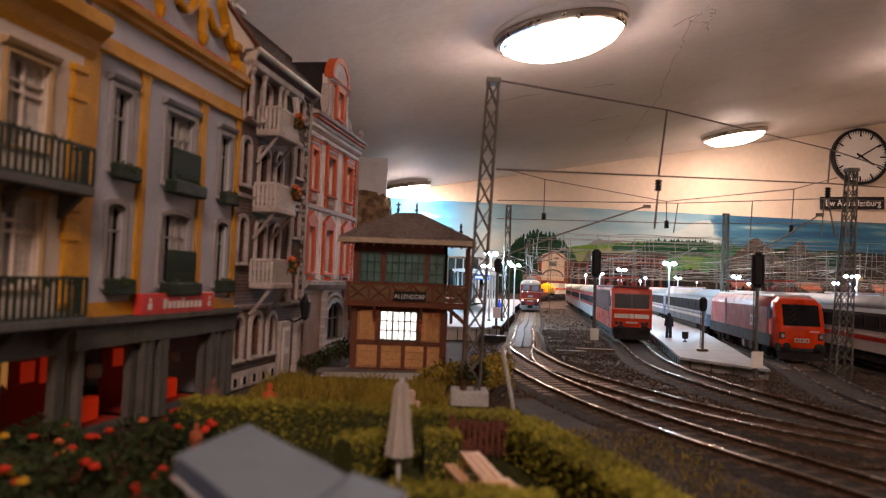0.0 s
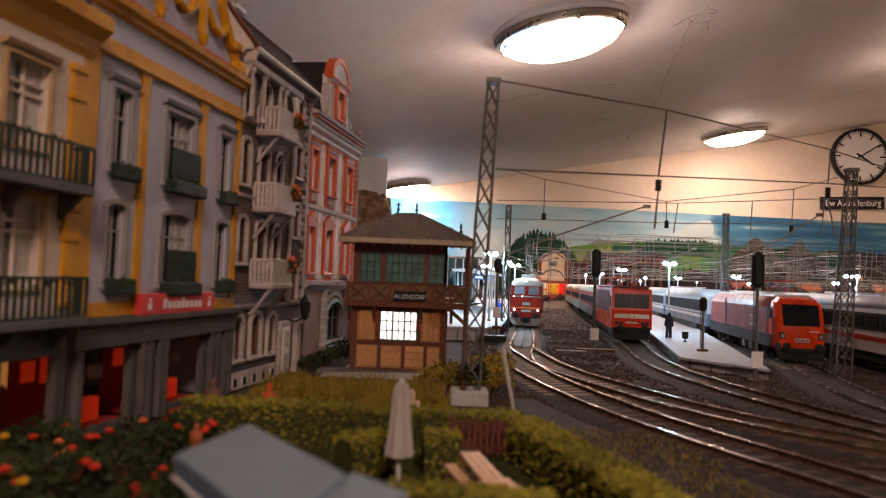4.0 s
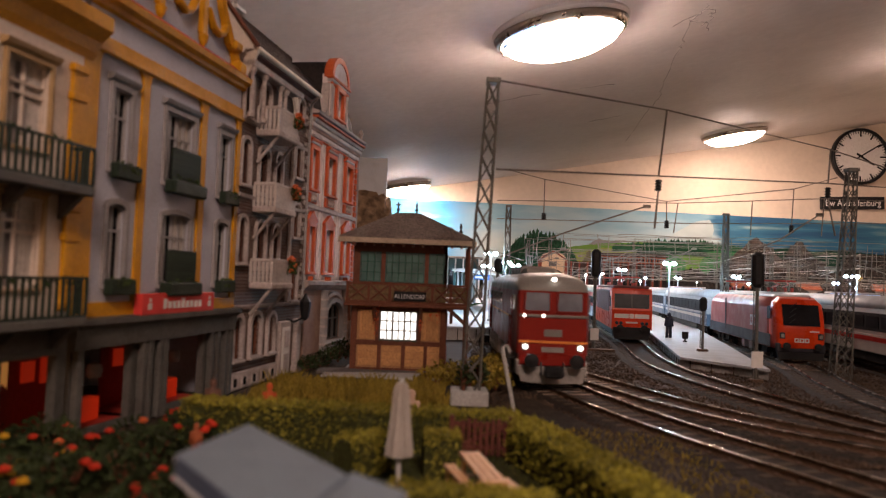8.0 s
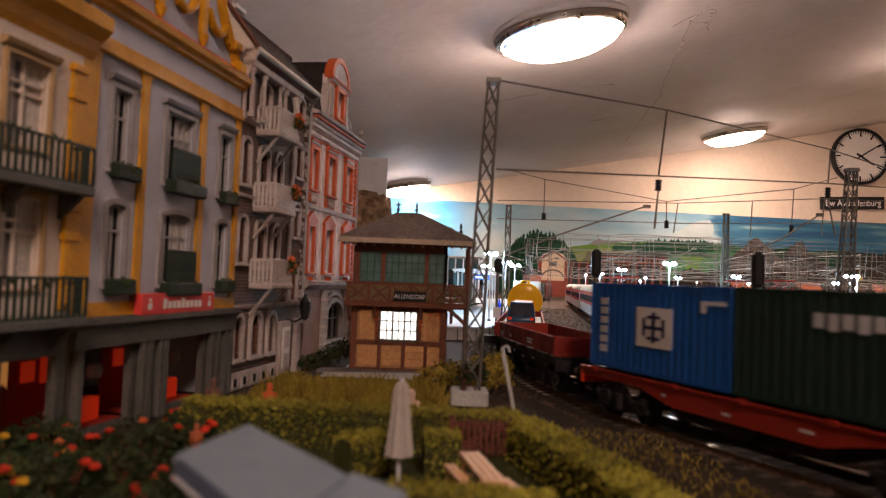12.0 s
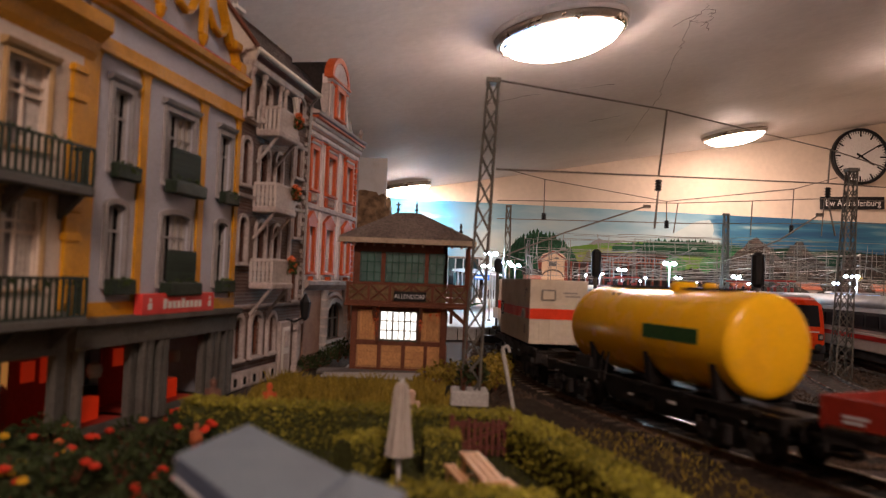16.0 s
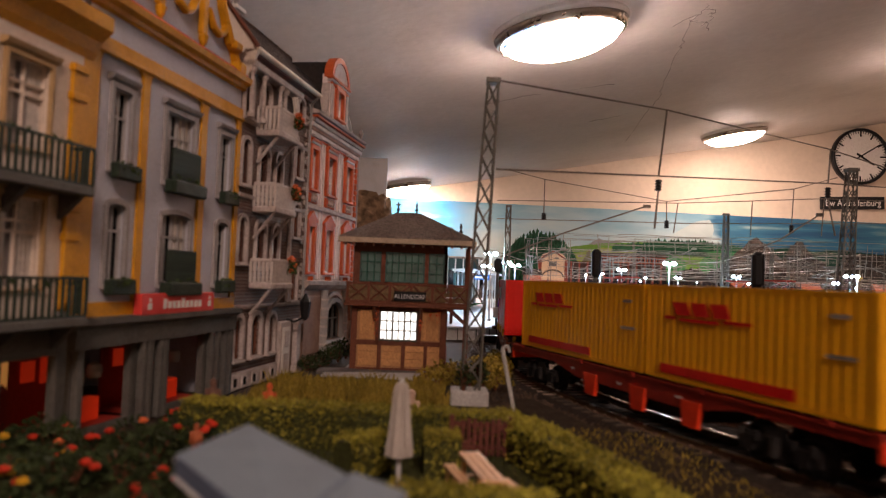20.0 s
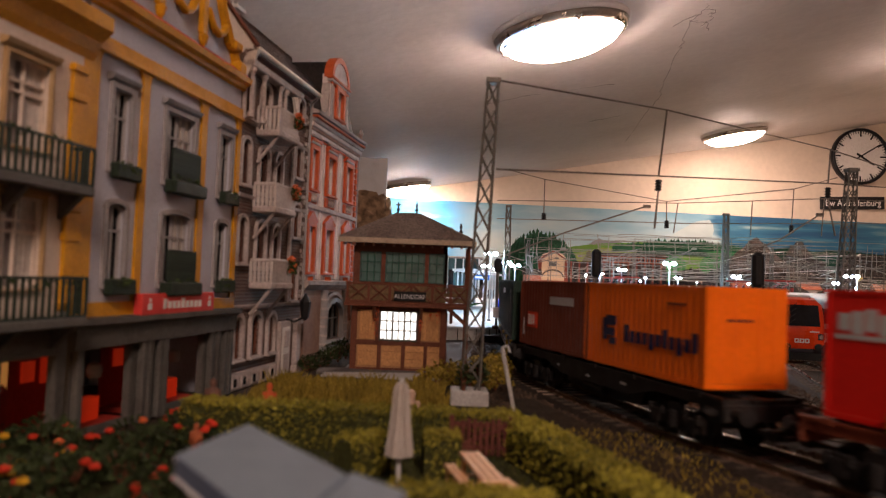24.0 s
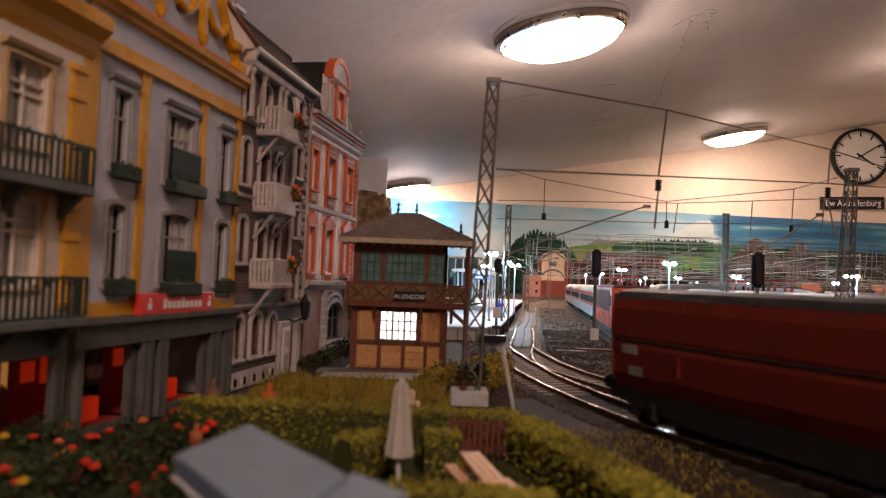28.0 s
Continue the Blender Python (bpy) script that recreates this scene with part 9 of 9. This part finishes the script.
# rock and pale board behind the terrace
t = thing("rock_outcrop", mm(-66, 650, -3.6), "rough brown modelled rock outcrop", "rock")
bm = bm_new()
g = bmesh.ops.create_icosphere(bm, subdivisions=4, radius=1)
for v in g["verts"]:
    p = Vector([math.copysign(abs(q) ** 0.6, q) for q in v.co])
    k = 1 + 0.12 * noise.noise(p * 2.3) + 0.10 * noise.noise(p * 6) + 0.06 * noise.noise(p * 14)
    v.co = Vector((p.x * 22 * k, p.y * 22 * k, 58 + p.z * 66 * k))
part("rock", bm, paint("cork_bark_rock", (0.26, 0.17, 0.10), 0.95, 0, 0.6, 160, 1.0, (0.10, 0.06, 0.035), 0.7), t)
t = thing("pale_board", mm(-64, 700, -3.6), "pale grey-blue board behind the houses", "board")
part("board", box(bm_new(), -70, 8, 0, 3, 0, 164, 0.6), M["ltgrey"], t)

# ---- clock and sign on the wall ----
t = thing("wall_clock", pose(2.400, 4.250, 0.852), "round white station clock with black rim and hands", "clock")
R = 164
part("rim", lathe(bm_new(), ((R, 6), (R, -26), (R * 0.93, -28), (R * 0.90, -16)), 56, (0, 0, 0), "y", True), M["black"], t, "black rim", True)
part("dial", lathe(bm_new(), ((R * 0.92, -10), (R * 0.92, -15), (1, -15.2)), 56, (0, 0, 0), "y"), M["white"], t, "white dial")
for k in range(60):
    a = math.radians(k * 6)
    r0, w = (R * 0.70, 4.2) if k % 5 == 0 else (R * 0.82, 1.6)
    d, s = (math.sin(a), math.cos(a)), (math.cos(a), -math.sin(a))
    pts = [(d[0] * r + s[0] * o, d[1] * r + s[1] * o) for r, o in ((r0, -w), (r0, w), (R * 0.9, w), (R * 0.9, -w))]
    part("tick", prism(bm_new(), pts, -18, -15.4), M["black"], t)
for deg, ln, w, nm in ((57, 0.82, 4.0, "minute_hand"), (122, 0.56, 5.4, "hour_hand")):
    a = math.radians(deg)
    d, s = (math.sin(a), math.cos(a)), (math.cos(a), -math.sin(a))
    pts = [(d[0] * r + s[0] * o, d[1] * r + s[1] * o) for r, o in ((-R * 0.16, -w), (-R * 0.16, w), (R * ln, w * 0.7), (R * ln, -w * 0.7))]
    part(nm, prism(bm_new(), pts, -21.5 if nm[0] == "m" else -24, -19), M["black"], t)
s = thing("station_sign", pose(2.363, 4.250, 0.580, 0, -2.2, 0), "black station sign lettered Bw Aschaffenburg", "sign")
part("sign_board", box(bm_new(), -184, 184, -12, 6, -36, 36, 2), M["black"], s)
cu = bpy.data.curves.new("sign_text", "FONT")
cu.body, cu.size, cu.extrude, cu.align_x = "Bw Aschaffenburg", 0.054, 0.0006, "CENTER"
cu.materials.append(M["white"])
o = new("sign_text", cu)
o.parent = s
o.location, o.rotation_euler, o.scale = (0, -0.0135, -0.018), (math.pi / 2, 0, 0), (0.82, 1, 1)
# ---- garden ----
M.update({
    # Core green is set dark to carry the shade between the leaves.
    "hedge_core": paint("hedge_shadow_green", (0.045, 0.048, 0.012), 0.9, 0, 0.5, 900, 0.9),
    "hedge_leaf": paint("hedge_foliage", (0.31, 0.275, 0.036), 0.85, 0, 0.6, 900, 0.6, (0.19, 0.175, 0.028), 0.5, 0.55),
    "dark_leaf": paint("dark_shrub_foliage", (0.035, 0.050, 0.016), 0.85, 0, 0.6, 900, 0.6, (0.015, 0.022, 0.008), 0.5, 0.55),
    "dry_grass": paint("dry_olive_grass", (0.283, 0.205, 0.030), 0.9, 0, 0.5, 900, 0.5, (0.11, 0.085, 0.022), 0.5, 0.5),
    # Blade green darkened to hold the shade between the hedges.
    "lawn_blade": paint("short_grass_blades", (0.05, 0.055, 0.014), 0.9, 0, 0.5, 900, 0.5, (0.05, 0.055, 0.014), 0.5, 0.5),
    "bank_blade": paint("dark_dry_grass", (0.05, 0.036, 0.018), 0.9, 0, 0.5, 900, 0.5, (0.03, 0.022, 0.012), 0.5, 0.5),
    # Lawn green lowered likewise, the hedges' shade put into the colour.
    "lawn": paint("short_lawn", (0.035, 0.036, 0.011), 0.95, 0, 0.6, 1200, 0.9, (0.045, 0.05, 0.014), 0.6),
    "canvas": paint("grey_canvas", (0.19, 0.235, 0.285), 0.85, 0, 0.06, 900, 0.25, (0.16, 0.17, 0.2), 0.4),
    "canvas_blue": paint("blue_grey_canvas", (0.12, 0.15, 0.22), 0.85, 0, 0.06, 900, 0.25),
    "canvas_beige": paint("beige_canvas", (0.40, 0.36, 0.32), 0.85, 0, 0.08, 900, 0.3, (0.32, 0.25, 0.21), 0.5),
    "gatewood": paint("dark_gate_wood", (0.13, 0.042, 0.028), 0.7, 0, 0.3, 1200, 0.3, (0.05, 0.02, 0.014), 0.5),
    "bench": paint("light_bench_wood", (0.66, 0.38, 0.18), 0.6, 0, 0.15, 900, 0.2, (0.45, 0.26, 0.15), 0.5),
    "red_flower": paint("red_flowers", (0.42, 0.03, 0.012), 0.7, 0, 0.3, 1500, 0.5, None, 0.3, 0.4),
    "yellow_flower": paint("yellow_flowers", (0.45, 0.25, 0.015), 0.7, 0, 0.3, 1500, 0.5, None, 0.3, 0.4),
})
gr = random.Random(12)


def blades(bm, inside, box_, count, h0, h1, width, z):
    """Grass blades: slim bent slivers with uneven height."""
    done = 0
    while done < count:
        x, y = gr.uniform(box_[0], box_[1]), gr.uniform(box_[2], box_[3])
        if not inside(x, y):
            continue
        done += 1
        a, h = gr.uniform(0, 6.283), gr.uniform(h0, h1) * (0.7 + 0.6 * abs(noise.noise(Vector((x, y, 0)) * 0.06)))
        dx, dy = math.cos(a) * width, math.sin(a) * width
        lx, ly = gr.gauss(0, h * 0.22), gr.gauss(0, h * 0.22)
        v = [bm.verts.new(p) for p in ((x - dx, y - dy, z), (x + dx, y + dy, z), (x + dx * 0.6 + lx * 0.4, y + dy * 0.6 + ly * 0.4, z + h * 0.6), (x + lx, y + ly, z + h))]
        bm.faces.new((v[0], v[1], v[2]))
        bm.faces.new((v[0], v[2], v[3]))
    return bm


def sheet(name, outline, z, mat, label, category):
    ob = part(name, prism(bm_new(), outline, z - 1.5, z, "z"), M[mat])
    return tagged(ob, label, category, kind="structure")


LAWN = [(-104, 60), (52, 60), (47, 126), (40, 160), (27, 208), (4, 214), (-98, 214)]
sheet("lawn", LAWN, -2.0, "lawn", "short olive-green garden lawn", "lawn")
slab = part("paving_slab", prism(bm_new(), ((-60, 364), (-5, 375), (-8, 394), (-62, 380)), -2.6, -1.0, "z"), M["plank"])
tagged(slab, "flat grey-brown paving slab before the signal box", "paving slab")
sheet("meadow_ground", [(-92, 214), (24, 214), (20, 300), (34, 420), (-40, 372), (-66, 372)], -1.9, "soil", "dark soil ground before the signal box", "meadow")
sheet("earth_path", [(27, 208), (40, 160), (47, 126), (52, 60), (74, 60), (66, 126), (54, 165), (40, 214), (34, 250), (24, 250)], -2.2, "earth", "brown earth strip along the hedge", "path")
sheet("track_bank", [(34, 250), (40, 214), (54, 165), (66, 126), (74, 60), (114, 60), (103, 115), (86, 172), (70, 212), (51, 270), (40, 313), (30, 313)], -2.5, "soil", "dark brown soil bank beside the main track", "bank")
tagged(part("bank_grass", blades(bm_new(), lambda x, y: 0.36 * (214 - y) + 40 < x < 0.38 * (214 - y) + 69, (30, 116, 100, 250), 3600, 0.4, 1.1, 0.14, -2.5), M["bank_blade"]), "sparse dark dry grass on the bank", "grass", kind="stuff")
sheet("box_forecourt", [(-56, 352), (0, 352), (2, 376), (-56, 376)], -1.2, "concrete", "grey paved strip before the signal box", "pavement")
tagged(part("meadow_grass", blades(bm_new(), lambda x, y: x < 2 - (y - 274) * 0.05 + 3 * math.sin(y * 0.35) and x > -72 + (y - 270) * 0.1 + 3 * math.sin(y * 0.5), (-72, 8, 274, 314), 5200, 4.5, 9.5, 0.3, -2.0), M["dry_grass"]), "tall dry yellow-olive meadow grass", "grass", kind="stuff")
tagged(part("lawn_grass", blades(bm_new(), lambda x, y: abs(x) < 70, (-60, 32, 100, 204), 5000, 1.0, 2.2, 0.2, -2.0), M["lawn_blade"]), "short green lawn grass", "grass", kind="stuff")
tagged(part("verge_grass", blades(bm_new(), lambda x, y: True, (20, 80, 100, 250), 2600, 0.8, 2.0, 0.2, -2.6), M["dry_grass"]), "sparse dry verge grass", "grass", kind="stuff")


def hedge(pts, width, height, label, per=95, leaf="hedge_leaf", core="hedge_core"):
    """A clipped hedge along a plan line: core coloured dark as inner shade, with a coat of small leaf clumps."""
    t = tagged(new("hedge"), label, "hedge", "garden hedges")
    for (a, b), (c, d) in zip(pts, pts[1:]):
        L = math.hypot(c - a, d - b)
        ux, uy = (c - a) / L, (d - b) / L
        n = max(2, int(L / 4))
        bm = bm_new()
        rings = []
        for i in range(n + 1):
            f = i / n
            w = width * (0.42 + 0.06 * noise.noise(Vector((a + f * L, b, 0)) * 0.3))
            h = height * (0.9 + 0.10 * noise.noise(Vector((a, f * L, 4)) * 0.25))
            x, y = a + ux * L * f, b + uy * L * f
            rings.append([bm.verts.new((x - uy * o * w, y + ux * o * w, z)) for o, z in ((-1, -3), (-1.05, h * 0.7), (-0.6, h), (0.6, h), (1.05, h * 0.7), (1, -3))])
        for p, q in zip(rings, rings[1:]):
            for i in range(6):
                bm.faces.new((p[i], p[(i + 1) % 6], q[(i + 1) % 6], q[i]))
        bm.faces.new(rings[0])
        bm.faces.new(rings[-1][::-1])
        part("hedge_body", bm, M[core], t, "inner body coloured dark as shade")
        bm = bm_new()
        for _ in range(int(L * per)):
            f, k = gr.uniform(0, 1), gr.random()
            w, h = width / 2, height
            if k < 0.55:
                o, z = gr.uniform(-w, w), h + gr.uniform(-1.0, 0.8) - 1.2 * (abs(gr.gauss(0, 0.4)))
            else:
                o, z = gr.choice((-1, 1)) * (w + gr.uniform(-0.9, 0.5)), gr.uniform(-1.5, h)
            x, y = a + ux * L * f - uy * o, b + uy * L * f + ux * o
            r = gr.uniform(0.25, 0.6)
            p, q = Vector((gr.gauss(0, 1), gr.gauss(0, 1), gr.gauss(0, 1))).normalized() * r, Vector((gr.gauss(0, 1), gr.gauss(0, 1), gr.gauss(0, 1))).normalized() * r
            c0 = Vector((x, y, z))
            v = [bm.verts.new(c0 + e) for e in (p, q, -p, -q * 0.7)]
            bm.faces.new((v[0], v[1], v[2]))
            bm.faces.new((v[0], v[2], v[3]))
        tagged(part("hedge_foliage", bm, M[leaf], t), kind="stuff")
    return t


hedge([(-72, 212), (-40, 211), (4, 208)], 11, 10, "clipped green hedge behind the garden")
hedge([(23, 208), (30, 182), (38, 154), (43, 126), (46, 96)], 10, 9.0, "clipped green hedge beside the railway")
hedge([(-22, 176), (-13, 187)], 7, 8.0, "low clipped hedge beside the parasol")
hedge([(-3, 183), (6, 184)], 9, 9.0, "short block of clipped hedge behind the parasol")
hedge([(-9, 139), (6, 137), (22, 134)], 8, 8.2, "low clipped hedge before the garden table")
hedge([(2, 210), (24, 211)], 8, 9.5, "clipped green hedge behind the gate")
hedge([(-78, 236), (-60, 233)], 8, 6, "low dark hedge beside the street", 30, "dark_leaf")


def shrub(x, y, r, h, n, mat, label, flowers=(), cat="shrub", group="garden shrubs", z=-2.5):
    t = thing("shrub", mm(x, y, z), label, cat, group)
    bm = bm_new()
    for k in range(5):
        a = k * 1.3
        tube(bm, (0, 0, 0), (math.cos(a) * r * 0.5, math.sin(a) * r * 0.5, h * 0.7), 0.5, 5, 0.2)
    part("stem", bm, M["timber"], t)
    bm = bm_new()
    for _ in range(n):
        a, e, q = gr.uniform(0, 6.283), gr.uniform(-0.2, 1), gr.uniform(0.5, 1.05)
        k = 1 + 0.35 * noise.noise(Vector((math.cos(a) * 1.5 + x, math.sin(a) * 1.5 + y, e * 2)))
        c0 = Vector((math.cos(a) * r * q * k * math.sqrt(max(0.05, 1 - max(e, 0) ** 2)), math.sin(a) * r * q * k * math.sqrt(max(0.05, 1 - max(e, 0) ** 2)), h * (0.35 + 0.62 * e * q * k)))
        s = gr.uniform(0.5, 1.2)
        p, w = Vector((gr.gauss(0, 1), gr.gauss(0, 1), gr.gauss(0, 1))).normalized() * s, Vector((gr.gauss(0, 1), gr.gauss(0, 1), gr.gauss(0, 1))).normalized() * s
        v = [bm.verts.new(c0 + d) for d in (p, w, -p, -w * 0.7)]
        bm.faces.new((v[0], v[1], v[2]))
        bm.faces.new((v[0], v[2], v[3]))
    tagged(part("foliage", bm, M[mat], t), kind="stuff")
    for fm, count in flowers:
        for _ in range(count):
            a, q = gr.uniform(0, 6.283), gr.uniform(0.2, 1)
            c0 = (math.cos(a) * r * q, math.sin(a) * r * q, h * (0.95 - 0.45 * q) + gr.uniform(0, 1.5))
            bm = bm_new()
            for k in range(5):
                ball(bm, (c0[0] + 0.6 * math.cos(k * 1.256), c0[1] + 0.6 * math.sin(k * 1.256), c0[2]), 0.75, 1)
            ball(bm, (c0[0], c0[1], c0[2] + 0.3), 0.6, 1)
            part("blossom", bm, M[fm], t)
    return t


# flower beds before the shop
for k in range(26):
    y = 118 + (k % 9) * 10 + gr.uniform(-4, 4)
    x = -y * (0.60 - 0.105 * (k // 9)) + gr.uniform(-5, 5)
    shrub(x, y, gr.uniform(6, 9), gr.uniform(7, 12.5), 260, "dark_leaf", "dark green flowering shrub with red and yellow blossom", (("red_flower", gr.randint(0, 2)), ("yellow_flower", gr.choice((0, 0, 1))), ("orange_flower", gr.choice((0, 0, 1)))))
for x, y, h in ((-66, 205, 9), (-60, 198, 8), (-74, 212, 9)):
    shrub(x, y, 6, h, 200, "dark_leaf", "dark green shrub with red blossom", (("red_flower", 4),))
for x, y, r, h in ((-2, 322, 9, 11), (8, 330, 10, 13), (18, 322, 8, 12), (26, 334, 8, 13), (4, 345, 10, 12), (20, 352, 10, 14), (30, 372, 9, 13), (33, 400, 8, 12)):
    shrub(x, y, r, h, 420, "dry_grass", "yellow-green bushy shrub beside the mast", (), "shrub", "shrubs by the track")
for x, y, r, h in ((-66, 372, 6, 9), (-62, 386, 6, 10), (-60, 402, 7, 11), (-57, 418, 7, 12), (-55, 436, 7, 13)):
    shrub(x, y, r, h, 260, "dark_leaf", "dark green shrub at the foot of the house", (), "shrub", "shrubs by the house")
shrub(-20, 189, 3, 6, 60, "dark_leaf", "small plant with yellow blossom", (("yellow_flower", 4),))
for x, y in ((10, 288), (17, 300), (13, 303)):
    shrub(x, y, 3.4, 12, 120, "dark_leaf", "creeper climbing the mast foot", (), "creeper", "creepers", z=3)


# ---- garden furniture ----
def open_parasol(corners, z, label):
    """A low square canvas parasol: four panels rising to the middle, a hanging valance, pole and foot."""
    cx, cy = sum(c[0] for c in corners) / 4, sum(c[1] for c in corners) / 4
    t = thing("garden_parasol", mm(cx, cy, -2), label, "parasol", "garden parasols")
    loc = [(c[0] - cx, c[1] - cy) for c in corners]
    z += 2
    for (a, b), (c, d) in zip(loc, loc[1:] + loc[:1]):
        bm = bm_new()
        v = [bm.verts.new(p) for p in ((a, b, z), (c, d, z), (c * 0.5, d * 0.5, z + 0.35), (a * 0.5, b * 0.5, z + 0.35), (0, 0, z + 0.6), (a, b, z - 0.3), (c, d, z - 0.3), (0, 0, z + 0.2))]
        bm.faces.new((v[0], v[1], v[2], v[3]))
        bm.faces.new((v[3], v[2], v[4]))
        bm.faces.new((v[6], v[5], v[7]))
        part("panel", bm, M["canvas"], t, "grey canvas panel")
        L = math.hypot(c - a, d - b)
        k = int(L / 5)
        for i in range(k):
            f0, f1 = i / k, (i + 1) / k
            p, q = (a + (c - a) * f0, b + (d - b) * f0), (a + (c - a) * f1, b + (d - b) * f1)
            m0 = ((p[0] + q[0]) / 2, (p[1] + q[1]) / 2)
            bm = bm_new()
            top = [(*p, z - 0.1), (*q, z - 0.1)]
            low = [(q[0], q[1], z - 2.6), (m0[0], m0[1], z - 3.3), (p[0], p[1], z - 2.6)]
            o = [bm.verts.new(w) for w in top + low]
            n2 = [bm.verts.new((w[0] * 0.985, w[1] * 0.985, w[2])) for w in top + low]
            bm.faces.new(o)
            bm.faces.new(n2[::-1])
            for e in range(5):
                bm.faces.new((o[e], n2[e], n2[(e + 1) % 5], o[(e + 1) % 5]))
            part("valance", bm, M["canvas_blue"], t, "blue-grey hanging valance")
        part("valance_trim", tube(bm_new(), (a, b, z - 2.7), (c, d, z - 2.7), 0.32, 6), M["ltgrey"], t, "pale valance edge")
        part("rib", tube(bm_new(), (0, 0, z - 0.2), (a, b, z - 0.6), 0.25, 5), M["ltgrey"], t)
    part("pole", tube(bm_new(), (0, 0, 0), (0, 0, z + 0.3), 0.6, 8), M["ltgrey"], t)
    part("foot", lathe(bm_new(), ((4, 0), (3.6, 1.2), (1, 1.6)), 16), M["concrete"], t)
    return t


open_parasol([(-27.9, 110.2), (-9.8, 84.3), (-13.4, 64.3), (-31.5, 90.2)][::-1], 24, "open square grey parasol with blue-grey valance")
open_parasol([(-9.6, 87), (-3.0, 80), (-6.6, 60), (-13.0, 67)][::-1], 23.6, "second open grey parasol with blue valance")

t = thing("closed_parasol", mm(-8.2, 169, -2), "closed beige garden parasol on a pole", "parasol", "garden parasols")
bm = bm_new()
rings = []
for z, r in ((8.2, 3.1), (10, 3.0), (14, 2.4), (19, 1.9), (23, 1.6), (24.6, 1.0)):
    rings.append([bm.verts.new(((r + (0.35 if k % 2 else -0.2)) * math.cos(6.283 * k / 16), (r + (0.35 if k % 2 else -0.2)) * math.sin(6.283 * k / 16), z)) for k in range(16)])
for a, b in zip(rings, rings[1:]):
    for k in range(16):
        bm.faces.new((a[k], a[(k + 1) % 16], b[(k + 1) % 16], b[k]))
bm.faces.new(rings[0][::-1])
bm.faces.new(rings[-1])
part("canvas", bm, M["canvas_beige"], t, "beige folded canvas")
part("pole", tube(bm_new(), (0, 0, 0), (0, 0, 25.5), 0.55, 8), M["ltgrey"], t)
part("foot", lathe(bm_new(), ((2.6, 0), (2.4, 1.4), (0.8, 1.8)), 14), M["salmon"], t, "reddish parasol foot")


def timber_bench(x, y, rz, L, W, H, label, name):
    t = thing(name, mm(x, y, -2, rz), label, name.split("_")[-1], "garden table and benches")
    n = 3 if W > 4 else 2
    for k in range(n):
        part("plank", box(bm_new(), -L / 2, L / 2, -W / 2 + W * k / n + 0.08, -W / 2 + W * (k + 1) / n - 0.08, H - 0.7, H, 0.12), M["bench"], t)
    for s in (-1, 1):
        for q in (-1, 1):
            part("leg", box(bm_new(), s * L * 0.38 - 0.4, s * L * 0.38 + 0.4, *sorted((q * W * 0.42, q * W * 0.42 - q * 0.8)), 0, H - 0.7), M["bench"], t)
        part("crossbar", box(bm_new(), s * L * 0.38 - 0.3, s * L * 0.38 + 0.3, -W * 0.4, W * 0.4, H * 0.5, H * 0.5 + 0.5), M["bench"], t)


timber_bench(9.9, 157, -80, 25, 5.0, 9.6, "light wooden garden table with long planks", "garden_table")
timber_bench(5.4, 159, -77, 19, 2.8, 7, "light wooden garden bench beside the table", "garden_bench")
timber_bench(16.2, 151.5, -75, 13, 2.6, 7, "short light wooden garden bench beside the table", "garden_bench")

t = thing("garden_gate", mm(4.5, 203, -2), "dark brown wooden garden gate with diagonal brace", "gate")
for k in range(9):
    part("slat", box(bm_new(), 0.6 + k * 1.65, 1.7 + k * 1.65, -0.3, 0.2, 0.8, 10 + 0.9 * math.sin(k * 0.7) ** 2, 0.1), M["gatewood"], t)
for z in (2.4, 8.4):
    part("gate_rail", box(bm_new(), 0, 15.6, 0.2, 0.8, z, z + 1.2, 0.1), M["gatewood"], t)
part("brace", tube(bm_new(), (0.6, 0.5, 2.8), (15, 0.5, 8.8), 0.55, 6), M["gatewood"], t)
for x in (-0.9, 15.4):
    part("gate_post", box(bm_new(), x, x + 1.4, -0.6, 0.9, 0, 11.6, 0.2), M["gatewood"], t)

t = thing("leaning_pole", mm(28.4, 265, -3.6), "pale leaning metal pole with hook", "pole")
part("pole_shaft", tube(bm_new(), (0, 0, 0), (-5.4, 4, 26), 0.75, 8), M["concrete"], t)
part("hook", tube(tube(bm_new(), (-5.4, 4, 26), (-3.6, 4, 27), 0.5, 6), (-3.6, 4, 27), (-2.6, 4, 24.6), 0.5, 6), M["concrete"], t)

figurine(-61, 189, -2, 9.5, paint("figurine_rust", (0.36, 0.10, 0.04), 0.6), "small plain rust-coloured figurine in the garden")
figurine(-70, 231, -2, 15, paint("figurine_brown", (0.14, 0.07, 0.05), 0.6), "small plain brown figurine by the hedge")
figurine(-53.5, 236, -2, 13.5, M["salmon"], "small plain orange-red figurine behind the hedge")
figurine(-7.6, 220, -2, 15.5, paint("figurine_pale", (0.46, 0.31, 0.23), 0.6), "small plain pale figurine behind the hedge")



# ---- what moves ----
def motions():
    for t, front, inset, base, *along in TRAIN:
        shift = mm(along[0], 0, 5.2) if along else mm(0, 0)
        walk(t, [(k * 0.4, vehicle_pose(front, k * 0.4, inset, base) @ shift) for k in range(71)])


motions()
